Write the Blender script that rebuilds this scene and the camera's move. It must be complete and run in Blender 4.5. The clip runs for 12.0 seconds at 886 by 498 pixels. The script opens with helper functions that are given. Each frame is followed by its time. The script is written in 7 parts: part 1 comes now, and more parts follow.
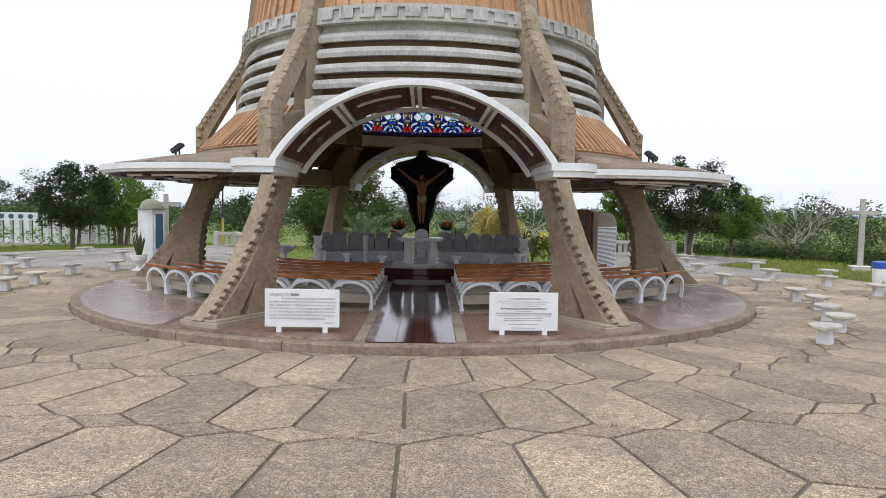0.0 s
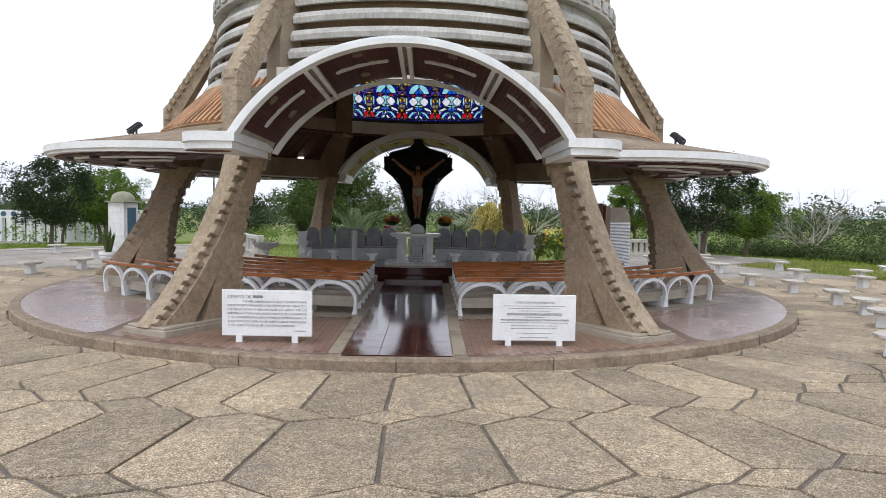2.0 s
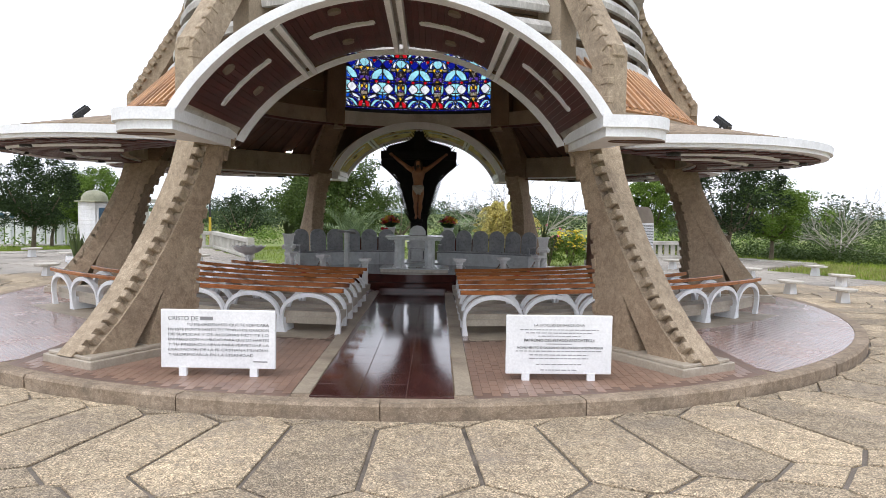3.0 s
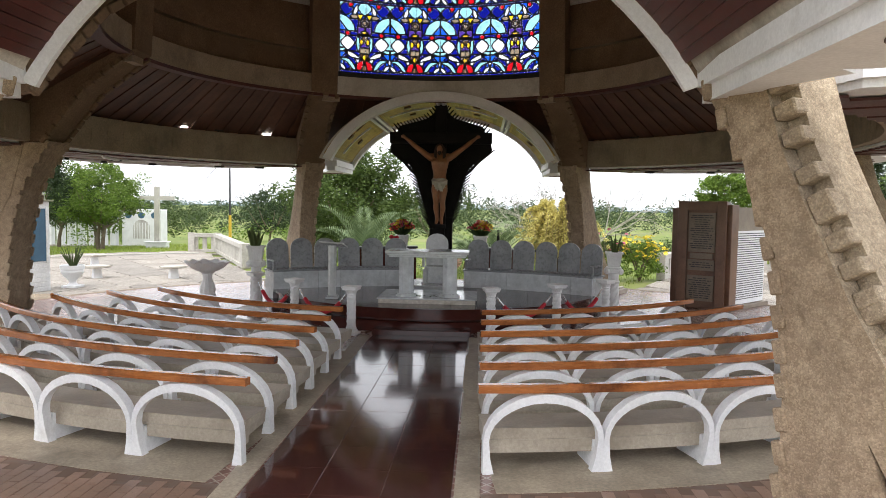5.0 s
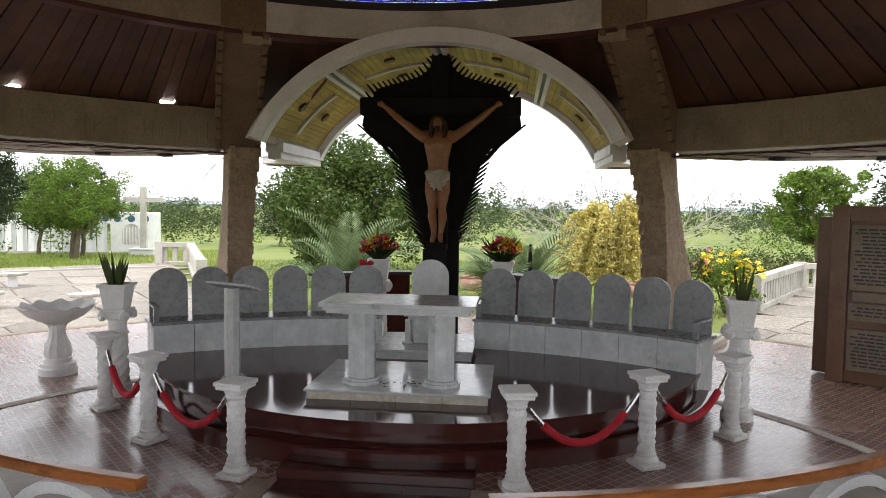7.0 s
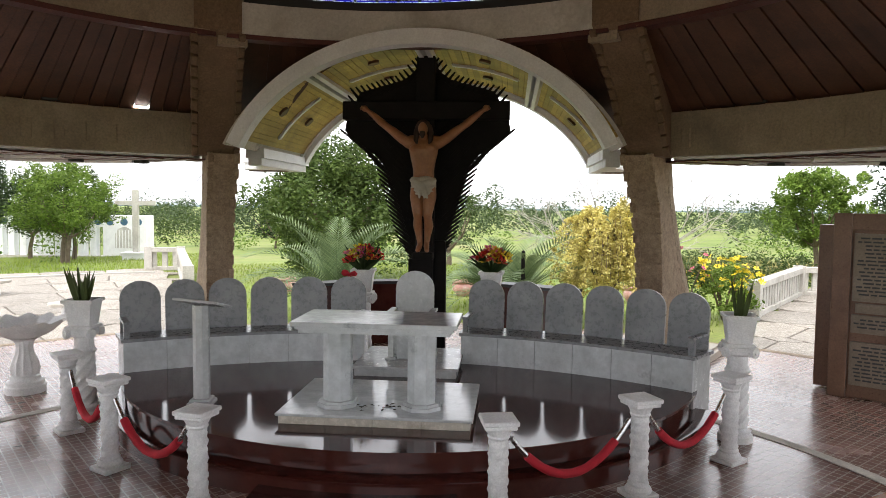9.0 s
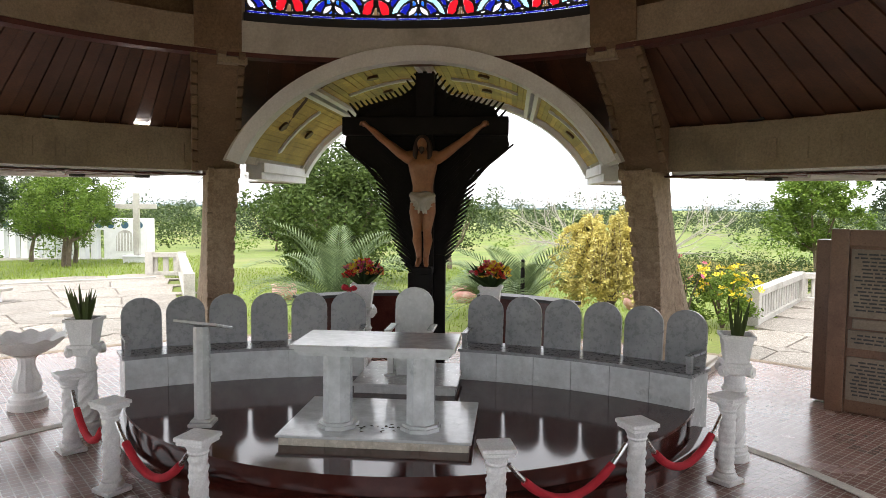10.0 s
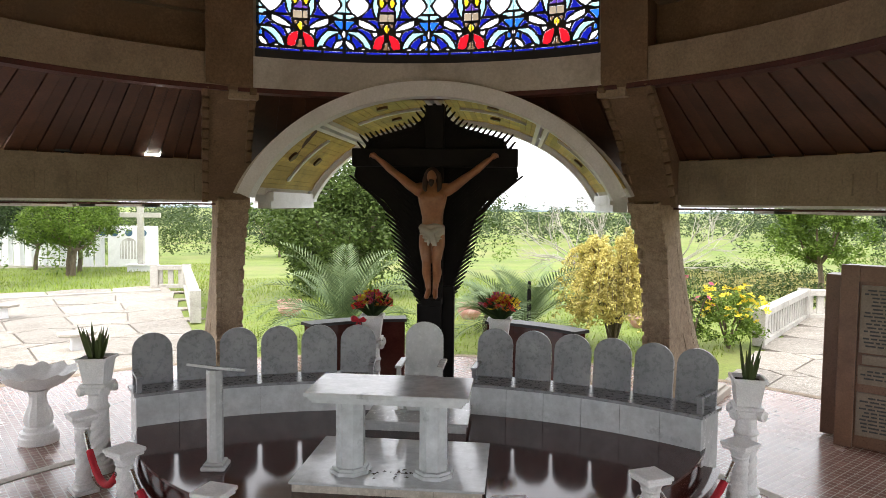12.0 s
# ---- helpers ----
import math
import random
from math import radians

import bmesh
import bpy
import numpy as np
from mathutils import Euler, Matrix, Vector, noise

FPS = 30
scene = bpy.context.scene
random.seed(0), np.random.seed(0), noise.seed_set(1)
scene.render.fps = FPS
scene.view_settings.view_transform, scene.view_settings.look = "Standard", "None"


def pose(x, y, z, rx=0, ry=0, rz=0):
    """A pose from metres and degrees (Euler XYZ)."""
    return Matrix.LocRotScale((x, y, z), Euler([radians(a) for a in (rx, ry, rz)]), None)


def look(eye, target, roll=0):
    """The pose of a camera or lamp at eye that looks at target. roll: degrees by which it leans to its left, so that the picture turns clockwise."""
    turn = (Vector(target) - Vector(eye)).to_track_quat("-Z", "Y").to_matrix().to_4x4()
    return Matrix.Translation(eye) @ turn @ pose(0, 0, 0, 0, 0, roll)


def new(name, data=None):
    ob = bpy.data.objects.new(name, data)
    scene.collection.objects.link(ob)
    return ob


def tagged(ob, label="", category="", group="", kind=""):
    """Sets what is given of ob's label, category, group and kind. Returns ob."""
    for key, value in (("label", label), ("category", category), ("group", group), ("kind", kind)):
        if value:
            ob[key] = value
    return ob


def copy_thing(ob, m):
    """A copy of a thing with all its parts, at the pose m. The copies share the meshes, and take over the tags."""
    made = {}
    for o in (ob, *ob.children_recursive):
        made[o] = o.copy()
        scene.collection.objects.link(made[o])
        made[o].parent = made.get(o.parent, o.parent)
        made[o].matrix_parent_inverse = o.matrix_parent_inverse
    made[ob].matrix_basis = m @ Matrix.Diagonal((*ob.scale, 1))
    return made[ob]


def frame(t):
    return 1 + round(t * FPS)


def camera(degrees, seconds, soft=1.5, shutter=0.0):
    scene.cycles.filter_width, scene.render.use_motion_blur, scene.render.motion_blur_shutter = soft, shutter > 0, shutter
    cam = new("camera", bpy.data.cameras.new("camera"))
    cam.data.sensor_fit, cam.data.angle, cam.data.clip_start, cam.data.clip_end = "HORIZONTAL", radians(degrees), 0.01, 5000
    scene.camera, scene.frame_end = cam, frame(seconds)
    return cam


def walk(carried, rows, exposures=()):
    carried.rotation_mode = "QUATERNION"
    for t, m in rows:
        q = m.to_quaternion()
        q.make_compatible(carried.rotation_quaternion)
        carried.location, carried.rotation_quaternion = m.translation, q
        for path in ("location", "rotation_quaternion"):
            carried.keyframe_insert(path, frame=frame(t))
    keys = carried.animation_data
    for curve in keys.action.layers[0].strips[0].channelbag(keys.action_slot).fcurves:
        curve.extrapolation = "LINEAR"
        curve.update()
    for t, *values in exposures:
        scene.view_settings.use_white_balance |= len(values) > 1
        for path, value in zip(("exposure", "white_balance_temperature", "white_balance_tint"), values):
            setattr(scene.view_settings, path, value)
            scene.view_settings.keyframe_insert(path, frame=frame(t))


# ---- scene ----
cam = camera(65.0, 12.0, soft=0.7)
PATH = [
    (0, (0.341, -24.719, 2.797), (0.382, -22.724, 2.674), 0.9),
    (0.5, (0.357, -24.54, 2.703), (0.397, -22.544, 2.581), 0.9),
    (1, (0.403, -24.038, 2.593), (0.442, -22.042, 2.471), 0.9),
    (1.5, (0.475, -23.221, 2.533), (0.511, -21.225, 2.413), 0.9),
    (2, (0.513, -22.146, 2.495), (0.552, -20.15, 2.375), 1.0),
    (2.5, (0.573, -20.863, 2.456), (0.605, -18.867, 2.337), 1.0),
    (3, (0.658, -19.435, 2.433), (0.68, -17.438, 2.316), 0.9),
    (3.2, (0.695, -18.821, 2.43), (0.709, -16.824, 2.311), 0.8),
    (4.8, (1.133, -13.505, 2.581), (1.034, -11.512, 2.447), 0.7),
    (5, (1.153, -12.812, 2.587), (1.043, -10.819, 2.456), 0.9),
    (5.5, (1.198, -10.919, 2.611), (1.058, -8.928, 2.479), 0.9),
    (6, (1.234, -9.004, 2.616), (1.063, -7.015, 2.486), 1.0),
    (6.5, (1.285, -7.111, 2.678), (1.085, -5.125, 2.544), 0.9),
    (7, (1.287, -5.87, 2.698), (1.088, -3.884, 2.566), 0.8),
    (7.2, (1.284, -5.65, 2.718), (1.09, -3.664, 2.582), 0.8),
    (8.8, (1.428, -5.384, 2.803), (1.236, -3.398, 2.669), 0.5),
    (9, (1.441, -5.383, 2.827), (1.246, -3.397, 2.696), 0.6),
    (9.5, (1.45, -5.395, 2.944), (1.253, -3.409, 2.813), 0.6),
    (10, (1.467, -5.423, 3.089), (1.27, -3.438, 2.955), 0.5),
    (10.5, (1.453, -5.424, 3.235), (1.253, -3.439, 3.103), 0.6),
    (11, (1.38, -5.411, 3.378), (1.183, -3.425, 3.251), 0.6),
    (11.5, (1.336, -5.43, 3.543), (1.137, -3.444, 3.416), 0.7),
    (12, (1.336, -5.426, 3.583), (1.134, -3.44, 3.454), 0.6),
]
walk(cam, [(t, look(eye, target, roll)) for t, eye, target, roll in PATH],
     exposures=((0, -0.34, 6150, 12), (1.5, -0.31, 6150, 12), (2.5, -0.12, 6150, 13), (3.0, 0.06, 6200, 13), (5.0, 0.58, 6500, 12), (6.0, 0.53, 6550, 12), (7.0, 0.68, 6600, 12), (9.0, 0.9, 6600, 12), (12.0, 1.1, 6600, 12)))

# ---- world and sun: bright overcast ----
SUN_EL, SUN_ROT = radians(60), radians(208)
world = bpy.data.worlds.new("overcast")
scene.world = world
world.use_nodes = True
wn = world.node_tree
sky = wn.nodes.new("ShaderNodeTexSky")
sky.sky_type, sky.sun_disc = "NISHITA", False
sky.sun_elevation, sky.sun_rotation = SUN_EL, SUN_ROT
sky.dust_density, sky.air_density = 4.0, 1.0
flat = wn.nodes.new("ShaderNodeHueSaturation")
flat.inputs["Saturation"].default_value = 0.22
veil = wn.nodes.new("ShaderNodeMixRGB")
veil.inputs[0].default_value = 0.72
veil.inputs[2].default_value = (9.6, 9.9, 10.4, 1)
wn.links.new(sky.outputs[0], flat.inputs["Color"])
wn.links.new(flat.outputs[0], veil.inputs[1])
bg = wn.nodes["Background"]
bg.inputs[1].default_value = 0.165
wn.links.new(veil.outputs[0], bg.inputs[0])
sun = new("sun", bpy.data.lights.new("sun", "SUN"))
sun.data.energy, sun.data.angle, sun.data.color = 1.2, radians(24), (1.0, 0.96, 0.9)
sun.matrix_world = look((0, 0, 30), (-math.sin(SUN_ROT) * math.cos(SUN_EL), -math.cos(SUN_ROT) * math.cos(SUN_EL), 30 - math.sin(SUN_EL)))

# ---- materials ----
def nodes(name):
    m = bpy.data.materials.new(name)
    m.use_nodes = True
    return m, m.node_tree.nodes, m.node_tree.links, m.node_tree.nodes["Principled BSDF"]


def noise_tex(n, l, scale, detail=4.0, rough=0.6, stretch=None):
    g = n.new("ShaderNodeNewGeometry")
    t = n.new("ShaderNodeTexNoise")
    t.inputs["Scale"].default_value, t.inputs["Detail"].default_value, t.inputs["Roughness"].default_value = scale, detail, rough
    if stretch:
        mp = n.new("ShaderNodeMapping")
        mp.inputs["Scale"].default_value = stretch
        l.new(g.outputs["Position"], mp.inputs[0])
        l.new(mp.outputs[0], t.inputs["Vector"])
    else:
        l.new(g.outputs["Position"], t.inputs["Vector"])
    return t


def ramp(n, l, src, stops):
    r = n.new("ShaderNodeValToRGB")
    while len(r.color_ramp.elements) < len(stops):
        r.color_ramp.elements.new(0.5)
    for e, (p, c) in zip(r.color_ramp.elements, stops):
        e.position, e.color = p, (*c, 1) if len(c) == 3 else c
    l.new(src, r.inputs[0])
    return r


def mix(n, l, a, b, fac, mode="MIX"):
    m = n.new("ShaderNodeMixRGB")
    m.blend_type = mode
    for k, v in ((0, fac), (1, a), (2, b)):
        if isinstance(v, (int, float)):
            m.inputs[k].default_value = v
        elif isinstance(v, tuple):
            m.inputs[k].default_value = (*v, 1)
        else:
            l.new(v, m.inputs[k])
    return m


def surface(name, c1, c2, scale=3.0, rough=0.7, fine=40.0, fine_amt=0.35, bump=0.3, stain=None, stain_scale=0.8, metallic=0.0,
            stretch=None, island=0.0, spec=0.5, stain_at=(0.52, 0.72), bump_dist=0.01):
    """Two-scale mottled surface: c1 to c2 at the broad scale, fine grain, optional stains and relief."""
    m, n, l, p = nodes(name)
    big = noise_tex(n, l, scale, 5, 0.62, stretch)
    base = ramp(n, l, big.outputs["Fac"], [(0.3, c1), (0.7, c2)])
    fn = noise_tex(n, l, fine, 3, 0.7, stretch)
    grain = ramp(n, l, fn.outputs["Fac"], [(0.3, (1 - fine_amt,) * 3), (0.7, (1 + fine_amt * 0.6,) * 3)])
    col = mix(n, l, base.outputs[0], grain.outputs[0], 1.0, "MULTIPLY")
    if stain:
        st = noise_tex(n, l, stain_scale, 6, 0.68)
        sr = ramp(n, l, st.outputs["Fac"], [(stain_at[0], (0, 0, 0)), (stain_at[1], (1, 1, 1))])
        col = mix(n, l, col.outputs[0], stain, sr.outputs[0])
    if island:
        oi = n.new("ShaderNodeObjectInfo")
        gi = n.new("ShaderNodeNewGeometry")
        add = n.new("ShaderNodeMath")
        add.operation = "ADD"
        l.new(oi.outputs["Random"], add.inputs[0])
        l.new(gi.outputs["Random Per Island"], add.inputs[1])
        fr = n.new("ShaderNodeMath")
        fr.operation = "FRACT"
        l.new(add.outputs[0], fr.inputs[0])
        vr = ramp(n, l, fr.outputs[0], [(0, (1 - island,) * 3), (1, (1 + island,) * 3)])
        col = mix(n, l, col.outputs[0], vr.outputs[0], 1.0, "MULTIPLY")
    l.new(col.outputs[0], p.inputs["Base Color"])
    rr = ramp(n, l, fn.outputs["Fac"], [(0.2, (max(rough - 0.12, 0.02),) * 3), (0.8, (min(rough + 0.12, 1),) * 3)])
    l.new(rr.outputs[0], p.inputs["Roughness"])
    p.inputs["Metallic"].default_value = metallic
    p.inputs["Specular IOR Level"].default_value = spec
    if bump:
        b = n.new("ShaderNodeBump")
        b.inputs["Strength"].default_value, b.inputs["Distance"].default_value = bump, bump_dist
        l.new(fn.outputs["Fac"], b.inputs["Height"])
        l.new(b.outputs[0], p.inputs["Normal"])
    return m


def plain(name, c, rough=0.5, metallic=0.0):
    return surface(name, tuple(v * 0.9 for v in c), tuple(min(v * 1.08, 1) for v in c), 6, rough, 60, 0.12, 0.1, metallic=metallic)




def aggregate(name, c1, c2, cell, stone, stain, island, bump, stain_scale=1.1, broad=0.7):
    """Washed aggregate: pale and dark pebbles in a matrix, with dirt at two scales."""
    m, n, l, p = nodes(name)
    big = noise_tex(n, l, broad, 6, 0.7)
    base = ramp(n, l, big.outputs["Fac"], [(0.28, c1), (0.72, c2)])
    g = n.new("ShaderNodeNewGeometry")
    v = n.new("ShaderNodeTexVoronoi")
    v.inputs["Scale"].default_value = cell
    l.new(g.outputs["Position"], v.inputs["Vector"])
    bw = n.new("ShaderNodeSeparateColor")
    l.new(v.outputs["Color"], bw.inputs[0])
    peb = ramp(n, l, bw.outputs[0], [(0.0, (1 - stone * 0.8,) * 3), (0.5, (1 - stone * 0.25,) * 3), (0.8, (1 + stone * 0.3,) * 3), (1.0, (1 + stone,) * 3)])
    col = mix(n, l, base.outputs[0], peb.outputs[0], 1.0, "MULTIPLY")
    mid = noise_tex(n, l, 9, 5, 0.75)
    dirt = ramp(n, l, mid.outputs["Fac"], [(0.32, (0.66, 0.63, 0.6)), (0.62, (1.08, 1.08, 1.08))])
    col = mix(n, l, col.outputs[0], dirt.outputs[0], 1.0, "MULTIPLY")
    st = noise_tex(n, l, stain_scale, 8, 0.75)
    sr = ramp(n, l, st.outputs["Fac"], [(0.5, (0, 0, 0)), (0.72, (0.75, 0.75, 0.75))])
    col = mix(n, l, col.outputs[0], stain, sr.outputs[0])
    if island:
        oi = n.new("ShaderNodeObjectInfo")
        gi = n.new("ShaderNodeNewGeometry")
        add = n.new("ShaderNodeMath")
        add.operation = "ADD"
        l.new(oi.outputs["Random"], add.inputs[0])
        l.new(gi.outputs["Random Per Island"], add.inputs[1])
        fr = n.new("ShaderNodeMath")
        fr.operation = "FRACT"
        l.new(add.outputs[0], fr.inputs[0])
        vr = ramp(n, l, fr.outputs[0], [(0, (1 - island, 1 - island, 1 - island)), (1, (1 + island, 1 + island * 0.95, 1 + island * 0.85))])
        col = mix(n, l, col.outputs[0], vr.outputs[0], 1.0, "MULTIPLY")
    l.new(col.outputs[0], p.inputs["Base Color"])
    p.inputs["Roughness"].default_value = 0.88
    b = n.new("ShaderNodeBump")
    b.inputs["Strength"].default_value, b.inputs["Distance"].default_value = bump, 0.012
    b.invert = True
    l.new(v.outputs["Distance"], b.inputs["Height"])
    l.new(b.outputs[0], p.inputs["Normal"])
    return m


M_PAVER = aggregate("paving_stone", (0.30, 0.246, 0.175), (0.535, 0.435, 0.298), 78, 0.8, (0.205, 0.175, 0.145), 0.2, 0.6, 1.5)
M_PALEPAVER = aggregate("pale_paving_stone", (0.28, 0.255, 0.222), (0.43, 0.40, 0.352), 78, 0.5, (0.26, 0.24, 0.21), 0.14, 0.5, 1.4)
M_JOINT = surface("joint_mortar", (0.12, 0.10, 0.08), (0.21, 0.18, 0.15), 3, 0.9, 40, 0.4, 0.4, (0.07, 0.06, 0.048), 1.6)
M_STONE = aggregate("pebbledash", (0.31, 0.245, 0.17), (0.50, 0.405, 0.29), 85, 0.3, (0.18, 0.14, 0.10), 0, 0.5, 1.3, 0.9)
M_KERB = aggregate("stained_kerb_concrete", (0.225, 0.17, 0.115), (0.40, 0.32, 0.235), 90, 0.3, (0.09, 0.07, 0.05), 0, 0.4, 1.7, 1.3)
# browner, darker copy of the pebbledash, with side-face shade put into its colour
M_SHADESTONE = aggregate("shaded_brown_pebbledash", (0.30, 0.22, 0.148), (0.43, 0.335, 0.23), 85, 0.25, (0.17, 0.125, 0.085), 0, 0.45, 1.2, 0.9)
M_CONC = surface("raw_concrete", (0.45, 0.42, 0.365), (0.60, 0.56, 0.495), 1.1, 0.85, 25, 0.22, 0.35, (0.2, 0.18, 0.15), 0.9)
M_RINGPAINT = surface("greyed_white_paint", (0.52, 0.50, 0.455), (0.66, 0.635, 0.585), 1.1, 0.8, 25, 0.15, 0.25, (0.36, 0.33, 0.28), 0.9)
M_RIB = surface("brown_rib_concrete", (0.155, 0.10, 0.058), (0.24, 0.16, 0.098), 1.2, 0.88, 30, 0.35, 0.5, (0.16, 0.11, 0.07), 0.9)
M_BEAM = surface("beam_concrete", (0.28, 0.22, 0.155), (0.39, 0.315, 0.225), 1.3, 0.85, 30, 0.25, 0.35, (0.17, 0.14, 0.105), 0.8)
M_LOUVRE = surface("weathered_concrete", (0.43, 0.42, 0.395), (0.60, 0.585, 0.55), 1.0, 0.85, 18, 0.25, 0.35, (0.2, 0.185, 0.165), 1.1, stretch=(1, 1, 0.35), stain_at=(0.5, 0.78))
M_WHITE = surface("white_paint", (0.72, 0.73, 0.74), (0.85, 0.86, 0.87), 2, 0.6, 30, 0.1, 0.15, (0.45, 0.43, 0.4), 1.1, stain_at=(0.6, 0.85))
M_MARBLE = surface("white_marble", (0.45, 0.47, 0.47), (0.62, 0.64, 0.63), 2.5, 0.22, 14, 0.1, 0.05, (0.34, 0.36, 0.37), 3.0, stain_at=(0.55, 0.8))
M_GREYMARBLE = surface("grey_marble", (0.195, 0.205, 0.215), (0.31, 0.32, 0.33), 2.5, 0.3, 14, 0.12, 0.05, (0.33, 0.34, 0.34), 2.6, stain_at=(0.6, 0.8))
M_CARVED = surface("carved_white_stone", (0.72, 0.72, 0.71), (0.86, 0.86, 0.85), 4, 0.55, 50, 0.15, 0.3)
M_GRANITE = surface("red_granite", (0.055, 0.014, 0.011), (0.095, 0.027, 0.021), 4, 0.04, 160, 0.5, 0.005, spec=0.45)
M_AISLE = surface("polished_aisle_tile", (0.05, 0.018, 0.016), (0.078, 0.029, 0.025), 3, 0.045, 140, 0.35, 0.004, island=0.12, spec=0.75)
M_TILE = surface("terracotta_tile", (0.225, 0.14, 0.098), (0.31, 0.20, 0.148), 2.2, 0.35, 60, 0.25, 0.1, (0.18, 0.10, 0.075), 0.8, island=0.12)
M_BORDER = surface("worn_concrete_floor", (0.29, 0.24, 0.18), (0.44, 0.375, 0.285), 1.5, 0.6, 30, 0.3, 0.2, (0.13, 0.105, 0.08), 0.7)
M_SEAT = surface("beige_seat_concrete", (0.33, 0.285, 0.225), (0.47, 0.415, 0.335), 1.4, 0.42, 30, 0.2, 0.2, (0.24, 0.2, 0.15), 0.9)
M_WOOD = surface("varnished_pew_wood", (0.30, 0.095, 0.026), (0.47, 0.175, 0.055), 2.5, 0.2, 14, 0.22, 0.05, (0.11, 0.035, 0.013), 1.6, stretch=(1, 1, 6), island=0.12)
M_DARKWOOD = surface("dark_ceiling_wood", (0.058, 0.026, 0.0145), (0.13, 0.058, 0.032), 2, 0.5, 30, 0.35, 0.2, island=0.25)
M_MAROON = surface("maroon_soffit_wood", (0.06, 0.016, 0.013), (0.105, 0.027, 0.022), 2, 0.5, 30, 0.3, 0.15, island=0.15)
M_YELLOWWOOD = surface("yellowed_soffit_wood", (0.34, 0.21, 0.042), (0.52, 0.36, 0.092), 2, 0.5, 30, 0.35, 0.15, (0.16, 0.085, 0.03), 0.8, island=0.25)
M_ROOFWOOD = surface("copper_brown_roof_slats", (0.46, 0.255, 0.13), (0.60, 0.36, 0.195), 1.5, 0.55, 30, 0.25, 0.2, (0.25, 0.14, 0.08), 0.9, island=0.12)
M_BLACKWOOD = surface("blackened_wood", (0.006, 0.005, 0.005), (0.012, 0.010, 0.010), 4, 0.75, 40, 0.3, 0.2, spec=0.2)
M_BLACK = plain("black_metal", (0.02, 0.02, 0.022), 0.45)
M_RED = surface("red_velvet", (0.42, 0.012, 0.025), (0.56, 0.022, 0.04), 8, 0.9, 120, 0.3, 0.3)
M_STEEL = plain("steel", (0.5, 0.5, 0.5), 0.25, 1.0)
M_BROWNSTONE = surface("brown_marble_cladding", (0.15, 0.078, 0.046), (0.22, 0.12, 0.072), 1.5, 0.35, 40, 0.25, 0.08, (0.11, 0.055, 0.034), 1.2)
M_PLAQUE = surface("grey_stone_plaque", (0.19, 0.15, 0.11), (0.27, 0.22, 0.165), 3, 0.5, 40, 0.2, 0.1)
M_INK = plain("engraved_lettering", (0.05, 0.05, 0.05), 0.6)
M_GRASS = surface("grass", (0.105, 0.165, 0.02), (0.205, 0.265, 0.045), 0.2, 0.95, 14, 0.5, 0.6, (0.215, 0.21, 0.075), 0.09, stain_at=(0.46, 0.68))
M_SKIN = surface("painted_skin", (0.26, 0.108, 0.047), (0.37, 0.168, 0.076), 5, 0.36, 30, 0.15, 0.1)
M_HAIR = plain("painted_dark_hair", (0.035, 0.018, 0.012), 0.7)
M_CLOTH = plain("painted_white_cloth", (0.44, 0.41, 0.345), 0.8)


def tile_grid(name, c1, c2, grout, size, rough, spec=0.5, turn=45):
    """Small square tiles with sunk joints, laid on the diagonal."""
    m, n, l, p = nodes(name)
    g = n.new("ShaderNodeNewGeometry")
    mp = n.new("ShaderNodeMapping")
    mp.inputs["Rotation"].default_value = (0, 0, radians(turn))
    l.new(g.outputs["Position"], mp.inputs[0])
    b = n.new("ShaderNodeTexBrick")
    b.offset = 0.0
    b.inputs["Scale"].default_value = 1.0
    for k, v in (("Brick Width", size), ("Row Height", size), ("Mortar Size", size * 0.075), ("Mortar Smooth", 0.2)):
        b.inputs[k].default_value = v
    b.inputs["Color1"].default_value, b.inputs["Color2"].default_value, b.inputs["Mortar"].default_value = (*c1, 1), (*c2, 1), (*grout, 1)
    l.new(mp.outputs[0], b.inputs["Vector"])
    big = noise_tex(n, l, 0.9, 5, 0.6)
    wear = ramp(n, l, big.outputs["Fac"], [(0.35, (0.8, 0.8, 0.8)), (0.7, (1.15, 1.13, 1.1))])
    col = mix(n, l, b.outputs["Color"], wear.outputs[0], 1.0, "MULTIPLY")
    l.new(col.outputs[0], p.inputs["Base Color"])
    rr = ramp(n, l, big.outputs["Fac"], [(0.3, (rough,) * 3), (0.7, (rough + 0.15,) * 3)])
    l.new(rr.outputs[0], p.inputs["Roughness"])
    p.inputs["Specular IOR Level"].default_value = spec
    bp = n.new("ShaderNodeBump")
    bp.invert = True
    bp.inputs["Strength"].default_value, bp.inputs["Distance"].default_value = 0.6, 0.004
    l.new(b.outputs["Fac"], bp.inputs["Height"])
    l.new(bp.outputs[0], p.inputs["Normal"])
    return m


M_SMALLTILE = tile_grid("small_red_tile", (0.19, 0.10, 0.082), (0.255, 0.14, 0.115), (0.40, 0.33, 0.28), 0.11, 0.16, 1.0)


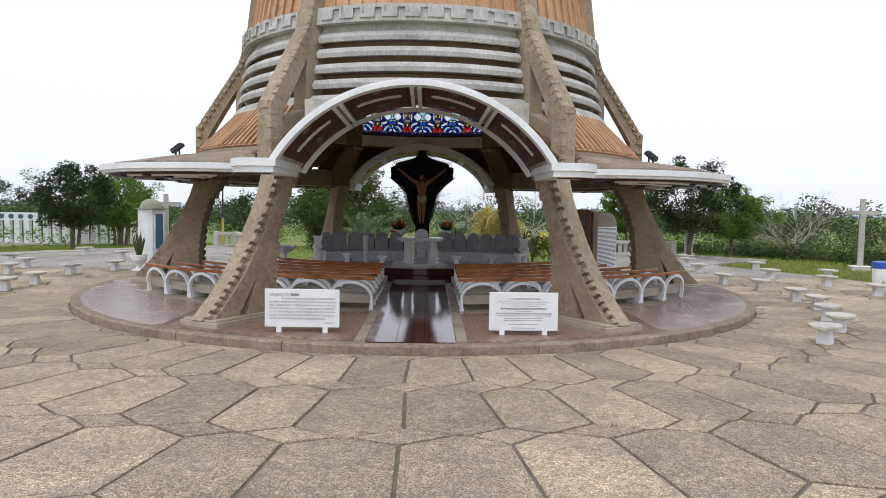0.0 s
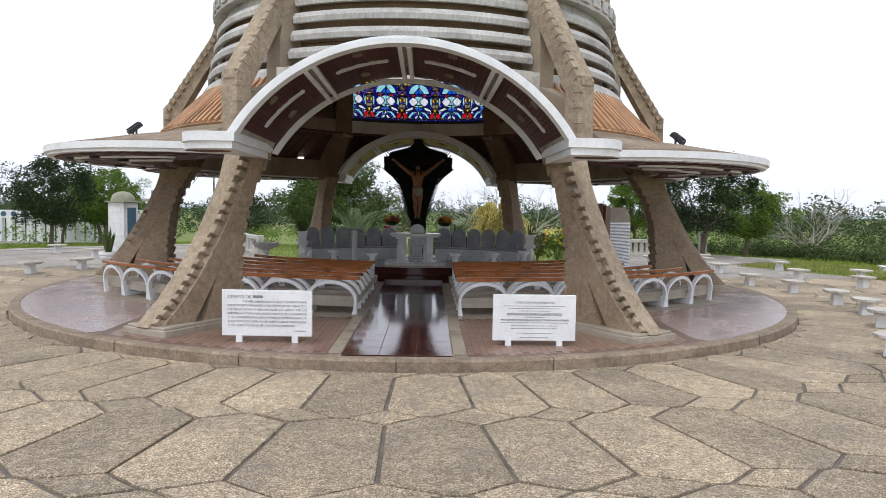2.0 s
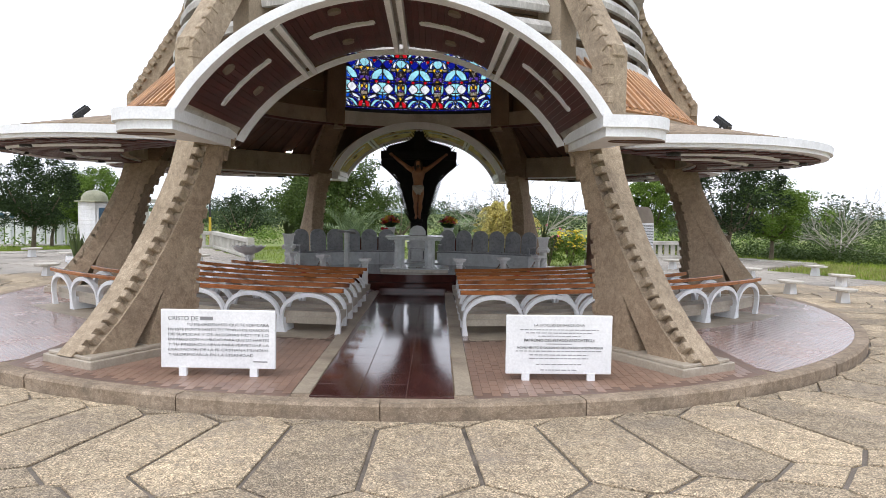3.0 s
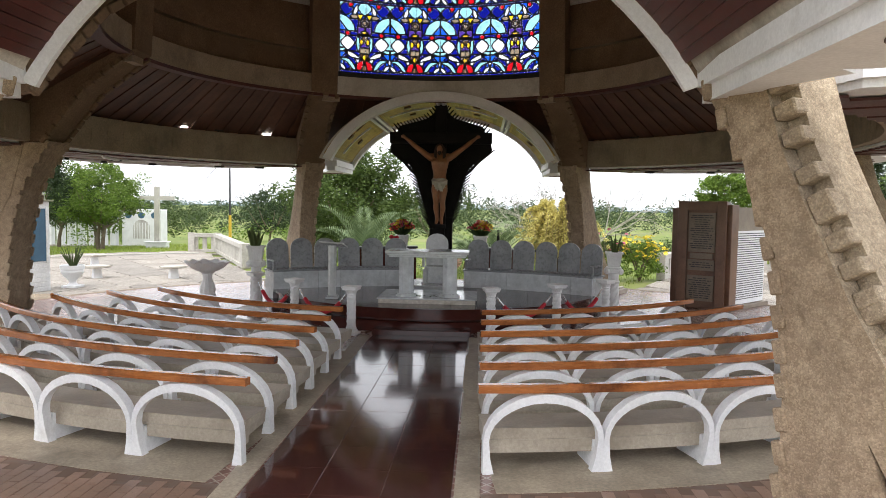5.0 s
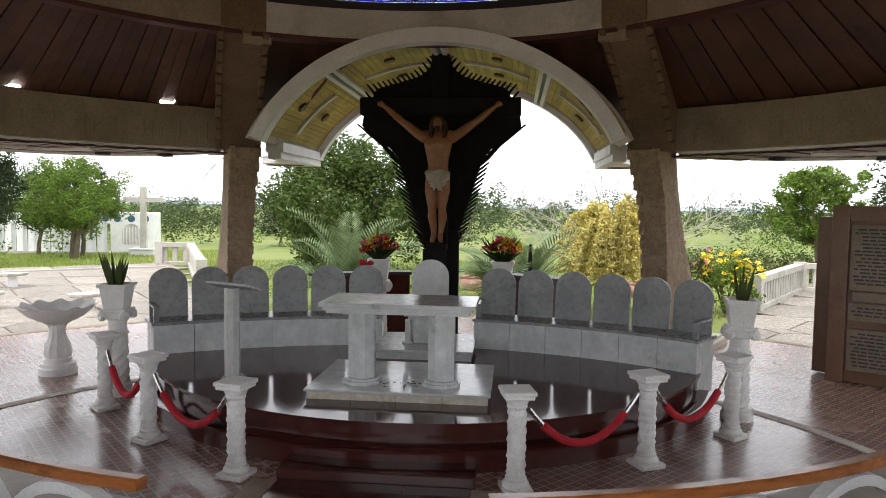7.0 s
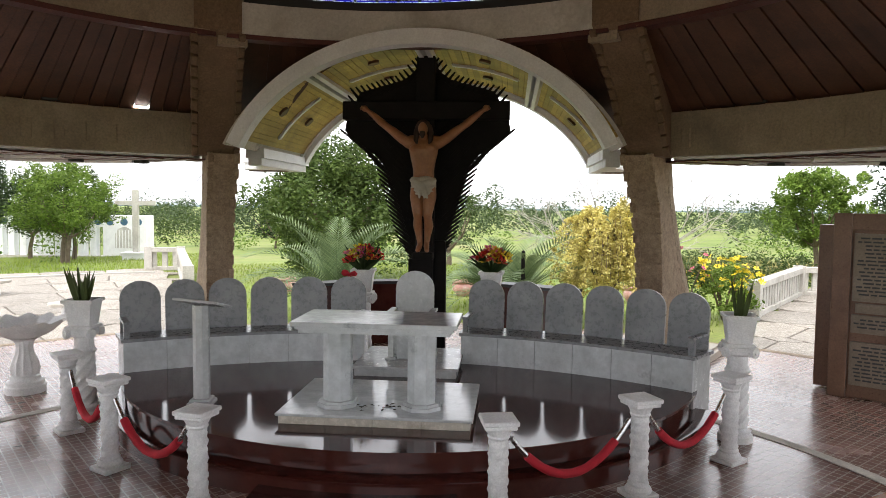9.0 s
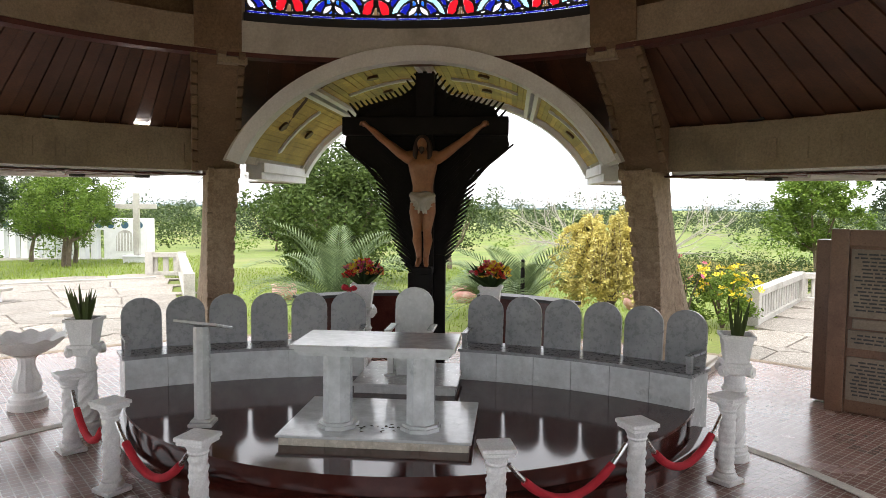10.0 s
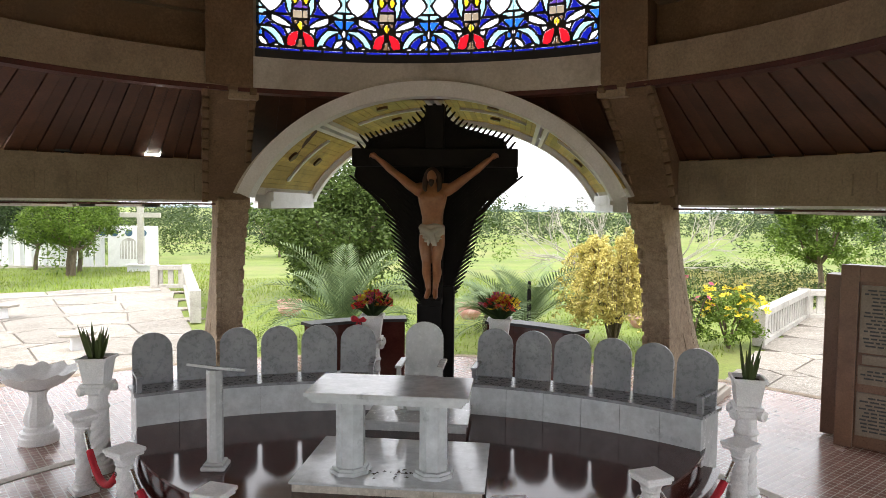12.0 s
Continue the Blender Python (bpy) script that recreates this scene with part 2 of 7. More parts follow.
def stained(name, c):
    m, n, l, p = nodes(name)
    n.remove(p)
    t = n.new("ShaderNodeBsdfTransparent")
    k = noise_tex(n, l, 5, 3, 0.6)
    r = ramp(n, l, k.outputs["Fac"], [(0.3, tuple(v * 0.5 for v in c)), (0.7, tuple(min(v * 0.75, 1) for v in c))])
    l.new(r.outputs[0], t.inputs[0])
    g = n.new("ShaderNodeBsdfGlossy")
    g.inputs["Roughness"].default_value = 0.08
    g.inputs["Color"].default_value = (1, 1, 1, 1)
    x = n.new("ShaderNodeMixShader")
    x.inputs[0].default_value = 0.04
    l.new(t.outputs[0], x.inputs[1])
    l.new(g.outputs[0], x.inputs[2])
    l.new(x.outputs[0], n["Material Output"].inputs[0])
    return m


GLASS = {
    "deep": stained("deep_blue_glass", (0.006, 0.012, 0.30)), "blue": stained("blue_glass", (0.015, 0.16, 0.85)),
    "cyan": stained("pale_cyan_glass", (0.42, 0.86, 0.92)), "white": stained("clear_white_glass", (0.97, 0.98, 0.97)),
    "red": stained("red_glass", (0.65, 0.01, 0.02)), "yellow": stained("yellow_glass", (0.95, 0.62, 0.02)),
    "violet": stained("violet_glass", (0.10, 0.045, 0.32)), "brown": stained("brown_glass", (0.20, 0.12, 0.06)),
    "tan": stained("tan_glass", (0.36, 0.29, 0.2)),
}

# ---- mesh helpers ----
def mesh_of(bm, name, mats, smooth=False):
    bmesh.ops.recalc_face_normals(bm, faces=bm.faces[:])
    me = bpy.data.meshes.new(name)
    bm.to_mesh(me)
    bm.free()
    for m in mats if isinstance(mats, (list, tuple)) else [mats]:
        me.materials.append(m)
    if smooth:
        me.shade_smooth()
        me.set_sharp_from_angle(angle=radians(40))
    return me


def part(name, bm, material, parent, label="", smooth=False):
    ob = new(name, mesh_of(bm, name, material, smooth))
    ob.parent = parent
    return tagged(ob, label)


def thing(name, label, category, group="", m=None, kind=""):
    ob = new(name)
    ob.empty_display_size = 0.1
    ob.matrix_basis = m if m else Matrix()
    return tagged(ob, label, category, group, kind)


def single(name, bm, material, label, category="", kind="", group="", smooth=False, m=None):
    ob = new(name, mesh_of(bm, name, material, smooth))
    if m:
        ob.matrix_basis = m
    return tagged(ob, label, category, group, kind)


def piece(name, me, parent, m=None):
    ob = new(name, me)
    ob.parent = parent
    if m:
        ob.matrix_basis = m
    return ob


def box(bm, x0, x1, y0, y1, z0, z1, m=None, bev=0.0, mat=0):
    r = bmesh.ops.create_cube(bm, size=1.0)
    for v in r["verts"]:
        v.co = Vector(((x0 + x1) / 2 + v.co.x * (x1 - x0), (y0 + y1) / 2 + v.co.y * (y1 - y0), (z0 + z1) / 2 + v.co.z * (z1 - z0)))
    faces = {f for v in r["verts"] for f in v.link_faces}
    vs = set(r["verts"])
    if bev:
        es = list({e for f in faces for e in f.edges})
        q = bmesh.ops.bevel(bm, geom=es, offset=bev, segments=1, affect="EDGES", profile=0.7)
        vs = {v for v in vs if v.is_valid} | set(q["verts"])
        faces = {f for v in vs for f in v.link_faces}
    if m:
        for v in vs:
            v.co = m @ v.co
    for f in faces:
        f.material_index = mat
    return vs


def prism(bm, pts, z0, z1, m=None, mat=0):
    """A plan polygon raised from z0 to z1."""
    a = [bm.verts.new((x, y, z0)) for x, y in pts]
    b = [bm.verts.new((x, y, z1)) for x, y in pts]
    n = len(pts)
    fs = [bm.faces.new(a[::-1]), bm.faces.new(b)]
    fs += [bm.faces.new((a[i], a[(i + 1) % n], b[(i + 1) % n], b[i])) for i in range(n)]
    for f in fs:
        f.material_index = mat
    if m:
        for v in a + b:
            v.co = m @ v.co


def fin(bm, pts, y0, y1, m=None, mat=0):
    """A polygon in the (radius, height) plane, with thickness from y0 to y1."""
    a = [bm.verts.new((r, y0, z)) for r, z in pts]
    b = [bm.verts.new((r, y1, z)) for r, z in pts]
    n = len(pts)
    fs = [bm.faces.new(a), bm.faces.new(b[::-1])]
    fs += [bm.faces.new((a[i], b[i], b[(i + 1) % n], a[(i + 1) % n])) for i in range(n)]
    for f in fs:
        f.material_index = mat
    if m:
        for v in a + b:
            v.co = m @ v.co


def lathe(bm, prof, seg=16, m=None, mat=0, twist=0.0, flute=0.0, lobes=0):
    """A (radius, height) profile turned about z; flute makes lobes, twist winds them (radians per metre)."""
    rings = []
    for r, z in prof:
        ring = []
        for i in range(seg):
            a = 2 * math.pi * i / seg
            rr = r * (1 + flute * math.cos(lobes * (a - twist * z))) if lobes else r
            ring.append(bm.verts.new((rr * math.cos(a), rr * math.sin(a), z)))
        rings.append(ring)
    fs = []
    for p, q in zip(rings, rings[1:]):
        fs += [bm.faces.new((p[i], p[(i + 1) % seg], q[(i + 1) % seg], q[i])) for i in range(seg)]
    fs += [bm.faces.new(rings[0][::-1]), bm.faces.new(rings[-1])]
    for f in fs:
        f.material_index = mat
    if m:
        for ring in rings:
            for v in ring:
                v.co = m @ v.co


def sector(bm, prof, a0, a1, n, cx=0.0, cy=0.0, mat=0):
    """A closed (radius, height) profile swept about (cx, cy) from angle a0 to a1 (degrees from -y towards +x)."""
    rows = []
    for i in range(n + 1):
        a = radians(a0 + (a1 - a0) * i / n)
        rows.append([bm.verts.new((cx + r * math.sin(a), cy - r * math.cos(a), z)) for r, z in prof])
    k = len(prof)
    fs = []
    for p, q in zip(rows, rows[1:]):
        fs += [bm.faces.new((p[i], p[(i + 1) % k], q[(i + 1) % k], q[i])) for i in range(k)]
    fs += [bm.faces.new(rows[0][::-1]), bm.faces.new(rows[-1])]
    for f in fs:
        f.material_index = mat


def tube(bm, pts, rad, seg=8, mat=0):
    """A round bar along points; rad a number or one per point."""
    pts = [Vector(p) for p in pts]
    rads = rad if isinstance(rad, (list, tuple)) else [rad] * len(pts)
    rings, up = [], None
    for i, p in enumerate(pts):
        d = (pts[min(i + 1, len(pts) - 1)] - pts[max(i - 1, 0)]).normalized()
        if up is None or abs(up.dot(d)) > 0.97:
            up = Vector((0, 0, 1)) if abs(d.z) < 0.9 else Vector((1, 0, 0))
        u = d.cross(up).normalized()
        w = u.cross(d).normalized()
        up = w
        rings.append([bm.verts.new(p + (u * math.cos(2 * math.pi * k / seg) + w * math.sin(2 * math.pi * k / seg)) * rads[i]) for k in range(seg)])
    fs = []
    for a, b in zip(rings, rings[1:]):
        fs += [bm.faces.new((a[k], a[(k + 1) % seg], b[(k + 1) % seg], b[k])) for k in range(seg)]
    fs += [bm.faces.new(rings[0][::-1]), bm.faces.new(rings[-1])]
    for f in fs:
        f.material_index = mat


def polar(r, a, z=0.0):
    return Vector((r * math.sin(radians(a)), -r * math.cos(radians(a)), z))


def radial(a, r=0.0, z=0.0):
    """A frame whose x axis points outwards at angle a from the tower's middle."""
    p = polar(r, a, z)
    return pose(p.x, p.y, p.z, 0, 0, a - 90)

# ---- ground ----
GROUND = -0.2


def ground_z(x, y):
    """The hilltop is level and falls away gently beyond the plaza."""
    r = math.hypot(x, y)
    return GROUND - 0.06 - 0.042 * min(max(r - 25, 0), 45) - 0.012 * min(max(r - 70, 0), 260)


bm = bmesh.new()
bmesh.ops.create_grid(bm, x_segments=120, y_segments=120, size=1.0)
for v in bm.verts:
    s = Vector((v.co.x, v.co.y))
    d = max(abs(s.x), abs(s.y))
    k = 70 * d + 3400 * d ** 6
    if d > 0:
        v.co.x, v.co.y = s.x / d * k, s.y / d * k
    r = math.hypot(v.co.x, v.co.y)
    v.co.z = ground_z(v.co.x, v.co.y) + (noise.noise(Vector((v.co.x, v.co.y, 0)) * 0.05) * 0.5 * min(max((r - 40) / 40, 0), 1))
single("ground", bm, M_GRASS, "wide green grass field with dry yellow patches", "ground", "structure", smooth=True)

bm = bmesh.new()
sector(bm, [(26.0, GROUND - 0.3), (26.0, GROUND - 0.022), (5.0, GROUND - 0.022), (5.0, GROUND - 0.3)], -149.5, 149.5, 100)
plaza = single("plaza_floor", bm, M_JOINT, "round plaza paved with irregular hexagonal stone slabs", "pavement", "structure")

# ---- round platform ----
PLAT = 10.98
bm = bmesh.new()
lathe(bm, [(PLAT - 0.03, -0.35), (PLAT - 0.03, -0.02), (PLAT - 0.06, -0.01), (0.3, -0.01)], 120)
platform = single("platform_floor", bm, M_KERB, "round raised platform with a worn concrete kerb", "floor", "structure", smooth=True)
for k in range(26):
    a = 360 * k / 26
    dr = 0.006 * math.sin(k * 2.3)
    bm = bmesh.new()
    sector(bm, [(PLAT + dr, -0.33), (PLAT + dr, -0.03), (PLAT + dr - 0.03, 0.006), (PLAT - 0.24, 0.006), (PLAT - 0.24, -0.05)], a + 0.05, a + 360 / 26 - 0.05, 6)
    part("kerb_stone", bm, M_KERB, platform)
bm = bmesh.new()
sector(bm, [(PLAT - 0.25, -0.005), (PLAT - 0.25, 0.002), (8.0, 0.002), (8.0, -0.005)], 33.5, 326.5, 120)
lathe(bm, [(7.998, -0.005), (7.998, 0.002), (0.3, 0.002), (0.3, -0.005)], 100)
floor_tiles = single("tile_floor", bm, M_SMALLTILE, "glossy ribbed reddish tile floor round the altar", "floor", "structure")


# ---- legs of the tower ----
def make_leg(lean, out=0.0, aside=0.0):
    """lean: how far the inner rib swings sideways, per metre inwards; out, aside: where the lower leg stands from the radial line."""
    low = pose(out, aside, 0)
    leg = thing("tower_leg", "tall pebble-dashed concrete leg with toothed edges standing on a plinth", "column", "legs of the tower")
    bm = bmesh.new()
    box(bm, 7.6, 9.97, -0.52, 0.66, -0.02, 0.13, bev=0.012)
    box(bm, 7.7, 9.93, -0.46, 0.58, 0.13, 0.18, bev=0.01)
    part("plinth", bm, M_SEAT, leg, "weathered beige plinth").matrix_basis = low @ Matrix.Diagonal((1, 1 if lean > 0 else -1, 1, 1))
    W = 0.2
    WIDE = 0.34 if out or not lean else 0.26
    lo_side, hi_side = (WIDE if lean >= 0 else W), (WIDE if lean <= 0 else W)

    def half(z):
        return W + 0.05 * min(max((z - 2.0) / 1.6, 0), 1)

    def swing(r):
        return 0.06 * (r - 8.4) * (1 if lean > 0 else -1 if lean < 0 else 0)

    def body(bm, share, slack):
        for w in bm.verts:
            side = lo_side if w.co.y < 0 else hi_side
            w.co.y = math.copysign((side if side == WIDE else half(w.co.z)) - slack, w.co.y) + swing(w.co.x) * share
        bm.normal_update()
        # side faces take the darker copy, so their shade is painted in
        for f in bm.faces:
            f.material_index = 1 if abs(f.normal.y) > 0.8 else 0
    EDGE = [(9.98, 0.15), (9.5, 0.62), (9.12, 1.08), (8.84, 1.5), (8.55, 1.95), (8.2, 2.6), (7.98, 3.05), (7.8, 3.62)]
    BACK = [(r - 0.17, z) for r, z in EDGE]
    bm = bmesh.new()
    fin(bm, [(9.1, 0.15)] + BACK + [(7.3, 3.62), (7.6, 2.6), (8.1, 1.75)], -W, W)
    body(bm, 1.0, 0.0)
    part("strut", bm, [M_STONE, M_SHADESTONE], leg).matrix_basis = low
    # narrower slab along the front edge, with a ledge for the teeth beside it
    bm = bmesh.new()
    fin(bm, EDGE + [(r + 0.005, z) for r, z in BACK[::-1]], -W, W)
    for w in bm.verts:
        keep = (half(w.co.z) - (0.0 if (lo_side if w.co.y < 0 else hi_side) == W else 0.04)) if lean else WIDE
        w.co.y = math.copysign(keep, w.co.y) + swing(w.co.x)
    part("front_slab", bm, M_STONE, leg).matrix_basis = low
    # pier wholly in the darker copy, its shade painted in
    bm = bmesh.new()
    trim = 0.2 if out else 0.0
    fin(bm, [(7.7 + trim, 0.15), (8.85, 0.15), (8.6, 0.9), (8.1, 2.0), (7.7, 2.8), (7.7, 3.62), (6.83 + trim, 3.62), (7.38 + trim, 2.8), (7.6 + trim, 2.0), (7.7 + trim, 1.2)], -W, W)
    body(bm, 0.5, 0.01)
    part("pier", bm, M_SHADESTONE, leg).matrix_basis = low
    # upper post, knee and diagonal
    bm = bmesh.new()
    U = 0.23
    fin(bm, [(7.36, 3.62), (7.8, 3.62), (7.8, 5.32), (6.32, 7.6), (6.05, 8.5), (5.78, 10.6), (5.2, 10.6), (5.5, 8.3), (5.95, 7.25), (6.55, 6.45), (7.38, 5.08)], -U, U)
    part("upper_strut", bm, M_STONE, leg)
    bm = bmesh.new()
    box(bm, 7.66, 7.84, -0.15, 0.15, 5.2, 5.44, bev=0.03)
    part("knee_cap", bm, M_STONE, leg)
    bm = bmesh.new()
    fin(bm, [(5.3, 5.1), (6.42, 5.1), (6.42, 6.4), (6.05, 8.2), (5.3, 8.2)], -U + 0.02, U - 0.02)
    part("web", bm, M_BEAM, leg)
    bm = bmesh.new()
    fin(bm, [(6.3, 4.9), (7.38, 4.5), (7.38, 4.95), (6.43, 5.35), (6.3, 5.35)], -U + 0.03, U - 0.03)
    part("tie_beam", bm, M_BEAM, leg)
    # inner rib that carries the ring
    bm = bmesh.new()
    fin(bm, [(7.3, 3.6), (6.95, 3.6), (6.2, 4.55), (5.2, 5.3), (5.05, 7.4), (4.75, 10.6), (5.2, 10.6), (5.45, 7.4), (5.7, 5.9), (6.3, 5.1), (7.3, 4.6)], -0.33, 0.33)
    for v in bm.verts:
        v.co.y += lean * (7.9 - v.co.x)
    part("inner_rib", bm, M_RIB, leg)
    # toothed blocks along both edges
    bm = bmesh.new()
    box(bm, -0.15, 0.03, -0.12, 0.02, -0.06, 0.06, bev=0.014)
    tooth = mesh_of(bm, "tooth", M_STONE)

    def teeth(path, step, side, wide=None, inset=0.03):
        seg, out = 0.0, []
        for (r0, z0), (r1, z1) in zip(path, path[1:]):
            d = math.hypot(r1 - r0, z1 - z0)
            t = step - seg if seg else step * 0.4
            while t < d:
                out.append((r0 + (r1 - r0) * t / d, z0 + (z1 - z0) * t / d, math.degrees(math.atan2(r1 - r0, z1 - z0))))
                t += step
            seg = 0.0
        for r, z, a in out:
            piece("tooth", tooth, leg, (pose(0, 0, 0) if wide else low) @ pose(r - inset, side * (wide or (half(z) + (0.085 if side * lean < 0 else -0.02)) if lean else WIDE - 0.02) + (0 if wide else swing(r)), z, 0, a, 0) @ Matrix.Diagonal((1, side, 1, 1)))
    for side in (-1, 1):
        facing = side * lean < 0
        teeth([(9.93, 0.2), (9.5, 0.62), (9.12, 1.08), (8.84, 1.5), (8.55, 1.95), (8.2, 2.6), (7.98, 3.05), (7.8, 3.6)], 0.215, side, None, 0.0 if facing else 0.06)
        teeth([(7.8, 3.95), (7.8, 5.2)], 0.34, side, U - (0.0 if facing else 0.02), 0.01 if facing else 0.07)
        teeth([(7.8, 5.35), (6.32, 7.6), (6.05, 8.5)], 0.25, side, U - (0.0 if facing else 0.02), 0.01 if facing else 0.07)
    bm = bmesh.new()
    box(bm, -0.05, 0.05, -0.05, 0.05, -0.09, 0.09, bev=0.012)
    itooth = mesh_of(bm, "tooth", M_RIB)
    ptooth = itooth.copy()
    ptooth.materials[0] = M_SHADESTONE
    for side in (-1, 1):
        for k in range(13):
            z = 0.5 + k * 0.255
            r = 7.71 - (z > 1.2) * (z - 1.2) * 0.11 - (z > 2.0) * (z - 2.0) * 0.2 - (z > 2.8) * (z - 2.8) * 0.3
            piece("tooth", ptooth, leg, low @ pose(r + trim - 0.01, side * ((WIDE if side * lean <= 0 else half(z)) - 0.04) + swing(r) * 0.5, z, 0, -14, 0))
        for k in range(11):
            t = (k + 0.3) / 11
            r, z = (6.95 - 1.5 * t, 3.62 + 1.86 * t) if t < 0.5 else (6.2 - 2.0 * (t - 0.5), 4.55 + 1.5 * (t - 0.5))
            piece("tooth", itooth, leg, pose(r, side * 0.335 + lean * (7.9 - r), z, 0, -39 if t < 0.5 else -53, 0))
    return leg


for lean, a, out, aside in ((0.08, 30, 0.36, -0.48), (-0.08, 330, 0.36, 0.48), (0.08, 210, 0, 0), (-0.08, 150, 0, 0), (0.0, 90, 0, 0)):
    leg0 = make_leg(lean, out, aside)
    leg0.matrix_basis = radial(a)
copy_thing(leg0, radial(270))

# ---- beams, ring and ceiling between the legs ----
SIDE_BAYS = ((30, 90), (90, 150), (210, 270), (270, 330))
ALL_BAYS = ((-30, 30), (30, 90), (90, 150), (150, 210), (210, 270), (270, 330))
for a0, a1 in SIDE_BAYS:
    bm = bmesh.new()
    sector(bm, [(7.2, 3.61), (7.5, 3.61), (7.5, 4.3), (7.2, 4.3)], a0 + 1.5, a1 - 1.5, 14)
    beam = single("edge_beam", bm, M_BEAM, "curved concrete edge beam between two tower legs", "beam", "structure")
    bm = bmesh.new()
    prism(bm, [(-0.09, -0.012), (0.09, -0.012), (0.06, 0.012), (-0.06, 0.012)], -0.16, 0.14)
    notch = mesh_of(bm, "beam_key", M_BEAM)
    for k in range(15):
        a = a0 + 5 + (a1 - a0 - 10) * k / 14
        p = polar(7.195, a)
        piece("beam_key", notch, beam, pose(p.x, p.y, 3.9, 0, 0, a))
RING = 5.25
for a0, a1 in ALL_BAYS:
    bm = bmesh.new()
    up = 0.4 if a0 == -30 else 0.0
    edge = -1.0 if a0 in (-30, 150) else 2.6
    sector(bm, [(RING, 5.27 + up), (RING + 0.3, 5.27 + up), (RING + 0.3, 5.72 + up), (RING, 5.72 + up)], a0 + edge, a1 - edge, 14)
    single("ring_beam", bm, M_RINGPAINT if a0 in (-30, 150) else M_BEAM, "pale painted ring beam under the drum" if a0 in (-30, 150) else "beige concrete ring beam under the drum", "beam", "structure")
    bm = bmesh.new()
    sector(bm, [(RING + 0.012, 5.2 + up), (RING + 0.26, 5.2 + up), (RING + 0.26, 5.268 + up), (RING + 0.012, 5.268 + up)], a0 + edge, a1 - edge, 14)
    single("ring_trim", bm, M_MAROON, "dark timber trim under the ring beam", "trim", "structure")

FRONT_VAULT = (3.5, 3.5, 1.87)  # half span, rise and height of the axis
REAR_VAULT = (3.15, 2.42, 2.8)


def under_vault(x, z, dims, grow=0.12):
    a, b, z0 = dims
    return abs(x) < a + grow and z < z0 + (b + grow) * math.sqrt(max(0, 1 - (x / (a + grow)) ** 2))


bm = bmesh.new()
for a0, a1 in ALL_BAYS:
    n = 34
    for k in range(n):
        wide = 4.0 if a0 in (-30, 150) else 0.0
        b0, b1 = a0 - wide + (a1 - a0 + 2 * wide) * k / n, a0 - wide + (a1 - a0 + 2 * wide) * (k + (1.02 if wide else 0.93)) / n
        lift = 0.02 * (k % 2)
        if a0 in (-30, 150):
            ends = []
            for bb in (b0, b1):
                t = 0.0
                while t < 1.2:
                    p = polar(5.4 + 1.95 * t, bb)
                    if under_vault(p.x, 5.36 - 1.1 * t, REAR_VAULT if a0 == 150 else FRONT_VAULT, 0.09 if a0 == 150 else 0.3):
                        break
                    t += 0.01
                ends.append(t)
            if max(ends) < 0.02:
                continue
            quad = []
            for bb, t in ((b0, 0.0), (b0, max(ends[0], 0.005)), (b1, max(ends[1], 0.005)), (b1, 0.0)):
                p = polar(5.4 + 1.95 * t, bb, 5.36 - 1.1 * t + lift)
                quad.append((p, p + Vector((0, 0, 0.05))))
            lo, hi = [bm.verts.new(q[0]) for q in quad], [bm.verts.new(q[1]) for q in quad]
            bm.faces.new(lo)
            bm.faces.new(hi[::-1])
            for i in range(4):
                bm.faces.new((lo[i], hi[i], hi[(i + 1) % 4], lo[(i + 1) % 4]))
        else:
            sector(bm, [(5.35, 5.36 + lift), (7.3, 4.3 + lift), (7.3, 4.38), (5.35, 5.44)], b0, b1, 1)
for a0, a1 in SIDE_BAYS:
    sector(bm, [(5.3, 5.46), (7.35, 4.4), (7.35, 4.44), (5.3, 5.5)], a0, a1, 8)
single("ceiling", bm, M_DARKWOOD, "sloping ceiling of dark stained timber boards", "ceiling", "structure")


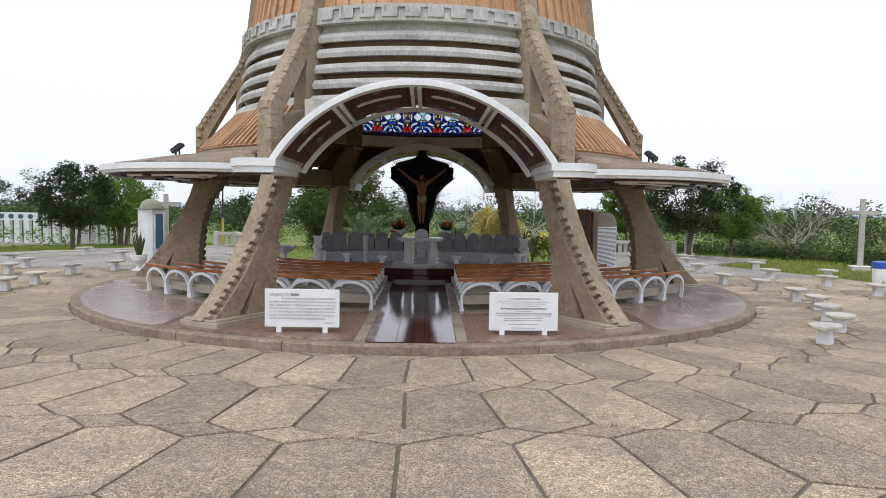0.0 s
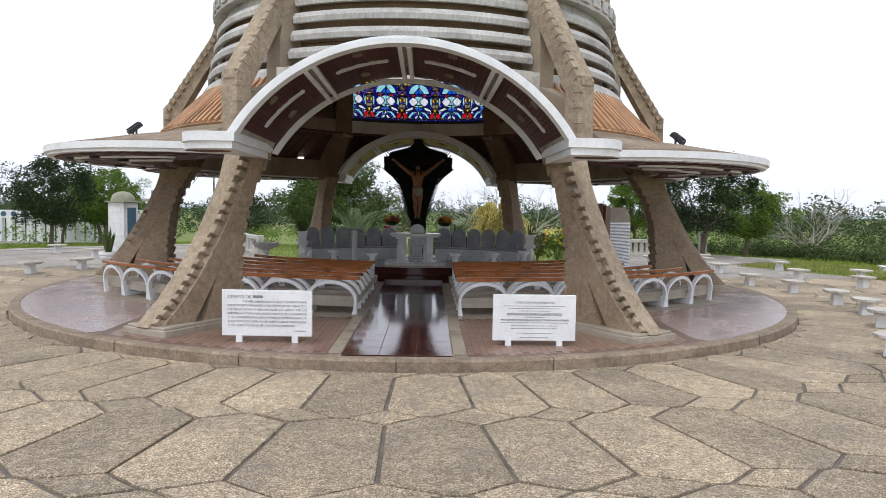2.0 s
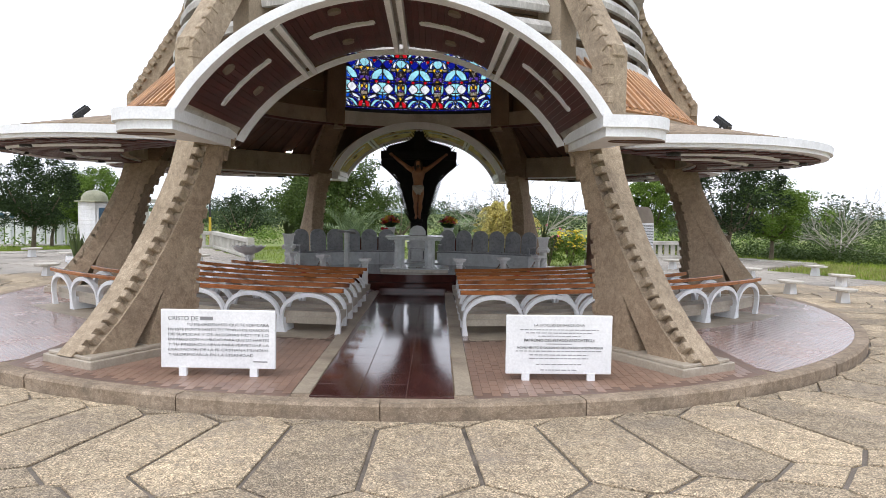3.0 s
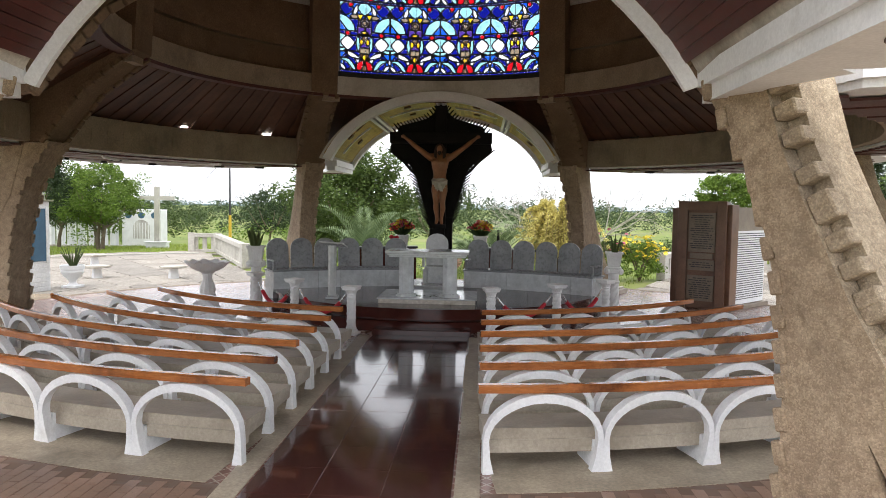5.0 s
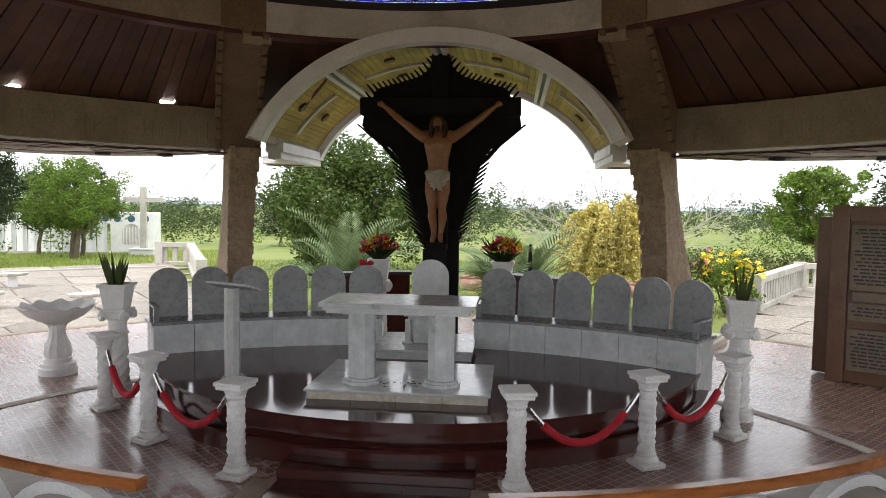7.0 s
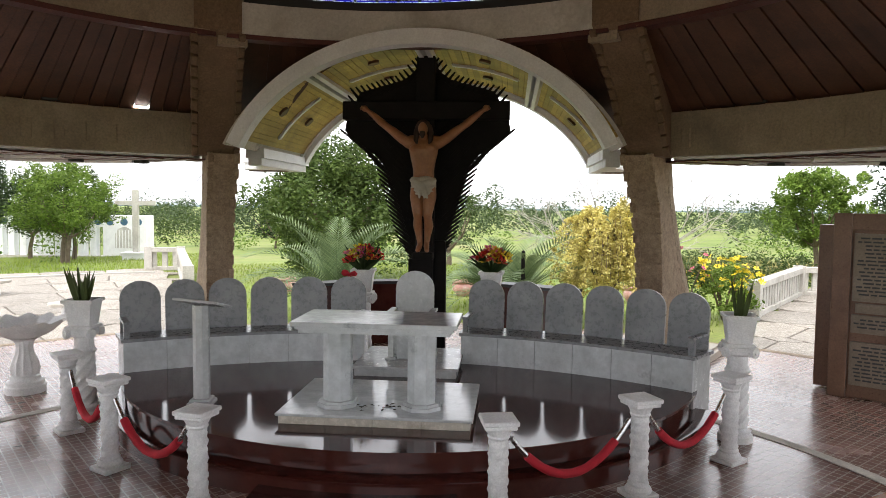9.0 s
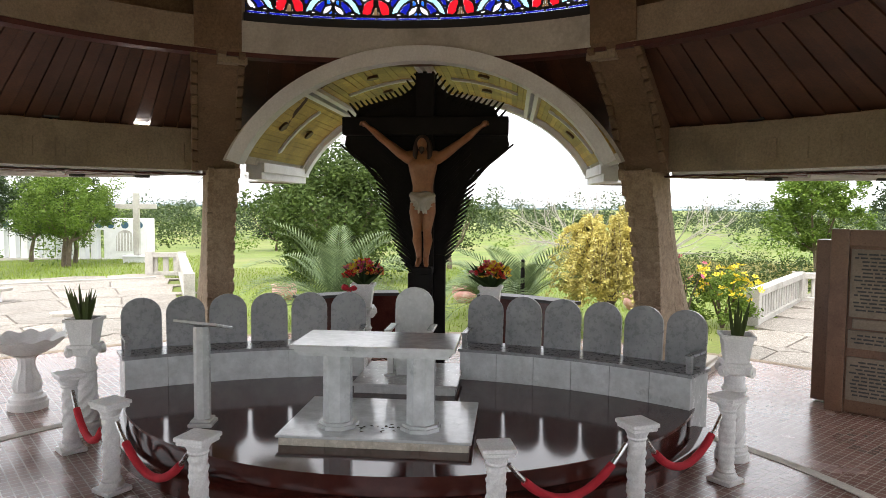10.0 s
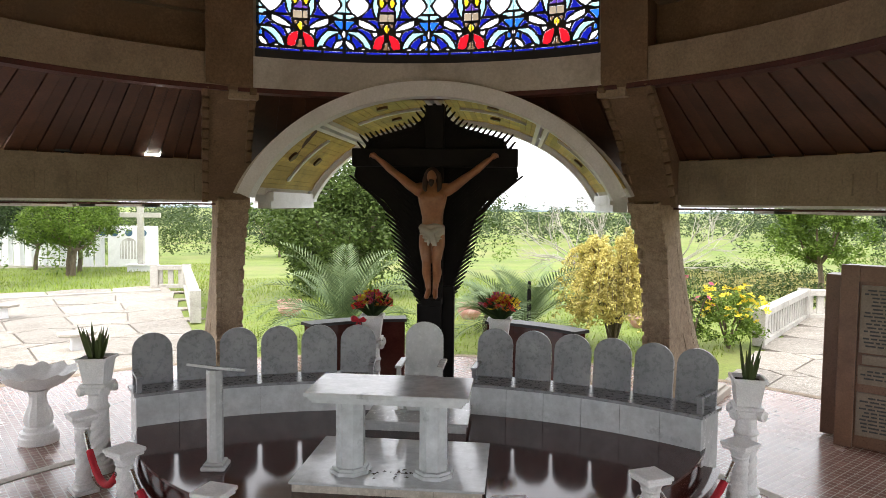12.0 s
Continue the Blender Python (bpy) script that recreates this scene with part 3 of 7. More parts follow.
# ---- barrel vaults over the two entrances ----
def make_vault(wood, wood_name, label, dims, y_ends, back, taper):
    """taper: how far the soffit comes down from the outer edge to the inner one."""
    v = thing("entrance_vault", label, "vault", "vaults over the entrances")
    (VA, VB, VZ), (Y0, Y1) = dims, y_ends
    T0 = math.asin((3.66 - VZ) / VB)
    T1 = math.pi - T0

    def ell(a, b, t):
        return a * math.cos(t), VZ + b * math.sin(t)

    def arc(bm, t0, t1, n, a_in, b_in, a_out, b_out, y0, y1):
        rows = []
        for i in range(n + 1):
            t = t0 + (t1 - t0) * i / n
            k0, k1 = (taper * (y - Y0) / (Y1 - Y0) for y in (y0, y1))
            rows.append([bm.verts.new((x, y, z)) for (x, z), y in ((ell(a_in - k0, b_in - k0, t), y0), (ell(a_out - k0, b_out - k0, t), y0), (ell(a_out - k1, b_out - k1, t), y1), (ell(a_in - k1, b_in - k1, t), y1))])
        for p, q in zip(rows, rows[1:]):
            for i in range(4):
                bm.faces.new((p[i], p[(i + 1) % 4], q[(i + 1) % 4], q[i]))
        bm.faces.new(rows[0][::-1])
        bm.faces.new(rows[-1])
    bm = bmesh.new()
    arc(bm, T0, T1, 48, VA, VB, VA + 0.1, VB + 0.09, Y0, Y0 + 0.24)
    part("front_arch", bm, M_WHITE, v, "white painted arch edge")
    bm = bmesh.new()
    arc(bm, T0, T1, 48, VA + 0.102, VB + 0.092, VA + 0.155, VB + 0.145, Y0 + 0.05, Y0 + 0.3)
    part("front_drip", bm, M_WHITE, v, "white painted stepped edge")
    bm = bmesh.new()
    arc(bm, T0, T1, 48, VA + back[0], VB + back[1], VA + back[2], VB + back[3], Y1 - back[4], Y1)
    part("back_arch", bm, M_WHITE, v, "white painted arch edge")
    bm = bmesh.new()
    arc(bm, T0, T1, 40, VA + 0.157, VB + 0.157, VA + 0.21, VB + 0.2, Y0 + 0.3, Y1 - back[4])
    part("shell", bm, M_CONC, v, "grey concrete shell")
    cuts = [T0 + 0.02 + (T1 - T0 - 0.04) * k / 4 for k in range(5)]
    for c in cuts[1:4]:
        for s in (-1, 1):
            bm = bmesh.new()
            arc(bm, c + s * 0.024 - 0.012, c + s * 0.024 + 0.012, 2, VA - 0.01, VB - 0.01, VA + 0.15, VB + 0.15, Y0 + 0.24, Y1 - back[4])
            part("rib", bm, M_WHITE, v, "white painted rib")
    for t0, t1 in zip(cuts, cuts[1:]):
        n = 15
        for k in range(n):
            bm = bmesh.new()
            u0 = t0 + 0.038 + (t1 - t0 - 0.076) * k / n
            u1 = t0 + 0.038 + (t1 - t0 - 0.076) * (k + 0.95) / n
            lift = 0.004 * ((k * 7) % 3)
            arc(bm, u0, u1, 1, VA + 0.11 + lift, VB + 0.11 + lift, VA + 0.15, VB + 0.15, Y0 + 0.24, Y1 - back[4])
            part("soffit_board", bm, wood, v, wood_name if k == 0 else "")
        bm = bmesh.new()
        ym = (Y0 + Y1) / 2
        arc(bm, t0 + 0.1, t1 - 0.1, 10, VA + 0.07, VB + 0.07, VA + 0.12, VB + 0.12, ym - 0.045, ym + 0.045)
        bmesh.ops.bevel(bm, geom=[e for e in bm.edges if abs(e.verts[0].co.y - e.verts[1].co.y) > 0.05 and len(e.link_faces) == 2 and any(len(f.verts) == 4 and f.calc_area() < 0.01 for f in e.link_faces)], offset=0.02, segments=2, affect="EDGES")
        part("moulding", bm, M_WHITE, v, "white curved moulding")
        for yy in (ym - 0.75, ym + 0.75):
            t = (t0 + t1) / 2
            k = taper * (yy - Y0) / (Y1 - Y0)
            x, z = ell(VA + 0.1 - k, VB + 0.1 - k, t)
            bm = bmesh.new()
            lathe(bm, [(0.1, -0.03), (0.1, 0.02), (0.075, 0.03), (0.07, -0.01), (0.02, -0.01)], 14)
            o = part("downlight", bm, M_PLAQUE if wood is M_MAROON else M_DARKWOOD, v, "round recessed downlight")
            nx, nz = math.cos(t) / VA, math.sin(t) / VB
            o.matrix_basis = pose(x, yy, z, 0, -math.degrees(math.atan2(-nx, nz)), 0)
    # springing slabs
    YS = -6.7
    for s in (-1, 1):
        bm = bmesh.new()
        pts = [(2.96, YS), (2.96, Y0 - 0.03)]
        for i in range(13):
            t = math.radians(-90 + 180 * i / 12)
            pts.append((3.45 + 0.64 * math.cos(t), Y0 + 0.72 + 0.75 * math.sin(t)))
        pts += [(3.6, Y0 + 1.6), (3.3, Y0 + 2.2), (3.3, YS)]
        pin = [(x - 0.05 if x > 3.1 else x + 0.05, y + 0.05 if y < Y0 + 0.5 else y) for x, y in pts]
        prism(bm, [(s * x, y) for x, y in pts], 3.6, 3.77)
        prism(bm, [(s * x, y) for x, y in pin], 3.47, 3.602)
        part("springing_slab", bm, M_WHITE, v, "white moulded springing slab")
        bm = bmesh.new()
        lathe(bm, [(0.30, 0.0), (0.34, -0.012), (0.34, 0.012), (0.28, 0.012)], 20)
        o = part("downlight", bm, M_DARKWOOD, v, "dark oval recess")
        o.matrix_basis = pose(s * 3.62, Y0 + 0.62, 3.465) @ Matrix.Diagonal((1.25, 0.55, 1, 1))
    if dims is REAR_VAULT:
        return v
    # spandrel wall behind the front vault, up to the drum
    bm = bmesh.new()
    n = 40
    rows = []
    for i in range(n + 1):
        x, z = ell(VA + 0.05, VB + 0.1, T0 + (T1 - T0) * i / n)
        if abs(x) > 2.9:
            continue
        rows.append([bm.verts.new(c) for c in ((x, Y1 - 0.2, z), (x, Y1 - 0.06, z), (x, Y1 - 0.06, 5.45), (x, Y1 - 0.2, 5.45))])
    for p, q in zip(rows, rows[1:]):
        for k in range(4):
            bm.faces.new((p[k], p[(k + 1) % 4], q[(k + 1) % 4], q[k]))
    bm.faces.new(rows[0])
    bm.faces.new(rows[-1][::-1])
    part("spandrel", bm, M_CONC, v, "grey concrete spandrel")
    return v


make_vault(M_MAROON, "maroon stained timber boards", "white-edged barrel vault with maroon timber soffit over the front entrance", FRONT_VAULT, (-9.7, -6.68), (-0.01, -0.01, 0.14, 0.08, 0.05), 0.17)
rear = make_vault(M_YELLOWWOOD, "yellowed timber boards", "white-edged barrel vault with yellowed timber soffit behind the altar", REAR_VAULT, (-9.4, -5.06), (-0.17, -0.02, 0.03, 0.21, 0.26), 0.0)
rear.matrix_basis = pose(0, 0, 0, 0, 0, 180)


# ---- petal canopies ----
def make_canopy():
    c = thing("petal_canopy", "flat oval concrete canopy with white rim and slatted soffit", "canopy", "canopies round the tower")
    CX, A, B = 7.0, 3.2, 4.0

    def outline(g, n=40, back=-0.1):
        rim = [(7.38 * math.cos(t), 7.38 * math.sin(t)) for t in [math.radians(27 - 54 * i / 14) for i in range(15)]]
        return rim + [(CX + (A + g) * math.cos(t), (B + g) * math.sin(t)) for t in [math.radians(-88 + 176 * i / n) for i in range(n + 1)]]
    bm = bmesh.new()
    prism(bm, outline(0), 3.75, 3.9)
    part("rim", bm, M_WHITE, c, "white painted rim")
    bm = bmesh.new()
    prism(bm, outline(-0.07), 3.68, 3.752)
    part("lower_rim", bm, M_WHITE, c, "white painted lower rim")
    bm = bmesh.new()
    rows = []
    for i in range(33):
        t, b = math.radians(-88 + 176 * i / 32), math.radians(-27 + 54 * i / 32)
        po = Vector((CX + (A - 0.3) * math.cos(t), (B - 0.3) * math.sin(t), 0))
        pi = Vector((7.3 * math.cos(b), 7.3 * math.sin(b), 0))
        pm = po.lerp(pi, 0.5)
        rows.append([bm.verts.new((q.x, q.y, z)) for q, z in ((po, 3.9), (po, 3.96), (pm, 4.2), (pi, 4.36), (pi, 3.9))])
    for p, q in zip(rows, rows[1:]):
        for k in range(5):
            bm.faces.new((p[k], p[(k + 1) % 5], q[(k + 1) % 5], q[k]))
    bm.faces.new(rows[0][::-1])
    bm.faces.new(rows[-1])
    part("roof_slab", bm, M_KERB, c, "weathered grey roof slab")
    # soffit boards with gaps, and battens across them
    y = -B + 0.3
    k = 0
    while y < B - 0.3:
        w = 0.26
        x1 = CX + (A - 0.22) * math.sqrt(max(0.0, 1 - ((abs(y) + w) / (B - 0.1)) ** 2))
        if x1 > math.sqrt(7.4 ** 2 - y * y) + 0.15:
            bm = bmesh.new()
            box(bm, math.sqrt(7.4 ** 2 - y * y), x1, y, y + w - 0.035, 3.635 + 0.006 * (k % 3), 3.665)
            part("soffit_board", bm, M_MAROON, c)
        y += w
        k += 1
    for j, f in enumerate((0.35, 0.68)):
        bm = bmesh.new()
        n = 24
        rows = []
        for i in range(n + 1):
            t = math.radians(-80 + 160 * i / n)
            rows.append((7.3 + (A * f + 0.14 * math.sin(5 * t)) * math.cos(t), B * (f + 0.05) * math.sin(t), 3.63))
        tube(bm, rows, 0.045, 6)
        part("batten", bm, M_WHITE, c, "white curved batten")
    for (r, y) in ((8.3, -2.2), (9.3, -0.8), (8.5, 0.7), (9.2, 1.6), (8.0, 2.6), (7.6, -3.0), (9.6, 0.4)):
        bm = bmesh.new()
        lathe(bm, [(0.13, 0), (0.13, -0.05), (0.09, -0.055), (0.085, -0.02), (0.01, -0.02)], 14)
        o = part("downlight", bm, M_BLACK, c, "dark round downlight")
        o.matrix_basis = pose(r, y, 3.64)
    return c


can0 = make_canopy()
can0.matrix_basis = radial(60, 0, -0.11)
for a in (120, 240, 300):
    copy_thing(can0, radial(a, 0, -0.11))


def make_floodlight():
    f = thing("floodlight", "black square floodlight standing on a canopy edge", "floodlight", "floodlights on the canopies")
    bm = bmesh.new()
    box(bm, -0.02, 0.02, -0.22, -0.19, 0, 0.3)
    box(bm, -0.02, 0.02, 0.19, 0.22, 0, 0.3)
    box(bm, -0.06, 0.06, -0.22, 0.22, -0.005, 0.02)
    part("bracket", bm, M_BLACK, f)
    bm = bmesh.new()
    box(bm, -0.05, 0.05, -0.19, 0.19, -0.15, 0.15, pose(0, 0, 0.27, 0, -50, 0), 0.01)
    part("lamp_housing", bm, M_BLACK, f)
    for k in range(6):
        bm = bmesh.new()
        box(bm, 0.05, 0.08, -0.17 + k * 0.06, -0.15 + k * 0.06, -0.13, 0.13, pose(0, 0, 0.27, 0, -50, 0))
        part("cooling_fin", bm, M_BLACK, f)
    return f


fl0 = make_floodlight()
fl0.matrix_basis = radial(57, 8.1, 4.03) @ Matrix.Diagonal((1.15, 1.15, 1.15, 1))
copy_thing(fl0, radial(-58, 8.2, 4.03))

# ---- drum: slatted roof, louvres, key band, top roof with added cone ----
for a0, a1 in SIDE_BAYS:
    r = thing("slatted_roof", "sloping roof of copper-brown timber slats between two legs", "roof", "slatted roofs")
    bm = bmesh.new()
    sector(bm, [(7.42, 4.36), (6.32, 5.46), (6.24, 5.4), (7.34, 4.3)], a0, a1, 12)
    part("roof_deck", bm, M_ROOFWOOD, r)
    bm = bmesh.new()
    sector(bm, [(7.43, 4.38), (6.32, 5.48), (6.35, 5.53), (7.46, 4.42)], -0.28, 0.28, 1)
    slat = mesh_of(bm, "slat", M_ROOFWOOD)
    n = 30
    for k in range(n):
        a = a0 + 2 + (a1 - a0 - 4) * (k + 0.5) / n
        piece("slat", slat, r, pose(0, 0, 0, 0, 0, a))
LOUVRES = (7.46, 7.03, 6.6, 6.17, 5.74)
for a0, a1 in ALL_BAYS:
    if a0 == 150:
        continue
    w = thing("louvre_drum", "curved weathered concrete louvres between two legs", "wall", "louvred bays of the drum")
    for zt in LOUVRES:
        ro = 6.32 - (zt - 5.5) * 0.2
        bm = bmesh.new()
        low = 0.4 if zt < 5.8 else 0.25
        flare = 0.1 if zt < 5.8 else 0.0
        sector(bm, [(ro - 0.1, zt - low), (ro + flare, zt - low), (ro + 0.02 + flare * 0.4, zt - 0.13), (ro - 0.07, zt), (ro - 0.14, zt)], a0 + 2.2, a1 - 2.2, 16)
        part("louvre", bm, M_LOUVRE, w, "", True)
    # bands behind the louvres; dark brown puts the gaps' shade into their colour
    for k in range(4):
        bm = bmesh.new()
        z = 5.74 + 0.62 * k
        sector(bm, [(5.6 - 0.1 * (k % 2), z), (5.72, z), (5.72, z + 0.6), (5.63 - 0.1 * (k % 2), z + 0.6)], a0 + 1, a1 - 1, 14)
        part("inner_band", bm, M_RIB, w, "inner concrete band, brown that paints in the shade of the gaps")
    bm = bmesh.new()
    sector(bm, [(5.6, 7.44), (5.78, 7.44), (5.74, 7.68), (5.4, 7.68)], a0 + 2, a1 - 2, 16)
    part("plain_band", bm, M_LOUVRE, w, "", True)
    bm = bmesh.new()
    sector(bm, [(5.4, 7.682), (6.02, 7.682), (5.97, 8.14), (5.4, 8.14)], a0 + 2, a1 - 2, 16)
    part("key_band", bm, M_LOUVRE, w, "", True)
    # stepped key relief
    n = 9
    for k in range(n):
        b0 = a0 + 4 + (a1 - a0 - 8) * k / n
        st = (a1 - a0 - 8) / n
        bm = bmesh.new()
        sector(bm, [(5.9, 7.78), (6.06, 7.78), (6.06, 7.87), (5.9, 7.87)], b0, b0 + st * 0.55, 2)
        sector(bm, [(5.9, 7.87), (6.06, 7.87), (6.05, 8.03), (5.9, 8.03)], b0 + st * 0.42, b0 + st * 0.56, 1)
        sector(bm, [(5.9, 8.03), (6.05, 8.03), (6.05, 8.11), (5.9, 8.11)], b0 + st * 0.42, b0 + st * 1.0, 2)
        sector(bm, [(5.9, 7.78), (6.06, 7.78), (6.05, 8.03), (5.9, 8.03)], b0 + st * 0.88, b0 + st * 1.0, 1)
        part("key_relief", bm, M_LOUVRE, w)
top_roof = thing("spire_roof", "roof of copper-brown timber slats closed by an added unseen cone", "roof")
# above 10.5 m the cone is added, out of view, to block light from above
bm = bmesh.new()
lathe(bm, [(5.73, 8.14), (5.3, 10.5), (2.6, 17.0), (0.2, 19.0), (0.1, 18.7), (2.4, 16.7), (5.1, 10.3), (5.5, 8.12)], 60)
part("roof_deck", bm, M_ROOFWOOD, top_roof)
bm = bmesh.new()
sector(bm, [(5.75, 8.14), (5.32, 10.5), (5.37, 10.52), (5.8, 8.14)], -0.3, 0.3, 1)
slat = mesh_of(bm, "slat", M_ROOFWOOD)
for k in range(90):
    piece("slat", slat, top_roof, pose(0, 0, 0, 0, 0, 4 * k))

# ---- floor inside ----
PX, PY = 0.0, 5.07  # middle of the altar stage
PEWY = 5.5  # middle of the curved pew rows
bm = bmesh.new()
for s in (-1, 1):
    sector(bm, [(6.6, -0.004), (6.6, 0.007), (12.3, 0.007), (12.3, -0.004)], s * 6.2, s * 46, 30, PX, PEWY)
    box(bm, min(s * 0.95, s * 1.18), max(s * 0.95, s * 1.18), -10.5, 0.5, -0.004, 0.010)
single("pew_floor", bm, M_BORDER, "worn bare concrete floor under the pews", "floor", "structure")
bm = bmesh.new()
sector(bm, [(5.62, -0.002), (5.62, 0.012), (5.78, 0.012), (5.78, -0.002)], 62, 298, 90)
single("floor_gutter", bm, M_CONC, "narrow grey concrete gutter let into the tiles", "gutter", "structure")

# ---- altar stage ----
stage = thing("altar_stage", "round stage of polished dark red granite with steps", "stage")
BR, BY = 6.28, -1.5  # front of the marble benches: radius and middle
STAGE = 0.46


def stage_plan(r):
    """The round front of the stage, cut off along the back of the benches."""
    pts = []
    for i in range(145):
        a = math.radians(-160 + 320 * i / 144)
        x, y = PX + r * math.sin(a), PY - r * math.cos(a)
        if math.hypot(x, y - BY) < BR + 0.64:
            pts.append((x, y))
    a1 = math.atan2(pts[-1][0], pts[-1][1] - BY)
    for i in range(1, 40):
        a = a1 - 2 * a1 * i / 40
        pts.append(((BR + 0.64) * math.sin(a), BY + (BR + 0.64) * math.cos(a)))
    return pts


def stage_layer(name, r, z0, z1):
    bm = bmesh.new()
    prism(bm, stage_plan(r), z0, z1)
    return part(name, bm, M_GRANITE, stage, smooth=True)


stage_layer("riser", 4.03, 0.0, STAGE - 0.035)
stage_layer("stage_nosing", 4.09, STAGE - 0.034, STAGE)
bm = bmesh.new()
sector(bm, [(4.0, 0.0), (4.24, 0.0), (4.24, 0.195), (4.275, 0.2), (4.28, 0.228), (4.26, 0.235), (4.0, 0.235)], -70, 70, 60, PX, PY)
part("lower_step", bm, M_GRANITE, stage, smooth=True)
bm = bmesh.new()
box(bm, -0.95, 0.98, 0.52, 0.98, 0.0, 0.115, bev=0.01)
part("front_step", bm, M_AISLE, stage)


# ---- pews ----

def make_pew(R, a0, a1, n):
    """A curved pew: white arches, concrete seat, varnished rail. Angles in degrees about the stage's middle, a0 at the aisle."""
    s = 1 if a1 > a0 else -1
    pew = thing("pew", "curved white concrete arched pew with varnished wooden rail", "pew", "pews round the altar", pose(PX, PEWY, 0))
    bm = bmesh.new()
    sector(bm, [(R - 0.04, 0.795), (R + 0.07, 0.80), (R + 0.075, 0.865), (R + 0.055, 0.88), (R - 0.03, 0.875), (R - 0.045, 0.86)], a0 - s * 0.25, a1 + s * 0.35, 16)
    part("rail", bm, M_WOOD, pew, "varnished brown wooden rail")
    bm = bmesh.new()
    sector(bm, [(R - 0.58, 0.34), (R - 0.09, 0.30), (R - 0.09, 0.17), (R - 0.16, 0.17), (R - 0.18, 0.24), (R - 0.56, 0.26)], a0 + s * 0.1, a1, 16)
    sector(bm, [(R - 0.6, 0.40), (R - 0.1, 0.41), (R - 0.1, 0.302), (R - 0.58, 0.342)], a0 + s * 0.1, a1, 16)
    part("seat_slab", bm, M_SEAT, pew, "beige concrete seat slab")
    st = (a1 - a0) / n
    hw = R * radians(abs(st)) / 2 + 0.002
    bm = bmesh.new()
    zs, top = 0.34, 0.797
    inner, outer = [], []
    m = 14
    for i in range(m + 1):
        t = math.pi * i / m
        wi = hw - 0.075 + 0.02 * abs(math.cos(t))
        inner.append((wi * math.cos(t), zs + (top - zs - 0.085) * math.sin(t)))
        outer.append((hw * math.cos(t), zs + (top - zs) * math.sin(t)))
    inner = [(hw - 0.11, 0.0), (hw - 0.072, 0.16)] + inner + [(-hw + 0.072, 0.16), (-hw + 0.11, 0.0)]
    outer = [(hw, 0.0), (hw, 0.16)] + outer + [(-hw, 0.16), (-hw, 0.0)]
    f, b = [], []
    for (xi, zi), (xo, zo) in zip(inner, outer):
        f.append((bm.verts.new((xi, -0.05, zi)), bm.verts.new((xo, -0.05, zo))))
        b.append((bm.verts.new((xi, 0.05, zi)), bm.verts.new((xo, 0.05, zo))))
    for i in range(len(f) - 1):
        bm.faces.new((f[i][0], f[i + 1][0], f[i + 1][1], f[i][1]))
        bm.faces.new((b[i][0], b[i][1], b[i + 1][1], b[i + 1][0]))
        bm.faces.new((f[i][1], f[i + 1][1], b[i + 1][1], b[i][1]))
        bm.faces.new((f[i][0], b[i][0], b[i + 1][0], f[i + 1][0]))
    for i in (0, -1):
        bm.faces.new((f[i][0], f[i][1], b[i][1], b[i][0]))
    arch = mesh_of(bm, "arch", M_WHITE)
    for k in range(n):
        p = polar(R - 0.02, a0 + st * (k + 0.5))
        piece("arch", arch, pew, pose(p.x, p.y, 0, 4, 0, a0 + st * (k + 0.5)))
    # low supports under the seat
    for k in range(1, n):
        a = a0 + st * k
        p = polar(R - 0.22, a)
        bm = bmesh.new()
        box(bm, -0.06, 0.06, -0.16, 0.2, 0.0, 0.285, pose(p.x, p.y, 0, 0, 0, a))
        for v in bm.verts:
            if v.co.z < 0.1:
                v.co.xy += (v.co.xy - p.xy) * 0.25
        part("seat_support", bm, M_WHITE, pew)
    return pew


for s in (-1, 1):
    for k in range(6):
        R = math.hypot(1.15, PEWY + 1.62 + 0.93 * k)
        a0 = math.degrees(math.asin((1.13 if s < 0 else 1.2) / R))
        a1 = math.degrees(math.asin((5.05 + 0.68 * k) / R))
        make_pew(R, s * a0, s * a1, max(4, round(R * radians(a1 - a0) / 1.18)))


# ---- rope posts, ropes, pedestals, font ----
def make_post():
    p = thing("rope_post", "small carved white stone post with square capital and base", "post", "rope posts before the stage")
    bm = bmesh.new()
    box(bm, -0.145, 0.145, -0.145, 0.145, 0, 0.05, bev=0.008)
    lathe(bm, [(0.125, 0.05), (0.13, 0.075), (0.115, 0.1), (0.1, 0.11), (0.105, 0.13), (0.09, 0.15)], 16)
    part("base", bm, M_CARVED, p, smooth=True)
    bm = bmesh.new()
    prof = [(0.086 + 0.006 * math.sin(k * 1.9), 0.15 + 0.6 * k / 26) for k in range(27)]
    lathe(bm, prof, 20, twist=9.0, flute=0.07, lobes=5)
    part("shaft", bm, M_CARVED, p, "shaft carved with vines", True)
    bm = bmesh.new()
    lathe(bm, [(0.088, 0.75), (0.1, 0.77), (0.092, 0.785), (0.115, 0.83), (0.13, 0.85)], 16)
    box(bm, -0.14, 0.14, -0.14, 0.14, 0.85, 0.885, bev=0.008)
    box(bm, -0.155, 0.155, -0.155, 0.155, 0.885, 0.925, bev=0.008)
    part("capital", bm, M_CARVED, p, smooth=False)
    return p


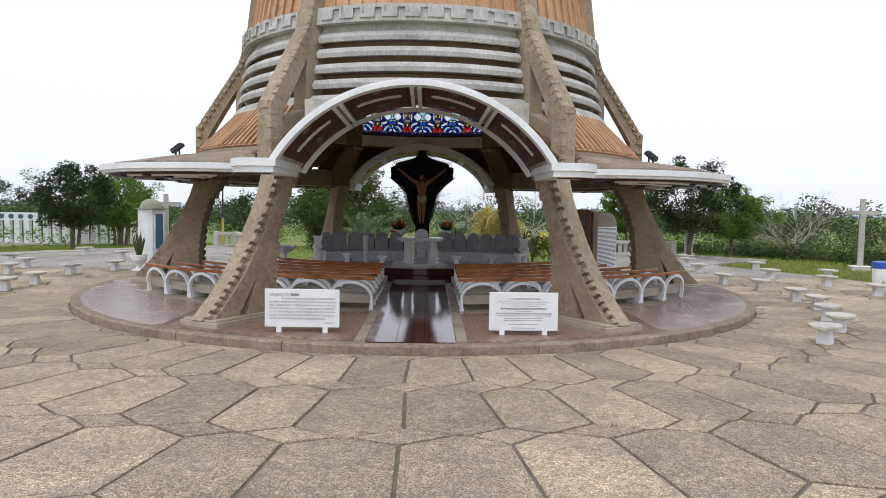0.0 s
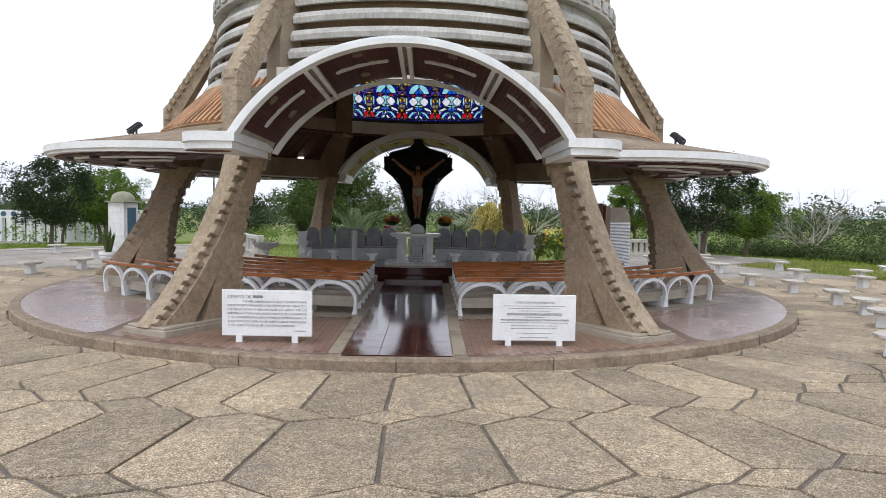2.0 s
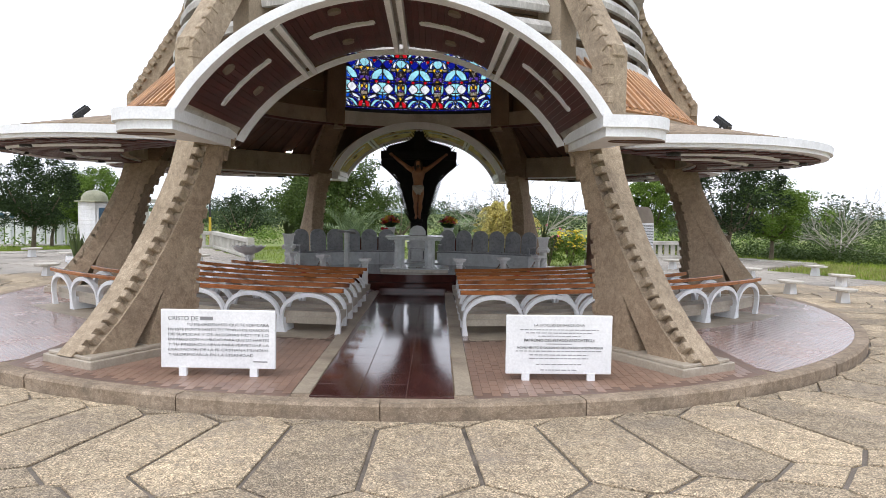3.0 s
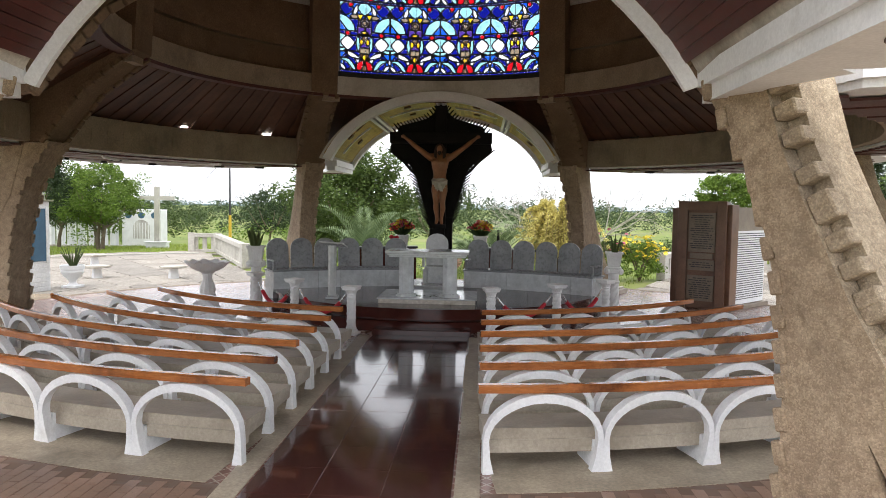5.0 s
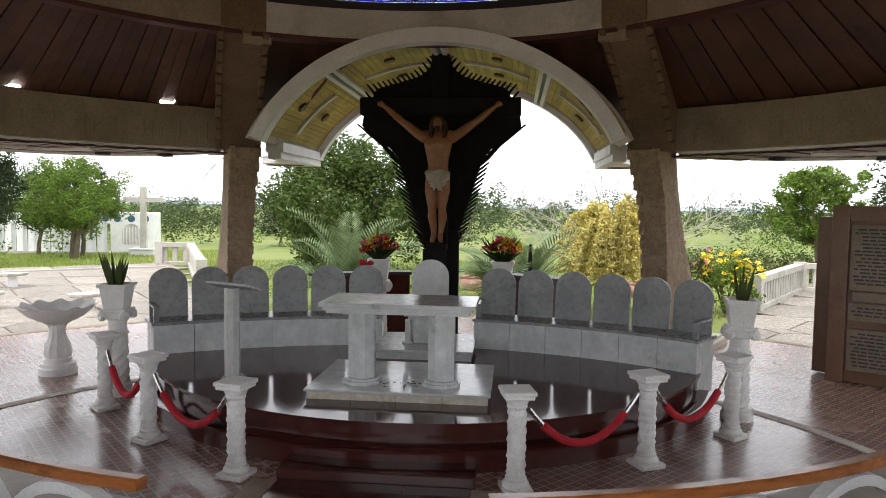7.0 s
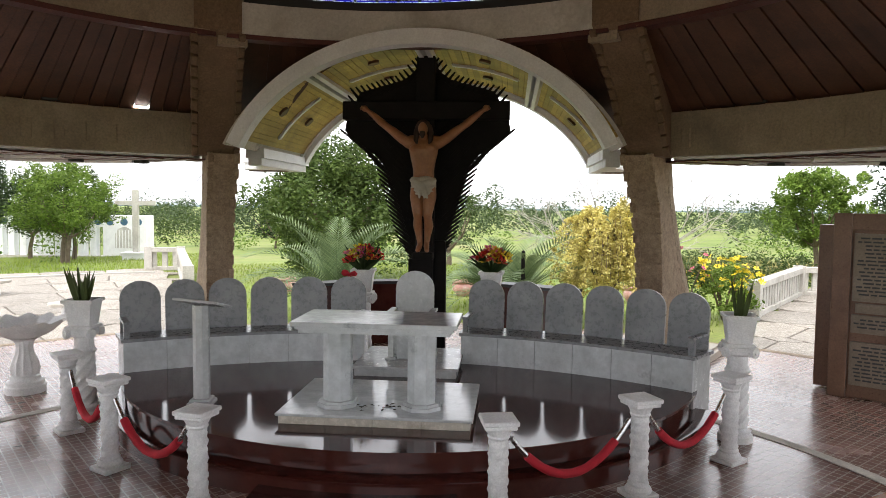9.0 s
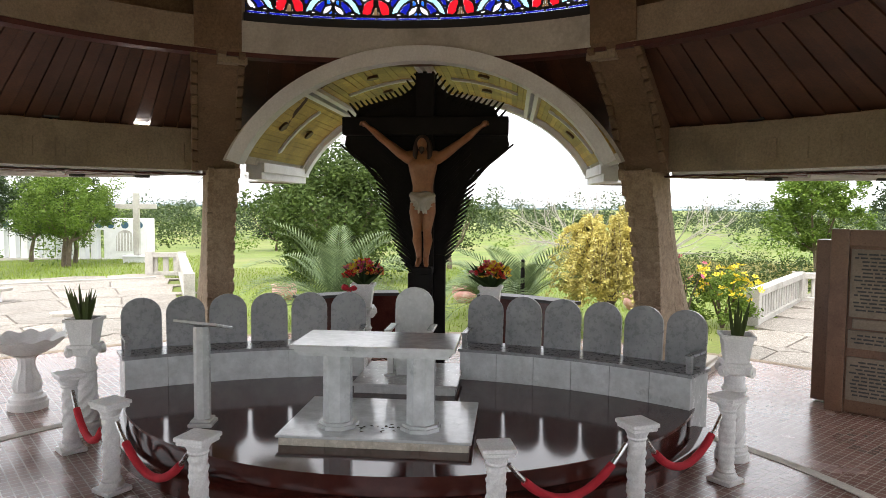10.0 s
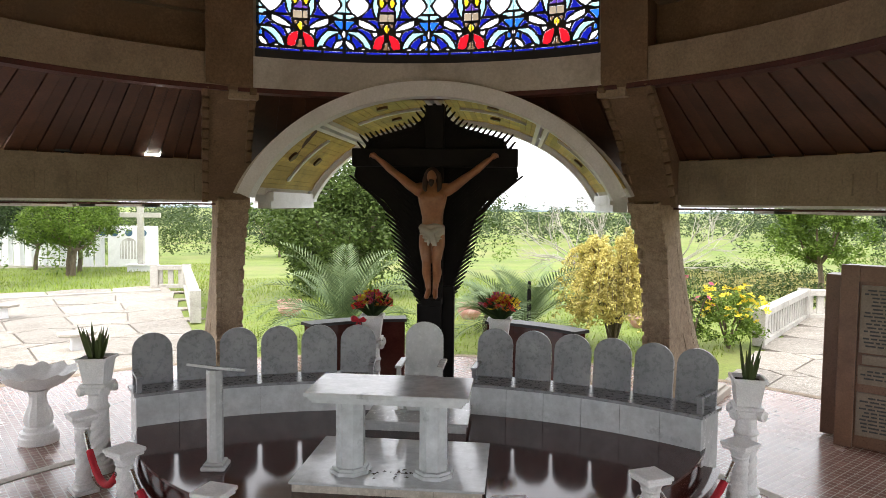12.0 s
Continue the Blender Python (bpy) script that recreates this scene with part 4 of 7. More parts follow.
POSTS = [(1.36, 0.55), (2.71, 1.38), (3.88, 2.44)]
post0 = make_post()
first = True
for s in (-1, 1):
    for i, (x, y) in enumerate(POSTS):
        m = pose(s * x, y, 0.002, 0, 0, s * (12 + 14 * i)) @ Matrix.Diagonal((1, 1, 1.03, 1))
        if first:
            post0.matrix_basis = m
            first = False
        else:
            copy_thing(post0, m)
for s in (-1, 1):
    for (xa, ya), (xb, yb) in zip(POSTS, POSTS[1:]):
        rope = thing("barrier_rope", "sagging red velvet rope with steel end caps", "rope", "ropes between the posts")
        A, B = Vector((s * xa, ya, 0.78)), Vector((s * xb, yb, 0.78))
        d = (B - A).normalized()
        A, B = A + d * 0.13, B - d * 0.13
        pts = []
        for i in range(17):
            t = i / 16
            pts.append(A.lerp(B, t) - Vector((0, 0, 0.42 * (1 - (2 * t - 1) ** 2))))
        bm = bmesh.new()
        tube(bm, pts[2:15], [0.04 + 0.003 * (k % 2) for k in range(13)], 10)
        part("rope", bm, M_RED, rope, "red velvet rope", True)
        for q in (pts[:3], pts[-3:]):
            bm = bmesh.new()
            tube(bm, q, 0.024, 8)
            part("end_cap", bm, M_STEEL, rope, "steel end cap", True)


def make_pedestal():
    p = thing("pedestal", "white twisted stone column with scroll capital", "pedestal", "twisted pedestals")
    bm = bmesh.new()
    lathe(bm, [(0.2, 0), (0.2, 0.08), (0.17, 0.1), (0.185, 0.14), (0.16, 0.17)], 20)
    part("base", bm, M_CARVED, p, smooth=True)
    bm = bmesh.new()
    lathe(bm, [(0.135 - 0.015 * k / 24, 0.17 + 0.66 * k / 24) for k in range(25)], 28, twist=7.5, flute=0.11, lobes=6)
    part("shaft", bm, M_CARVED, p, "spirally fluted shaft", True)
    bm = bmesh.new()
    lathe(bm, [(0.13, 0.83), (0.15, 0.86), (0.13, 0.89), (0.12, 0.93), (0.12, 1.04), (0.15, 1.07)], 20)
    box(bm, -0.17, 0.17, -0.17, 0.17, 1.15, 1.2, bev=0.01)
    box(bm, -0.15, 0.15, -0.15, 0.15, 1.06, 1.15, bev=0.01)
    for sx in (-1, 1):
        for sy in (-1, 1):
            lathe(bm, [(0.065, -0.03), (0.065, 0.03), (0.03, 0.035), (0.03, 0.045)], 12, pose(sx * 0.15, sy * 0.15, 1.105, 90, 0, 45 if sx * sy < 0 else -45) @ pose(0, 0, 0, 0, 0, 0))
    part("capital", bm, M_CARVED, p, "scroll capital")
    return p


M_SOIL = surface("dark_soil", (0.03, 0.022, 0.016), (0.06, 0.045, 0.03), 10, 0.95, 60, 0.4, 0.5)


def make_square_pot():
    p = thing("square_pot", "white tapered square stone pot", "plant pot", "square pots on pedestals")
    bm = bmesh.new()
    q = [(0.13, 0), (0.17, 0.3), (0.195, 0.3), (0.195, 0.34), (0.165, 0.34), (0.15, 0.27)]
    rings = [[bm.verts.new((r * sx, r * sy, z)) for sx, sy in ((-1, -1), (1, -1), (1, 1), (-1, 1))] for r, z in q]
    for a, b in zip(rings, rings[1:]):
        for i in range(4):
            bm.faces.new((a[i], a[(i + 1) % 4], b[(i + 1) % 4], b[i]))
    bm.faces.new(rings[0][::-1])
    part("pot", bm, M_CARVED, p)
    bm = bmesh.new()
    box(bm, -0.15, 0.15, -0.15, 0.15, 0.24, 0.29)
    part("soil", bm, M_SOIL, p, "dark soil")
    return p


ped0 = make_pedestal()
pot0 = make_square_pot()
PEDS = [(-4.09, 3.1, 8), (4.18, 3.2, -8), (-1.0, 5.98, 5), (1.13, 5.98, -4)]
for i, (x, y, a) in enumerate(PEDS):
    tall = 1.12 if i > 1 else 1.0  # the two behind the throne stand higher
    m = pose(x, y, 0.002, 0, 0, a) @ Matrix.Diagonal((1, 1, tall, 1))
    mp = pose(x, y, 1.2 * tall, 0, 0, a) @ Matrix.Diagonal((1, 1, tall, 1))
    if i == 0:
        ped0.matrix_basis, pot0.matrix_basis = m, mp
    else:
        copy_thing(ped0, m)
        copy_thing(pot0, mp)


def leaf_mat(name, c1, c2, rough=0.6, trans=0.18):
    """Foliage: colour varies leaf by leaf, some light comes through."""
    m, n, l, p = nodes(name)
    g = n.new("ShaderNodeNewGeometry")
    r = ramp(n, l, g.outputs["Random Per Island"], [(0.0, c1), (1.0, c2)])
    k = noise_tex(n, l, 1.2, 3, 0.6)
    v = ramp(n, l, k.outputs["Fac"], [(0.3, (0.7, 0.7, 0.7)), (0.7, (1.25, 1.25, 1.2))])
    c = mix(n, l, r.outputs[0], v.outputs[0], 1.0, "MULTIPLY")
    l.new(c.outputs[0], p.inputs["Base Color"])
    p.inputs["Roughness"].default_value = rough
    p.inputs["Specular IOR Level"].default_value = 0.25
    t = n.new("ShaderNodeBsdfTranslucent")
    l.new(c.outputs[0], t.inputs[0])
    x = n.new("ShaderNodeMixShader")
    x.inputs[0].default_value = trans
    l.new(p.outputs[0], x.inputs[1])
    l.new(t.outputs[0], x.inputs[2])
    l.new(x.outputs[0], n["Material Output"].inputs[0])
    return m


M_SNAKE = leaf_mat("snake_plant_leaf", (0.035, 0.06, 0.02), (0.13, 0.16, 0.05))


def blade(bm, base, tip, width, bend=0.0):
    """A stiff pointed leaf with a folded middle."""
    base, tip = Vector(base), Vector(tip)
    d = tip - base
    side = d.cross(Vector((0.3, 1, 0.2))).normalized()
    out = Vector((d.x, d.y, 0))
    mid = side.cross(d).normalized() * width * 0.25
    rows = []
    for i in range(5):
        t = i / 4
        c = base + d * t + out * bend * (t * t - t)
        w = width * (0.55 + 0.9 * t - 1.45 * t * t) if i < 4 else 0.001
        rows.append([bm.verts.new(c - side * w), bm.verts.new(c + mid * (1 - t)), bm.verts.new(c + side * w)])
    for a, b in zip(rows, rows[1:]):
        bm.faces.new((a[0], a[1], b[1], b[0]))
        bm.faces.new((a[1], a[2], b[2], b[1]))


def snake_plant(x, y, z, h, n, spread, seed, width=0.035):
    rnd = random.Random(seed)
    pl = thing("snake_plant", "upright dark green snake plant with stiff pointed leaves", "plant", "snake plants", pose(x, y, z))
    for k in range(n):
        bm = bmesh.new()
        a = rnd.uniform(0, 6.28)
        r = rnd.uniform(0.01, 0.08)
        q = rnd.uniform(0.2, 1) * spread
        blade(bm, (r * math.cos(a), r * math.sin(a), -0.02), (q * math.cos(a), q * math.sin(a), h * rnd.uniform(0.6, 1)), width)
        part("leaf", bm, M_SNAKE, pl)


snake_plant(-4.09, 3.1, 1.495, 0.5, 15, 0.3, 3, 0.055)
snake_plant(4.18, 3.2, 1.495, 0.52, 6, 0.22, 4, 0.03)


def make_font():
    f = thing("stone_font", "white stone font with a scalloped shell bowl on a fluted stem", "font", "", pose(-5.63, 4.04, 0.003))
    bm = bmesh.new()
    lathe(bm, [(0.27, 0), (0.27, 0.1), (0.25, 0.12), (0.25, 0.17), (0.2, 0.19), (0.2, 0.24), (0.17, 0.26)], 28)
    part("base", bm, M_CARVED, f, smooth=True)
    bm = bmesh.new()
    lathe(bm, [(0.17, 0.26), (0.19, 0.34), (0.17, 0.45), (0.12, 0.58), (0.105, 0.68), (0.13, 0.76), (0.2, 0.8)], 36, flute=0.06, lobes=12)
    part("stem", bm, M_CARVED, f, "fluted stem", True)
    bm = bmesh.new()
    seg = 64
    prof = [(0.12, 0.79, 0), (0.26, 0.83, 0.2), (0.4, 0.91, 0.6), (0.52, 1.02, 1), (0.56, 1.06, 1), (0.5, 1.03, 1), (0.36, 0.93, 0.6), (0.15, 0.88, 0), (0.01, 0.875, 0)]
    rings = []
    for r, z, f_ in prof:
        rings.append([bm.verts.new(((r * (1 + 0.05 * f_ * math.cos(12 * a))) * math.cos(a), (r * (1 + 0.05 * f_ * math.cos(12 * a))) * math.sin(a), z + 0.025 * f_ * math.cos(12 * a))) for a in [2 * math.pi * i / seg for i in range(seg)]])
    for p, q in zip(rings, rings[1:]):
        for i in range(seg):
            bm.faces.new((p[i], p[(i + 1) % seg], q[(i + 1) % seg], q[i]))
    part("bowl", bm, M_CARVED, f, "scalloped shell bowl", True)


make_font()

# ---- marble bench round the back of the stage ----


def slab_back(w, h, th, n=12):
    """An upright slab with a round head; returns its plan-front outline as a mesh."""
    bm = bmesh.new()
    pts = [(-w / 2, 0), (w / 2, 0)]
    pts += [(w / 2 * math.cos(math.pi * i / n), h - w * 0.45 + w * 0.45 * math.sin(math.pi * i / n)) for i in range(n + 1)]
    fr = [bm.verts.new((x, -th / 2, z)) for x, z in pts]
    bk = [bm.verts.new((x, th / 2, z)) for x, z in pts]
    bm.faces.new(fr)
    bm.faces.new(bk[::-1])
    for i in range(len(pts)):
        bm.faces.new((fr[i], bk[i], bk[(i + 1) % len(pts)], fr[(i + 1) % len(pts)]))
    return bm


M_PALEMARBLE = surface("veined_marble_front", (0.52, 0.55, 0.555), (0.70, 0.73, 0.735), 3.0, 0.14, 9, 0.12, 0.03, (0.30, 0.325, 0.335), 2.6, stain_at=(0.6, 0.76))
back_mesh = mesh_of(slab_back(0.55, 0.745, 0.05), "backrest", M_GREYMARBLE)
for s in (-1, 1):
    b = thing("marble_bench", "curved grey marble bench with round-headed backs", "bench", "marble benches round the stage")

    def arc_box(name, r0, r1, z0, z1, a0, a1, mat, n=4):
        bm = bmesh.new()
        sector(bm, [(r0, z0), (r1, z0), (r1, z1), (r0, z1)], 180 - s * a0, 180 - s * a1, n, 0, BY)
        return part(name, bm, mat, b)
    st, b0 = 5.1 if s < 0 else 5.0, 6.55
    for k in range(6):
        a = b0 + st * k
        arc_box("front_panel", BR + 0.03, BR + 0.08, STAGE, 0.878, a + 0.03, a + st - 0.03, M_PALEMARBLE)
    arc_box("seat", BR, BR + 0.62, 0.88, 0.922, b0 - 0.2, b0 + 6 * st + 0.25, M_GREYMARBLE, 20)
    arc_box("core", BR + 0.08, BR + 0.6, 0.0, 0.878, b0 + 0.05, b0 - 0.05 + 6 * st, M_MARBLE, 20)
    for k in range(6):
        a = 180 - s * (b0 + st * (k + 0.5))
        p = polar(BR + 0.55, a)
        piece("backrest", back_mesh, b, pose(p.x, p.y + BY, 0.921, -5, 0, a + 180))
    for a in (b0 + 0.5, b0 + 6 * st - 0.5):
        m = polar(BR + 0.30, 180 - s * a)
        f = pose(m.x, m.y + BY, 0.922, 0, 0, -s * a)
        bm = bmesh.new()
        box(bm, -0.035, 0.035, -0.22, -0.15, 0, 0.2, f)
        box(bm, -0.045, 0.045, -0.26, 0.25, 0.2, 0.235, f, 0.006)
        part("armrest", bm, M_GREYMARBLE, b)


# ---- altar, lectern, throne ----
def octo(r):
    return [(r * math.cos(math.pi / 8 + i * math.pi / 4), r * math.sin(math.pi / 8 + i * math.pi / 4)) for i in range(8)]


M_WARMMARBLE = surface("yellowed_marble", (0.50, 0.46, 0.38), (0.66, 0.62, 0.53), 3.0, 0.25, 14, 0.15, 0.05, (0.4, 0.34, 0.26), 2.5)
altar = thing("altar", "white marble altar table on two octagonal legs and a slab", "altar", "", pose(0.02, 2.08, STAGE))
bm = bmesh.new()
box(bm, -1.06, 1.06, -0.4, 1.12, 0.09, 0.12, bev=0.008)
part("base_slab", bm, M_PALEMARBLE, altar)
for k in range(4):
    bm = bmesh.new()
    box(bm, -1.03 + 0.515 * k, -0.518 + 0.515 * k, -0.37, 1.09, 0, 0.09, bev=0.003)
    part("base_panel", bm, M_WARMMARBLE, altar, "yellowed marble edge panel")
for x in (-0.47, 0.47):
    bm = bmesh.new()
    for r, z0, z1 in ((0.235, 0.12, 0.16), (0.21, 0.16, 0.19), (0.165, 0.19, 0.96), (0.19, 0.96, 0.985)):
        prism(bm, [(x + px, 0.02 + py) for px, py in octo(r)], z0, z1)
    part("leg", bm, M_PALEMARBLE, altar)
bm = bmesh.new()
rings = [[bm.verts.new((sx * (0.88 - i), 0.01 + sy * (0.44 - i), z)) for sx, sy in ((-1, -1), (1, -1), (1, 1), (-1, 1))]
         for i, z in ((0.07, 0.985), (0.07, 1.018), (0.04, 1.024), (0.04, 1.056), (0.0, 1.064), (0.0, 1.106), (0.006, 1.113))]
for lo, hi in zip(rings, rings[1:]):
    for i in range(4):
        bm.faces.new((lo[i], lo[(i + 1) % 4], hi[(i + 1) % 4], hi[i]))
bm.faces.new(rings[0][::-1])
bm.faces.new(rings[-1])
part("tabletop", bm, M_PALEMARBLE, altar)
M_DRYLEAF = leaf_mat("dry_leaf", (0.02, 0.016, 0.01), (0.06, 0.04, 0.02), 0.8, 0.05)
rnd = random.Random(11)
bm = bmesh.new()
for k in range(26):
    x, y = rnd.gauss(0.06, 0.16), rnd.gauss(2.0, 0.1)
    a, r = rnd.uniform(0, 6.3), rnd.uniform(0.015, 0.035)
    vs = [bm.verts.new((x + r * q * math.cos(a + t), y + r * q * math.sin(a + t), STAGE + 0.123 + z)) for t, q, z in ((0, 1.3, 0.004), (1.7, 0.6, 0.012), (3.1, 1.2, 0.003), (4.6, 0.6, 0.01))]
    bm.faces.new(vs)
single("fallen_leaves", bm, M_DRYLEAF, "small dark dry leaves scattered on the altar slab", "leaves", "stuff")

lectern = thing("lectern", "slim grey marble lectern with sloping book rest", "lectern", "", pose(-2.11, 2.27, STAGE, 0, 0, 8))
bm = bmesh.new()
box(bm, -0.14, 0.14, -0.14, 0.14, 0, 0.05, bev=0.01)
box(bm, -0.115, 0.115, -0.115, 0.115, 0.05, 0.085, bev=0.01)
part("base", bm, M_MARBLE, lectern)
bm = bmesh.new()
prism(bm, octo(0.095), 0.085, 1.17)
part("column", bm, M_MARBLE, lectern)
bm = bmesh.new()
box(bm, -0.27, 0.27, -0.2, 0.2, -0.015, 0.015, pose(0.02, 0, 1.19, -15, 3, -14), 0.004)
part("book_rest", bm, M_MARBLE, lectern)

throne = thing("throne", "white marble armchair with a tall round-headed back", "chair", "", pose(0.03, 4.53, STAGE))
bm = bmesh.new()
box(bm, -0.7, 0.7, -0.68, 0.62, 0.0, 0.10)
box(bm, -0.73, 0.73, -0.71, 0.65, 0.10, 0.14, bev=0.006)
part("base_slab", bm, M_MARBLE, throne)
piece("backrest", mesh_of(slab_back(0.57, 0.88, 0.06), "backrest", M_MARBLE), throne, pose(0, 0.26, 0.48, -4))
bm = bmesh.new()
box(bm, -0.27, 0.27, -0.27, 0.24, 0.5, 0.56, bev=0.008)
part("seat", bm, M_MARBLE, throne)
bm = bmesh.new()
box(bm, -0.2, 0.2, -0.18, 0.22, 0.14, 0.5, bev=0.006)
part("seat_block", bm, M_MARBLE, throne)
for s in (-1, 1):
    bm = bmesh.new()
    box(bm, s * 0.3 - 0.05, s * 0.3 + 0.05, -0.3, 0.26, 0.78, 0.82, bev=0.008)
    box(bm, s * 0.3 - 0.03, s * 0.3 + 0.03, -0.26, -0.2, 0.55, 0.78)
    part("armrest", bm, M_MARBLE, throne)
    for y in (-0.22, 0.18):
        bm = bmesh.new()
        box(bm, s * 0.27 - 0.08, s * 0.27 + 0.08, y - 0.08, y + 0.08, 0.14, 0.18, bev=0.01)
        box(bm, s * 0.27 - 0.04, s * 0.27 + 0.04, y - 0.04, y + 0.04, 0.18, 0.5)
        part("leg", bm, M_MARBLE, throne)

# ---- low dark walls behind the bench ----
for s in (-1, 1):
    w = thing("granite_wall", "low curved planter wall of dark red granite", "wall", "granite walls behind the stage")
    bm = bmesh.new()
    sector(bm, [(3.45, 0.0), (3.75, 0.0), (3.75, 1.2), (3.45, 1.2)], 180 - s * 14, 180 - s * 46, 14, PX, PY)
    part("wall_body", bm, M_GRANITE, w)
    bm = bmesh.new()
    sector(bm, [(3.4, 1.2), (3.82, 1.2), (3.82, 1.26), (3.4, 1.26)], 180 - s * 13.4, 180 - s * 46.6, 14, PX, PY)
    part("coping", bm, M_BLACK, w, "black stone coping")

# ---- crucifix ----
CYY = 6.2
cross = thing("crucifix_cross", "large black timber cross with a feathered dark wood shield", "cross", "", pose(0, CYY, 0))
bm = bmesh.new()
box(bm, -0.155, 0.155, -0.09, 0.09, 1.9, 5.24, bev=0.015)
part("upright", bm, M_BLACKWOOD, cross)
bm = bmesh.new()
box(bm, -0.27, 0.14, -0.1, 0.1, 0.0, 1.9, bev=0.015)
part("foot_post", bm, M_BLACKWOOD, cross)
bm = bmesh.new()
box(bm, 0.142, 0.35, 0.02, 0.16, 0.0, 2.2, bev=0.015)
part("stay_post", bm, M_BLACKWOOD, cross)
bm = bmesh.new()
box(bm, -1.385, 1.385, -0.14, 0.1, 4.2, 4.5, bev=0.015)
part("crossbar", bm, M_BLACKWOOD, cross)


def shield_half(z):
    """Half width of the shield at a height."""
    pts = [(1.8, 0.22), (2.25, 0.46), (2.93, 0.675), (3.47, 0.84), (3.72, 1.05), (4.03, 1.43), (4.2, 1.4), (4.55, 1.3), (4.68, 1.24), (4.88, 0.5), (4.98, 0.36), (5.14, 0.22), (5.22, 0.16)]
    for (z0, w0), (z1, w1) in zip(pts, pts[1:]):
        if z0 <= z <= z1:
            return w0 + (w1 - w0) * (z - z0) / (z1 - z0)
    return 0.0


bm = bmesh.new()
prev = None
for k in range(68):
    z = 1.84 + 0.05 * k
    w = max(shield_half(z) - (0.03 if 3.65 < z < 4.3 else 0.1), min(0.17, shield_half(z)))
    row = [bm.verts.new((x, y, z)) for x, y in ((-w, 0.1), (w, 0.1), (w, 0.13), (-w, 0.13))]
    if prev:
        for i in range(4):
            bm.faces.new((prev[i], prev[(i + 1) % 4], row[(i + 1) % 4], row[i]))
    else:
        bm.faces.new(row[::-1])
    prev = row
bm.faces.new(prev)
part("shield_board", bm, M_BLACKWOOD, cross)
bm = bmesh.new()
box(bm, -0.028, 0.028, -0.012, 0.012, 0, 0.34, bev=0.004)
for v in bm.verts:
    if v.co.z > 0.28:
        v.co.x *= 0.45
feather = mesh_of(bm, "feather", M_BLACKWOOD)
EDGE = [(0.22, 1.84), (0.46, 2.25), (0.58, 2.6), (0.675, 2.93), (0.84, 3.47), (1.05, 3.72), (1.43, 4.03), (1.45, 4.1)]
TOP = [(1.3, 4.58), (1.26, 4.7), (0.9, 4.78), (0.5, 4.9), (0.36, 5.0), (0.22, 5.15), (0.1, 5.22)]
for s in (-1, 1):
    for path, lean, back in ((EDGE, 52, 0.29), (TOP, 40, 0.17)):
        k = 0
        for (x0, z0), (x1, z1) in zip(path, path[1:]):
            d = math.hypot(x1 - x0, z1 - z0)
            n = max(1, round(d / 0.088))
            for i in range(n):
                x, z = x0 + (x1 - x0) * i / n, z0 + (z1 - z0) * i / n
                a = radians(lean)
                bx, bz = x - math.sin(a) * back, z - math.cos(a) * back
                piece("feather", feather, cross, pose(s * max(bx, 0.02), 0.08 - 0.02 * (k % 2), bz, 0, s * lean, 0) @ Matrix.Diagonal((1, 1, 1 if path is EDGE else 0.68, 1)))
                k += 1
    for colx in (0.3, 0.5, 0.7):
        for j in range(24):
            z = 1.9 + 0.11 * j
            if shield_half(z) - 0.22 > colx:
                piece("feather", feather, cross, pose(s * (colx - 0.1), 0.085, z, 0, s * 48, 0) @ Matrix.Diagonal((1, 1, 0.6, 1)))

# plain figure on the cross, one mesh
FY = -0.27


def fused(bm, size):
    """The closed shapes of a bmesh melted into one smooth skin."""
    me = bpy.data.meshes.new("rough_form")
    bm.to_mesh(me)
    bm.free()
    ob = bpy.data.objects.new("rough_form", me)
    scene.collection.objects.link(ob)
    md = ob.modifiers.new("melt", "REMESH")
    md.mode, md.voxel_size = "VOXEL", size
    sm = ob.modifiers.new("soften", "SMOOTH")
    sm.factor, sm.iterations = 0.5, 4
    out = bpy.data.meshes.new_from_object(ob.evaluated_get(bpy.context.evaluated_depsgraph_get()))
    bpy.data.objects.remove(ob)
    bpy.data.meshes.remove(me)
    return out


def blob(bm, p, r, sc=(1, 1, 1)):
    q = bmesh.ops.create_icosphere(bm, subdivisions=3, radius=r)
    for v in q["verts"]:
        v.co = Vector((v.co.x * sc[0], v.co.y * sc[1], v.co.z * sc[2])) + Vector(p)


body = bmesh.new()
# trunk: hips, waist, rib cage, shoulders
rows = []
for z, w, d, y in ((2.96, 0.13, 0.1, 0.0), (3.04, 0.185, 0.14, 0.0), (3.14, 0.19, 0.14, 0.0), (3.25, 0.175, 0.12, 0.01), (3.34, 0.17, 0.112, 0.005), (3.46, 0.19, 0.125, -0.015), (3.58, 0.22, 0.138, -0.025), (3.69, 0.24, 0.142, -0.03), (3.78, 0.24, 0.125, -0.01), (3.85, 0.17, 0.09, 0.01), (3.88, 0.08, 0.06, 0.01)):
    rows.append([body.verts.new((w * math.cos(2 * math.pi * k / 20), FY + y + d * math.sin(2 * math.pi * k / 20), z)) for k in range(20)])
for p, q in zip(rows, rows[1:]):
    for k in range(20):
        body.faces.new((p[k], p[(k + 1) % 20], q[(k + 1) % 20], q[k]))
body.faces.new(rows[0][::-1])
body.faces.new(rows[-1])
